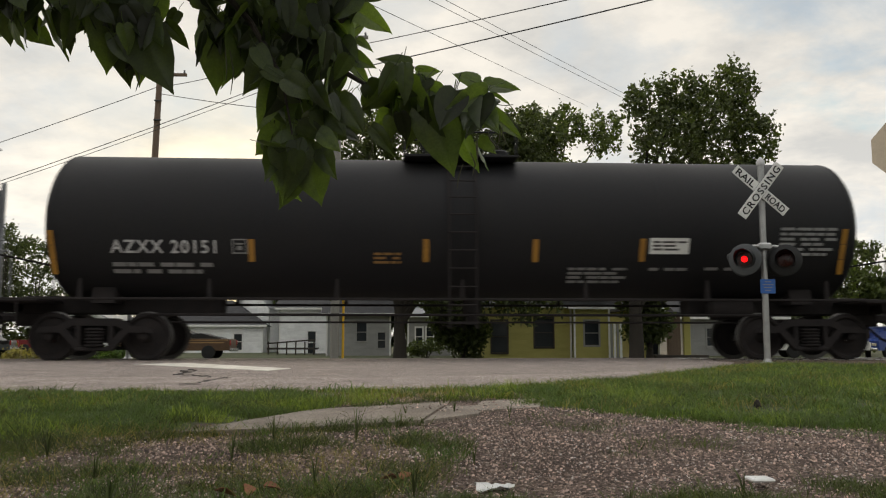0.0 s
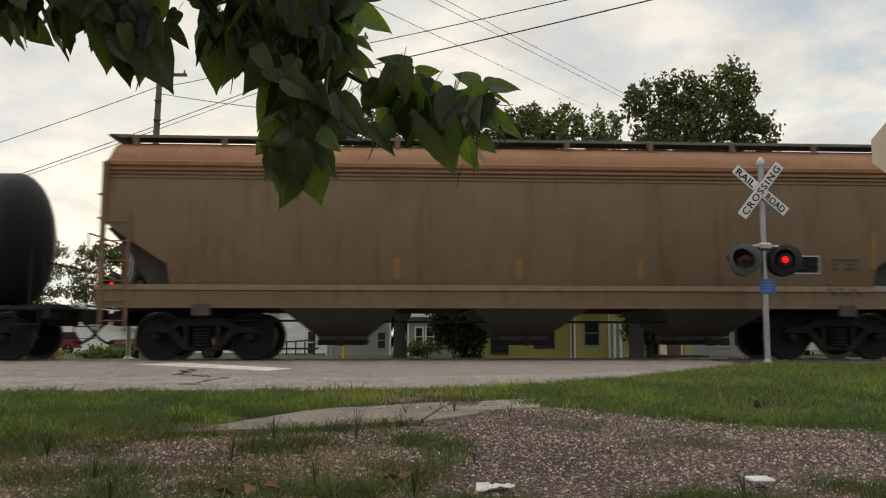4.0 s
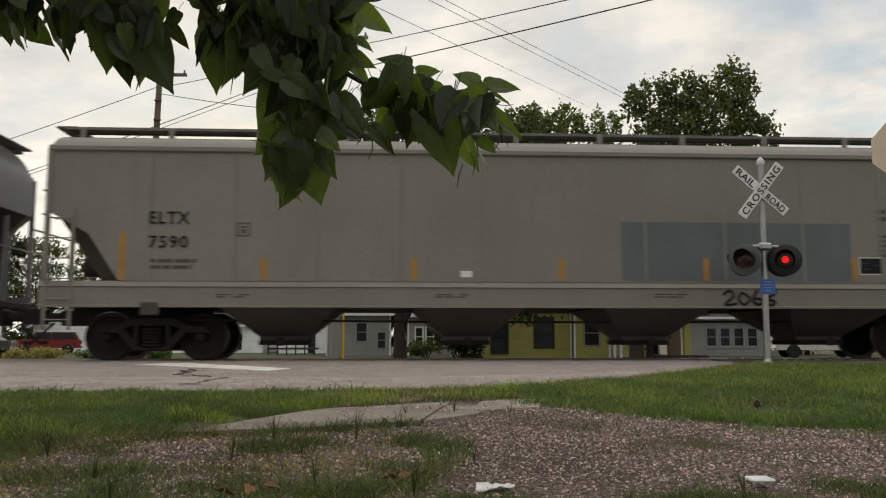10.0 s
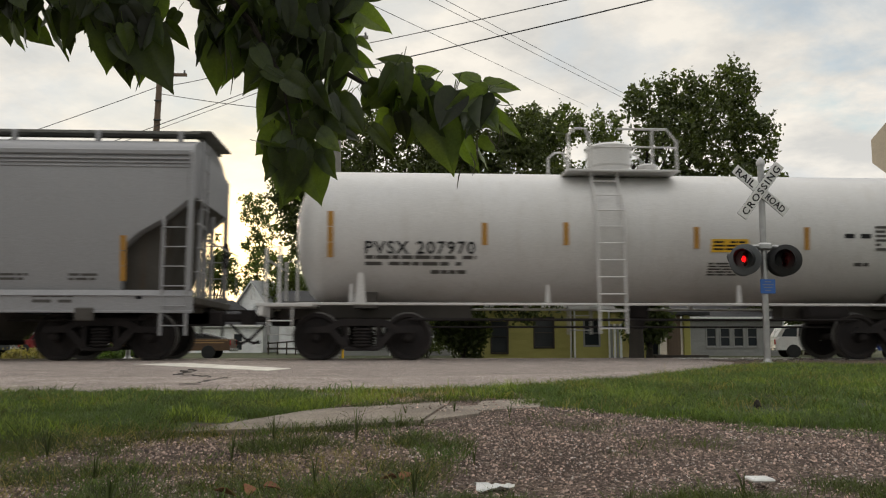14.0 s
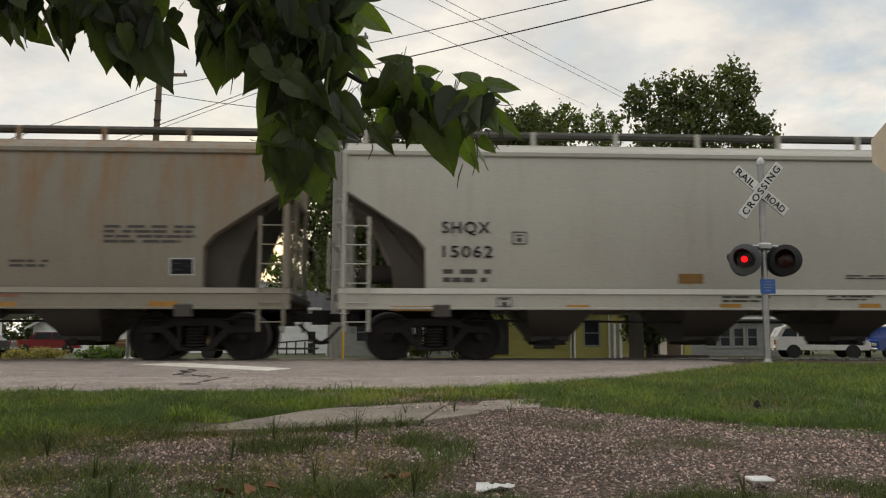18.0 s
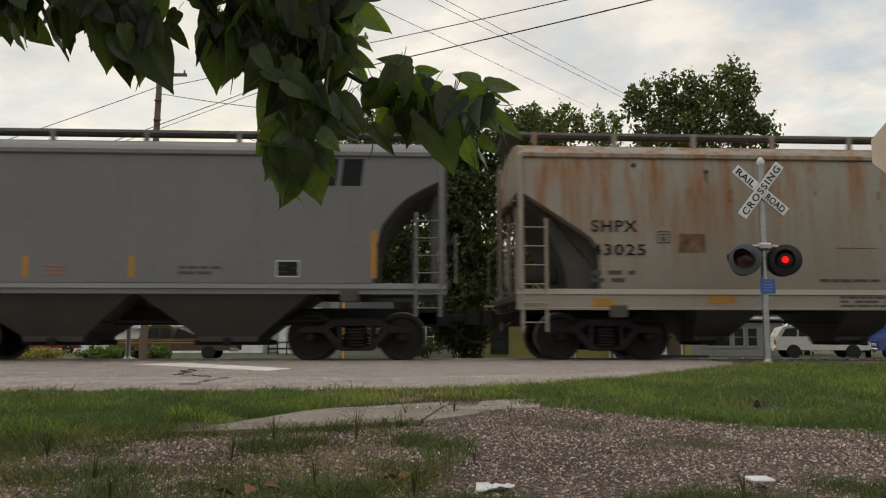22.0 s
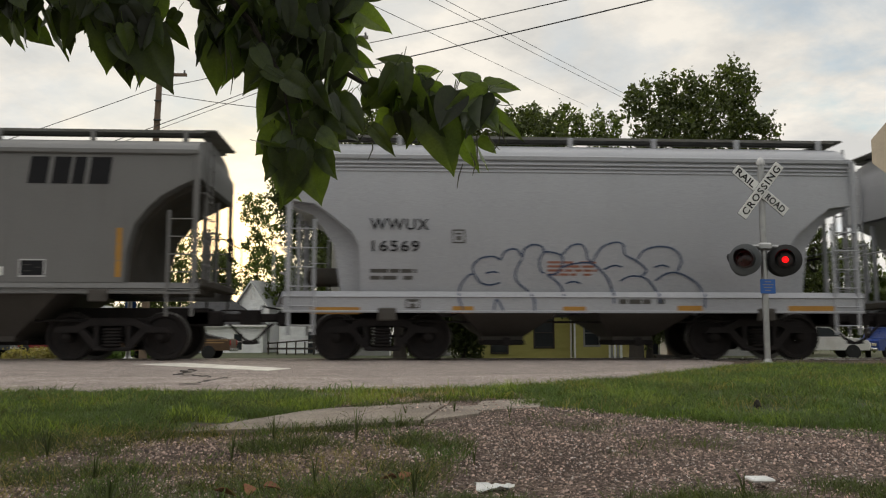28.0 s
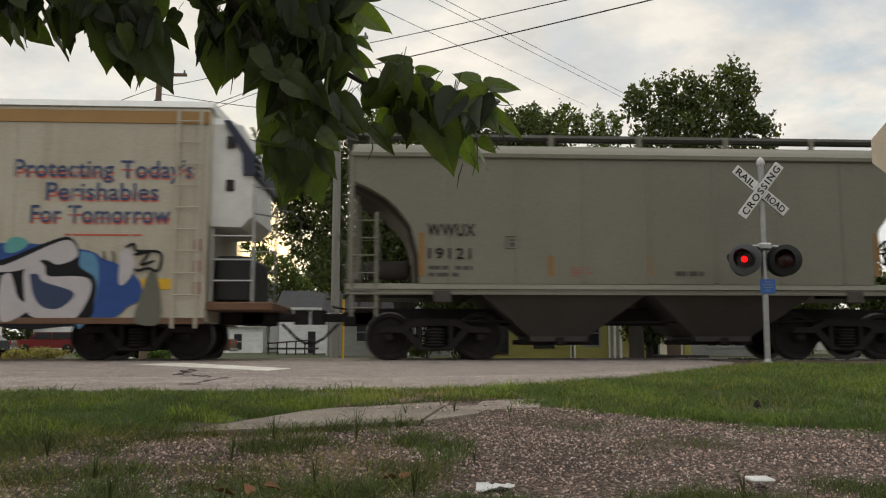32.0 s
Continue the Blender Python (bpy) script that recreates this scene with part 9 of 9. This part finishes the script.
def near_tree():
    t = thing("broadleaf_tree", "broad-leaved tree with large heart-shaped leaves and hanging pods", "tree", m=pose(-3.9, 3.0, -0.03))
    o = Vector((-3.9, 3.0, -0.03))
    part("trunk", Mesh().tube([(0, 0, -0.2), (0.02, 0, 0.3), (0.06, 0.05, 1.4), (0.25, 0.1, 2.5), (0.5, 0.3, 4.0), (0.6, 0.4, 6.0)], [0.30, 0.22, 0.19, 0.17, 0.12, 0.05], 14), M["bark"], t)

    def limb(pts, r0, r1):
        q = [Vector(p) - o for p in pts]
        n = len(q)
        part("limb", Mesh().tube(q, [r0 + (r1 - r0) * i / (n - 1) for i in range(n)], 8), M["bark"], t)
    limb([(-3.7, 3.1, 2.3), (-2.8, 3.6, 2.55), (-1.6, 4.0, 2.45), (-0.6, 4.1, 2.2)], 0.05, 0.012)
    limb([(-3.6, 3.1, 2.5), (-2.4, 3.7, 2.7), (-1.2, 4.1, 2.55), (-0.55, 4.15, 2.1), (-0.28, 4.15, 1.78), (-0.08, 4.15, 1.66), (0.25, 4.15, 1.69), (0.46, 4.12, 1.68)], 0.03, 0.003)
    limb([(-1.2, 4.1, 2.5), (-0.75, 4.05, 2.0), (-0.58, 4.0, 1.7), (-0.53, 4.05, 1.42)], 0.02, 0.004)
    limb([(-2.8, 3.6, 2.55), (-2.1, 4.0, 2.3), (-1.6, 4.1, 2.12), (-1.3, 4.1, 2.02)], 0.03, 0.006)
    limb([(-1.6, 4.0, 2.45), (-1.25, 4.1, 2.22), (-1.06, 4.1, 2.12), (-0.97, 4.1, 2.07)], 0.012, 0.003)
    limb([(0.05, 4.12, 1.68), (0.07, 4.1, 1.76), (0.08, 4.1, 1.80)], 0.004, 0.002)
    limb([(0.38, 4.12, 1.68), (0.43, 4.1, 1.73), (0.47, 4.1, 1.66)], 0.004, 0.002)
    limb([(-3.4, 3.2, 3.2), (-1.5, 2.4, 3.4), (0.5, 2.5, 3.3), (2.0, 3.0, 3.2)], 0.08, 0.02)
    limb([(-3.4, 3.2, 3.6), (-1.8, 4.6, 3.9), (0.4, 5.2, 4.0)], 0.08, 0.02)
    leaf_sprig(t, o, 132, ((-1.95, 2.01, -1.92, 1.84, 0.42), (-1.86, 2.04, -1.84, 1.92, 0.40), (-1.82, 2.08, -1.73, 1.85, 0.36), (-1.70, 2.06, -1.68, 1.85, 0.36), (-1.65, 2.04, -1.65, 1.85, 0.30), (-1.62, 2.10, -1.60, 1.92, 0.30), (-1.52, 2.03, -1.60, 1.87, 0.30), (-2.00, 2.05, -1.99, 1.90, 0.40), (-1.91, 2.05, -1.90, 1.88, 0.40), (-1.47, 2.03, -1.49, 1.75, 0.42), (-1.41, 2.00, -1.44, 1.71, 0.45), (-1.32, 1.97, -1.31, 1.71, 0.42), (-1.29, 1.95, -1.12, 1.62, 0.40), (-1.25, 2.01, -1.17, 1.84, 0.36), (-1.19, 2.01, -1.09, 1.90, 0.28)))
    leaf_sprig(t, o, 130, ((-0.93, 2.01, -0.93, 1.69, 0.45), (-0.83, 1.99, -0.78, 1.71, 0.45), (-0.99, 1.95, -1.02, 1.77, 0.35), (-0.97, 2.10, -1.04, 1.96, 0.30), (-0.65, 1.87, -0.79, 1.64, 0.35), (-0.59, 1.72, -0.71, 1.45, 0.33), (-0.68, 1.78, -0.69, 1.53, 0.30), (-0.58, 1.69, -0.64, 1.45, 0.42), (-0.48, 1.75, -0.57, 1.44, 0.40), (-0.77, 2.08, -0.69, 1.95, 0.20), (-0.88, 2.04, -0.89, 1.78, 0.45), (-0.42, 1.55, -0.30, 1.40, 0.40), (-0.30, 1.61, -0.19, 1.43, 0.42), (-0.37, 1.64, -0.27, 1.41, 0.40)))
    leaf_sprig(t, o, 129, ((-0.61, 1.46, -0.75, 1.34, 0.42), (-0.65, 1.40, -0.72, 1.15, 0.45), (-0.58, 1.41, -0.63, 1.19, 0.40), (-0.53, 1.43, -0.54, 1.12, 0.45), (-0.46, 1.38, -0.40, 1.09, 0.48), (-0.50, 1.28, -0.61, 1.07, 0.35), (-0.40, 1.44, -0.29, 1.32, 0.35), (-0.40, 1.37, -0.31, 1.21, 0.38), (-0.57, 1.49, -0.41, 1.37, 0.40), (-0.50, 1.47, -0.34, 1.40, 0.35), (-0.58, 1.37, -0.58, 1.17, 0.42)))
    leaf_sprig(t, o, 129, ((-0.26, 2.14, -0.04, 2.01, 0.32), (-0.31, 2.15, -0.26, 2.02, 0.40), (-0.34, 2.09, -0.23, 1.91, 0.35), (-0.22, 1.94, -0.14, 1.89, 0.30), (-0.28, 1.89, -0.12, 1.81, 0.32), (-0.26, 1.82, -0.12, 1.75, 0.30), (-0.54, 2.02, -0.39, 1.90, 0.42), (-0.47, 2.08, -0.31, 1.97, 0.30), (-0.60, 2.14, -0.42, 2.05, 0.35), (-0.19, 2.15, -0.05, 2.16, 0.30), (-0.37, 1.94, -0.28, 1.79, 0.40)))
    leaf_sprig(t, o, 149, ((0.06, 1.78, -0.11, 1.81, 0.33), (0.09, 1.79, 0.22, 1.80, 0.33), (0.42, 1.72, 0.28, 1.74, 0.36), (0.44, 1.70, 0.62, 1.67, 0.33), (0.46, 1.64, 0.58, 1.62, 0.25), (0.16, 1.66, 0.29, 1.68, 0.30), (-0.02, 1.70, -0.13, 1.51, 0.45), (0.04, 1.70, 0.12, 1.35, 0.45), (0.10, 1.66, 0.09, 1.39, 0.45), (-0.14, 1.48, -0.01, 1.36, 0.30), (-0.04, 1.54, -0.04, 1.42, 0.45), (0.01, 1.54, 0.04, 1.40, 0.35), (-0.16, 1.70, -0.04, 1.58, 0.42), (-0.19, 1.65, -0.14, 1.51, 0.35), (-0.04, 1.70, 0.10, 1.66, 0.40)))
    leaf_sprig(t, o, 137, ((0.16, 1.59, 0.24, 1.23, 0.42), (0.28, 1.59, 0.25, 1.29, 0.40), (0.30, 1.53, 0.36, 1.26, 0.42), (0.39, 1.68, 0.51, 1.46, 0.40), (0.41, 1.59, 0.55, 1.44, 0.25), (0.48, 1.59, 0.64, 1.44, 0.25), (0.42, 1.44, 0.50, 1.35, 0.35), (0.42, 1.38, 0.48, 1.29, 0.35), (0.19, 1.71, 0.10, 1.54, 0.40), (0.25, 1.65, 0.33, 1.53, 0.40), (0.39, 1.59, 0.28, 1.51, 0.35), (0.19, 1.62, 0.19, 1.38, 0.42), (0.16, 1.68, 0.28, 1.56, 0.40), (0.33, 1.65, 0.45, 1.52, 0.42)))
    # the dense inner foliage: middle, half sizes, how many leaves
    fill = ((-1.79, 2.14, 0.42, 0.13, 64), (-1.38, 2.08, 0.19, 0.14, 36), (-1.36, 1.90, 0.11, 0.10, 14), (-0.87, 2.09, 0.14, 0.14, 32), (-0.85, 1.91, 0.12, 0.08, 14), (-0.48, 2.10, 0.28, 0.17, 60), (-0.54, 1.84, 0.18, 0.18, 38), (-0.33, 1.83, 0.10, 0.14, 14), (-0.50, 1.60, 0.17, 0.13, 18), (-0.30, 1.58, 0.10, 0.08, 8), (-0.54, 1.31, 0.12, 0.12, 14), (0.03, 1.60, 0.14, 0.10, 16), (0.22, 1.56, 0.10, 0.07, 10), (0.36, 1.56, 0.08, 0.07, 8))
    rnd = random.Random(17)
    made, mass = 0, Mesh()
    for cx, cz, rx, rz, n in fill:
        for k in range(n):
            a, r = rnd.uniform(0, 6.28), rnd.uniform(0, 1) ** 0.5
            l = rnd.uniform(0.13, 0.23)
            p = Vector((cx + rx * r * math.cos(a), 4.15 + rnd.uniform(-0.25, 0.3), cz + rz * r * math.sin(a)))
            lean = rnd.gauss(0, 0.65)
            d = Vector((math.sin(lean), rnd.uniform(-0.5, 0.5), -math.cos(lean))).normalized() * l
            w = rnd.choice((0.26, 0.30, 0.33, 0.37))
            me = shared(("leaf", w), lambda: leaf_mesh(int(w * 100), w))
            m = leaf_pose(p - d * 0.5, p + d * 0.5, rnd.gauss(0, 0.8), o)
            made += 1
            if made % 2 == 0:
                part("leaf", me, None, t, m=m)
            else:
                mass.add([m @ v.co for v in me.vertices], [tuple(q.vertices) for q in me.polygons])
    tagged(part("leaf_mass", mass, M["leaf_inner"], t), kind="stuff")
    pods = ((-1.32, 1.77, -1.32, 1.64), (-0.85, 1.85, -0.84, 1.62), (-0.86, 1.84, -0.85, 1.67), (-0.13, 1.40, -0.15, 1.28), (-0.17, 1.48, -0.21, 1.38), (0.33, 1.29, 0.30, 1.16), (0.44, 1.43, 0.50, 1.33), (0.51, 1.44, 0.54, 1.34), (0.51, 1.44, 0.47, 1.32), (-0.51, 1.90, -0.51, 1.63), (-0.39, 1.96, -0.40, 1.55), (-0.35, 2.00, -0.37, 1.70), (0.39, 1.41, 0.39, 1.25), (-0.42, 1.78, -0.43, 1.52), (0.37, 1.35, 0.38, 1.23), (-0.53, 1.69, -0.47, 1.50))
    for x, z, x2, z2 in pods:
        y = 4.0 + rnd.uniform(-0.1, 0.1)
        bow = rnd.uniform(-0.02, 0.02)
        part("pod", Mesh().tube([Vector((x, y, z)) - o, Vector(((x + x2) / 2 + bow, y, (z + z2) / 2)) - o, Vector((x2, y, z2)) - o], [0.0025, 0.0042, 0.0015], 6), M["pod"], t, "long thin hanging seed pod")
    # unseen foliage high above the view, added to shade the ground
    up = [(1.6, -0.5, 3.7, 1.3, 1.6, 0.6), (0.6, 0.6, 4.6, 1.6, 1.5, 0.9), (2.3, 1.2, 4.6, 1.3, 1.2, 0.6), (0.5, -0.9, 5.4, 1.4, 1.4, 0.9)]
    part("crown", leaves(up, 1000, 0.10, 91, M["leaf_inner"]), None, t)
    # more unseen foliage just overhead, added to shade the hanging leaves
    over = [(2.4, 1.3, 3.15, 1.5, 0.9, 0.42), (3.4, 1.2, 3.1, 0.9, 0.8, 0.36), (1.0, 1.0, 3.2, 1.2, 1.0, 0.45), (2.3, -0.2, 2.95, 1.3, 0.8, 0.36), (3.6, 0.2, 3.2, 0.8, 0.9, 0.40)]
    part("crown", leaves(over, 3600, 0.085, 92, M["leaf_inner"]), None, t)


M["pod"] = plain("green_brown_pod", (0.05, 0.05, 0.02), 0.6)
near_tree()


# ---- what moves: the train, its wheels, the flashing lamps ----
def run(t):
    """How far the train has gone after t seconds; it checks for a moment past the eighteenth second."""
    return 9.85 * t + 0.0027 * t * t - 0.33 * min(1.0, max(0.0, (t - 18.4) / 0.1))


def motions():
    for car, centre in CARS:
        walk(car, [(t, pose(centre + run(t), TRACK_Y, 0)) for t in sorted([*range(0, 33), 18.2, 18.3, 18.4, 18.5, 18.6, 18.7])])
    for w, s, centre in SPIN:
        rows, seen = [], False
        for k in range(0, 32 * FPS + 1):
            t = k / FPS
            x = centre + run(t)
            if k in (0, 32 * FPS) or -20.5 < x < 22:
                rows.append((t, pose(s, 0, 0.457, 0, math.degrees(run(min(max(t, first_seen(centre)), last_seen(centre))) / 0.457), 0)))
        walk(w, rows)
    for lamp, place, phase in LAMPS:
        rows, lit = [], phase == 0
        rows.append((0.0, place @ pose(0, 0, 0, 0, 0, 0 if lit else 180)))
        for k in range(54):
            t = 0.25 + 0.5965 * k
            a0, a1 = (0, 180) if lit else (180, 360)
            for f in range(4):
                rows.append((t + (f - 1.5) * 2 / FPS, place @ pose(0, 0, 0, 0, 0, a0 + (a1 - a0) * f / 3)))
            lit = not lit
        rows = [r for r in rows if r[0] < 31.98]
        rows.append((32.0, rows[-1][1]))
        walk(lamp, rows)


def first_seen(centre):
    return max(0.0, (-20.5 - centre) / 9.75)


def last_seen(centre):
    return min(32.0, (22 - centre) / 9.75)


motions()
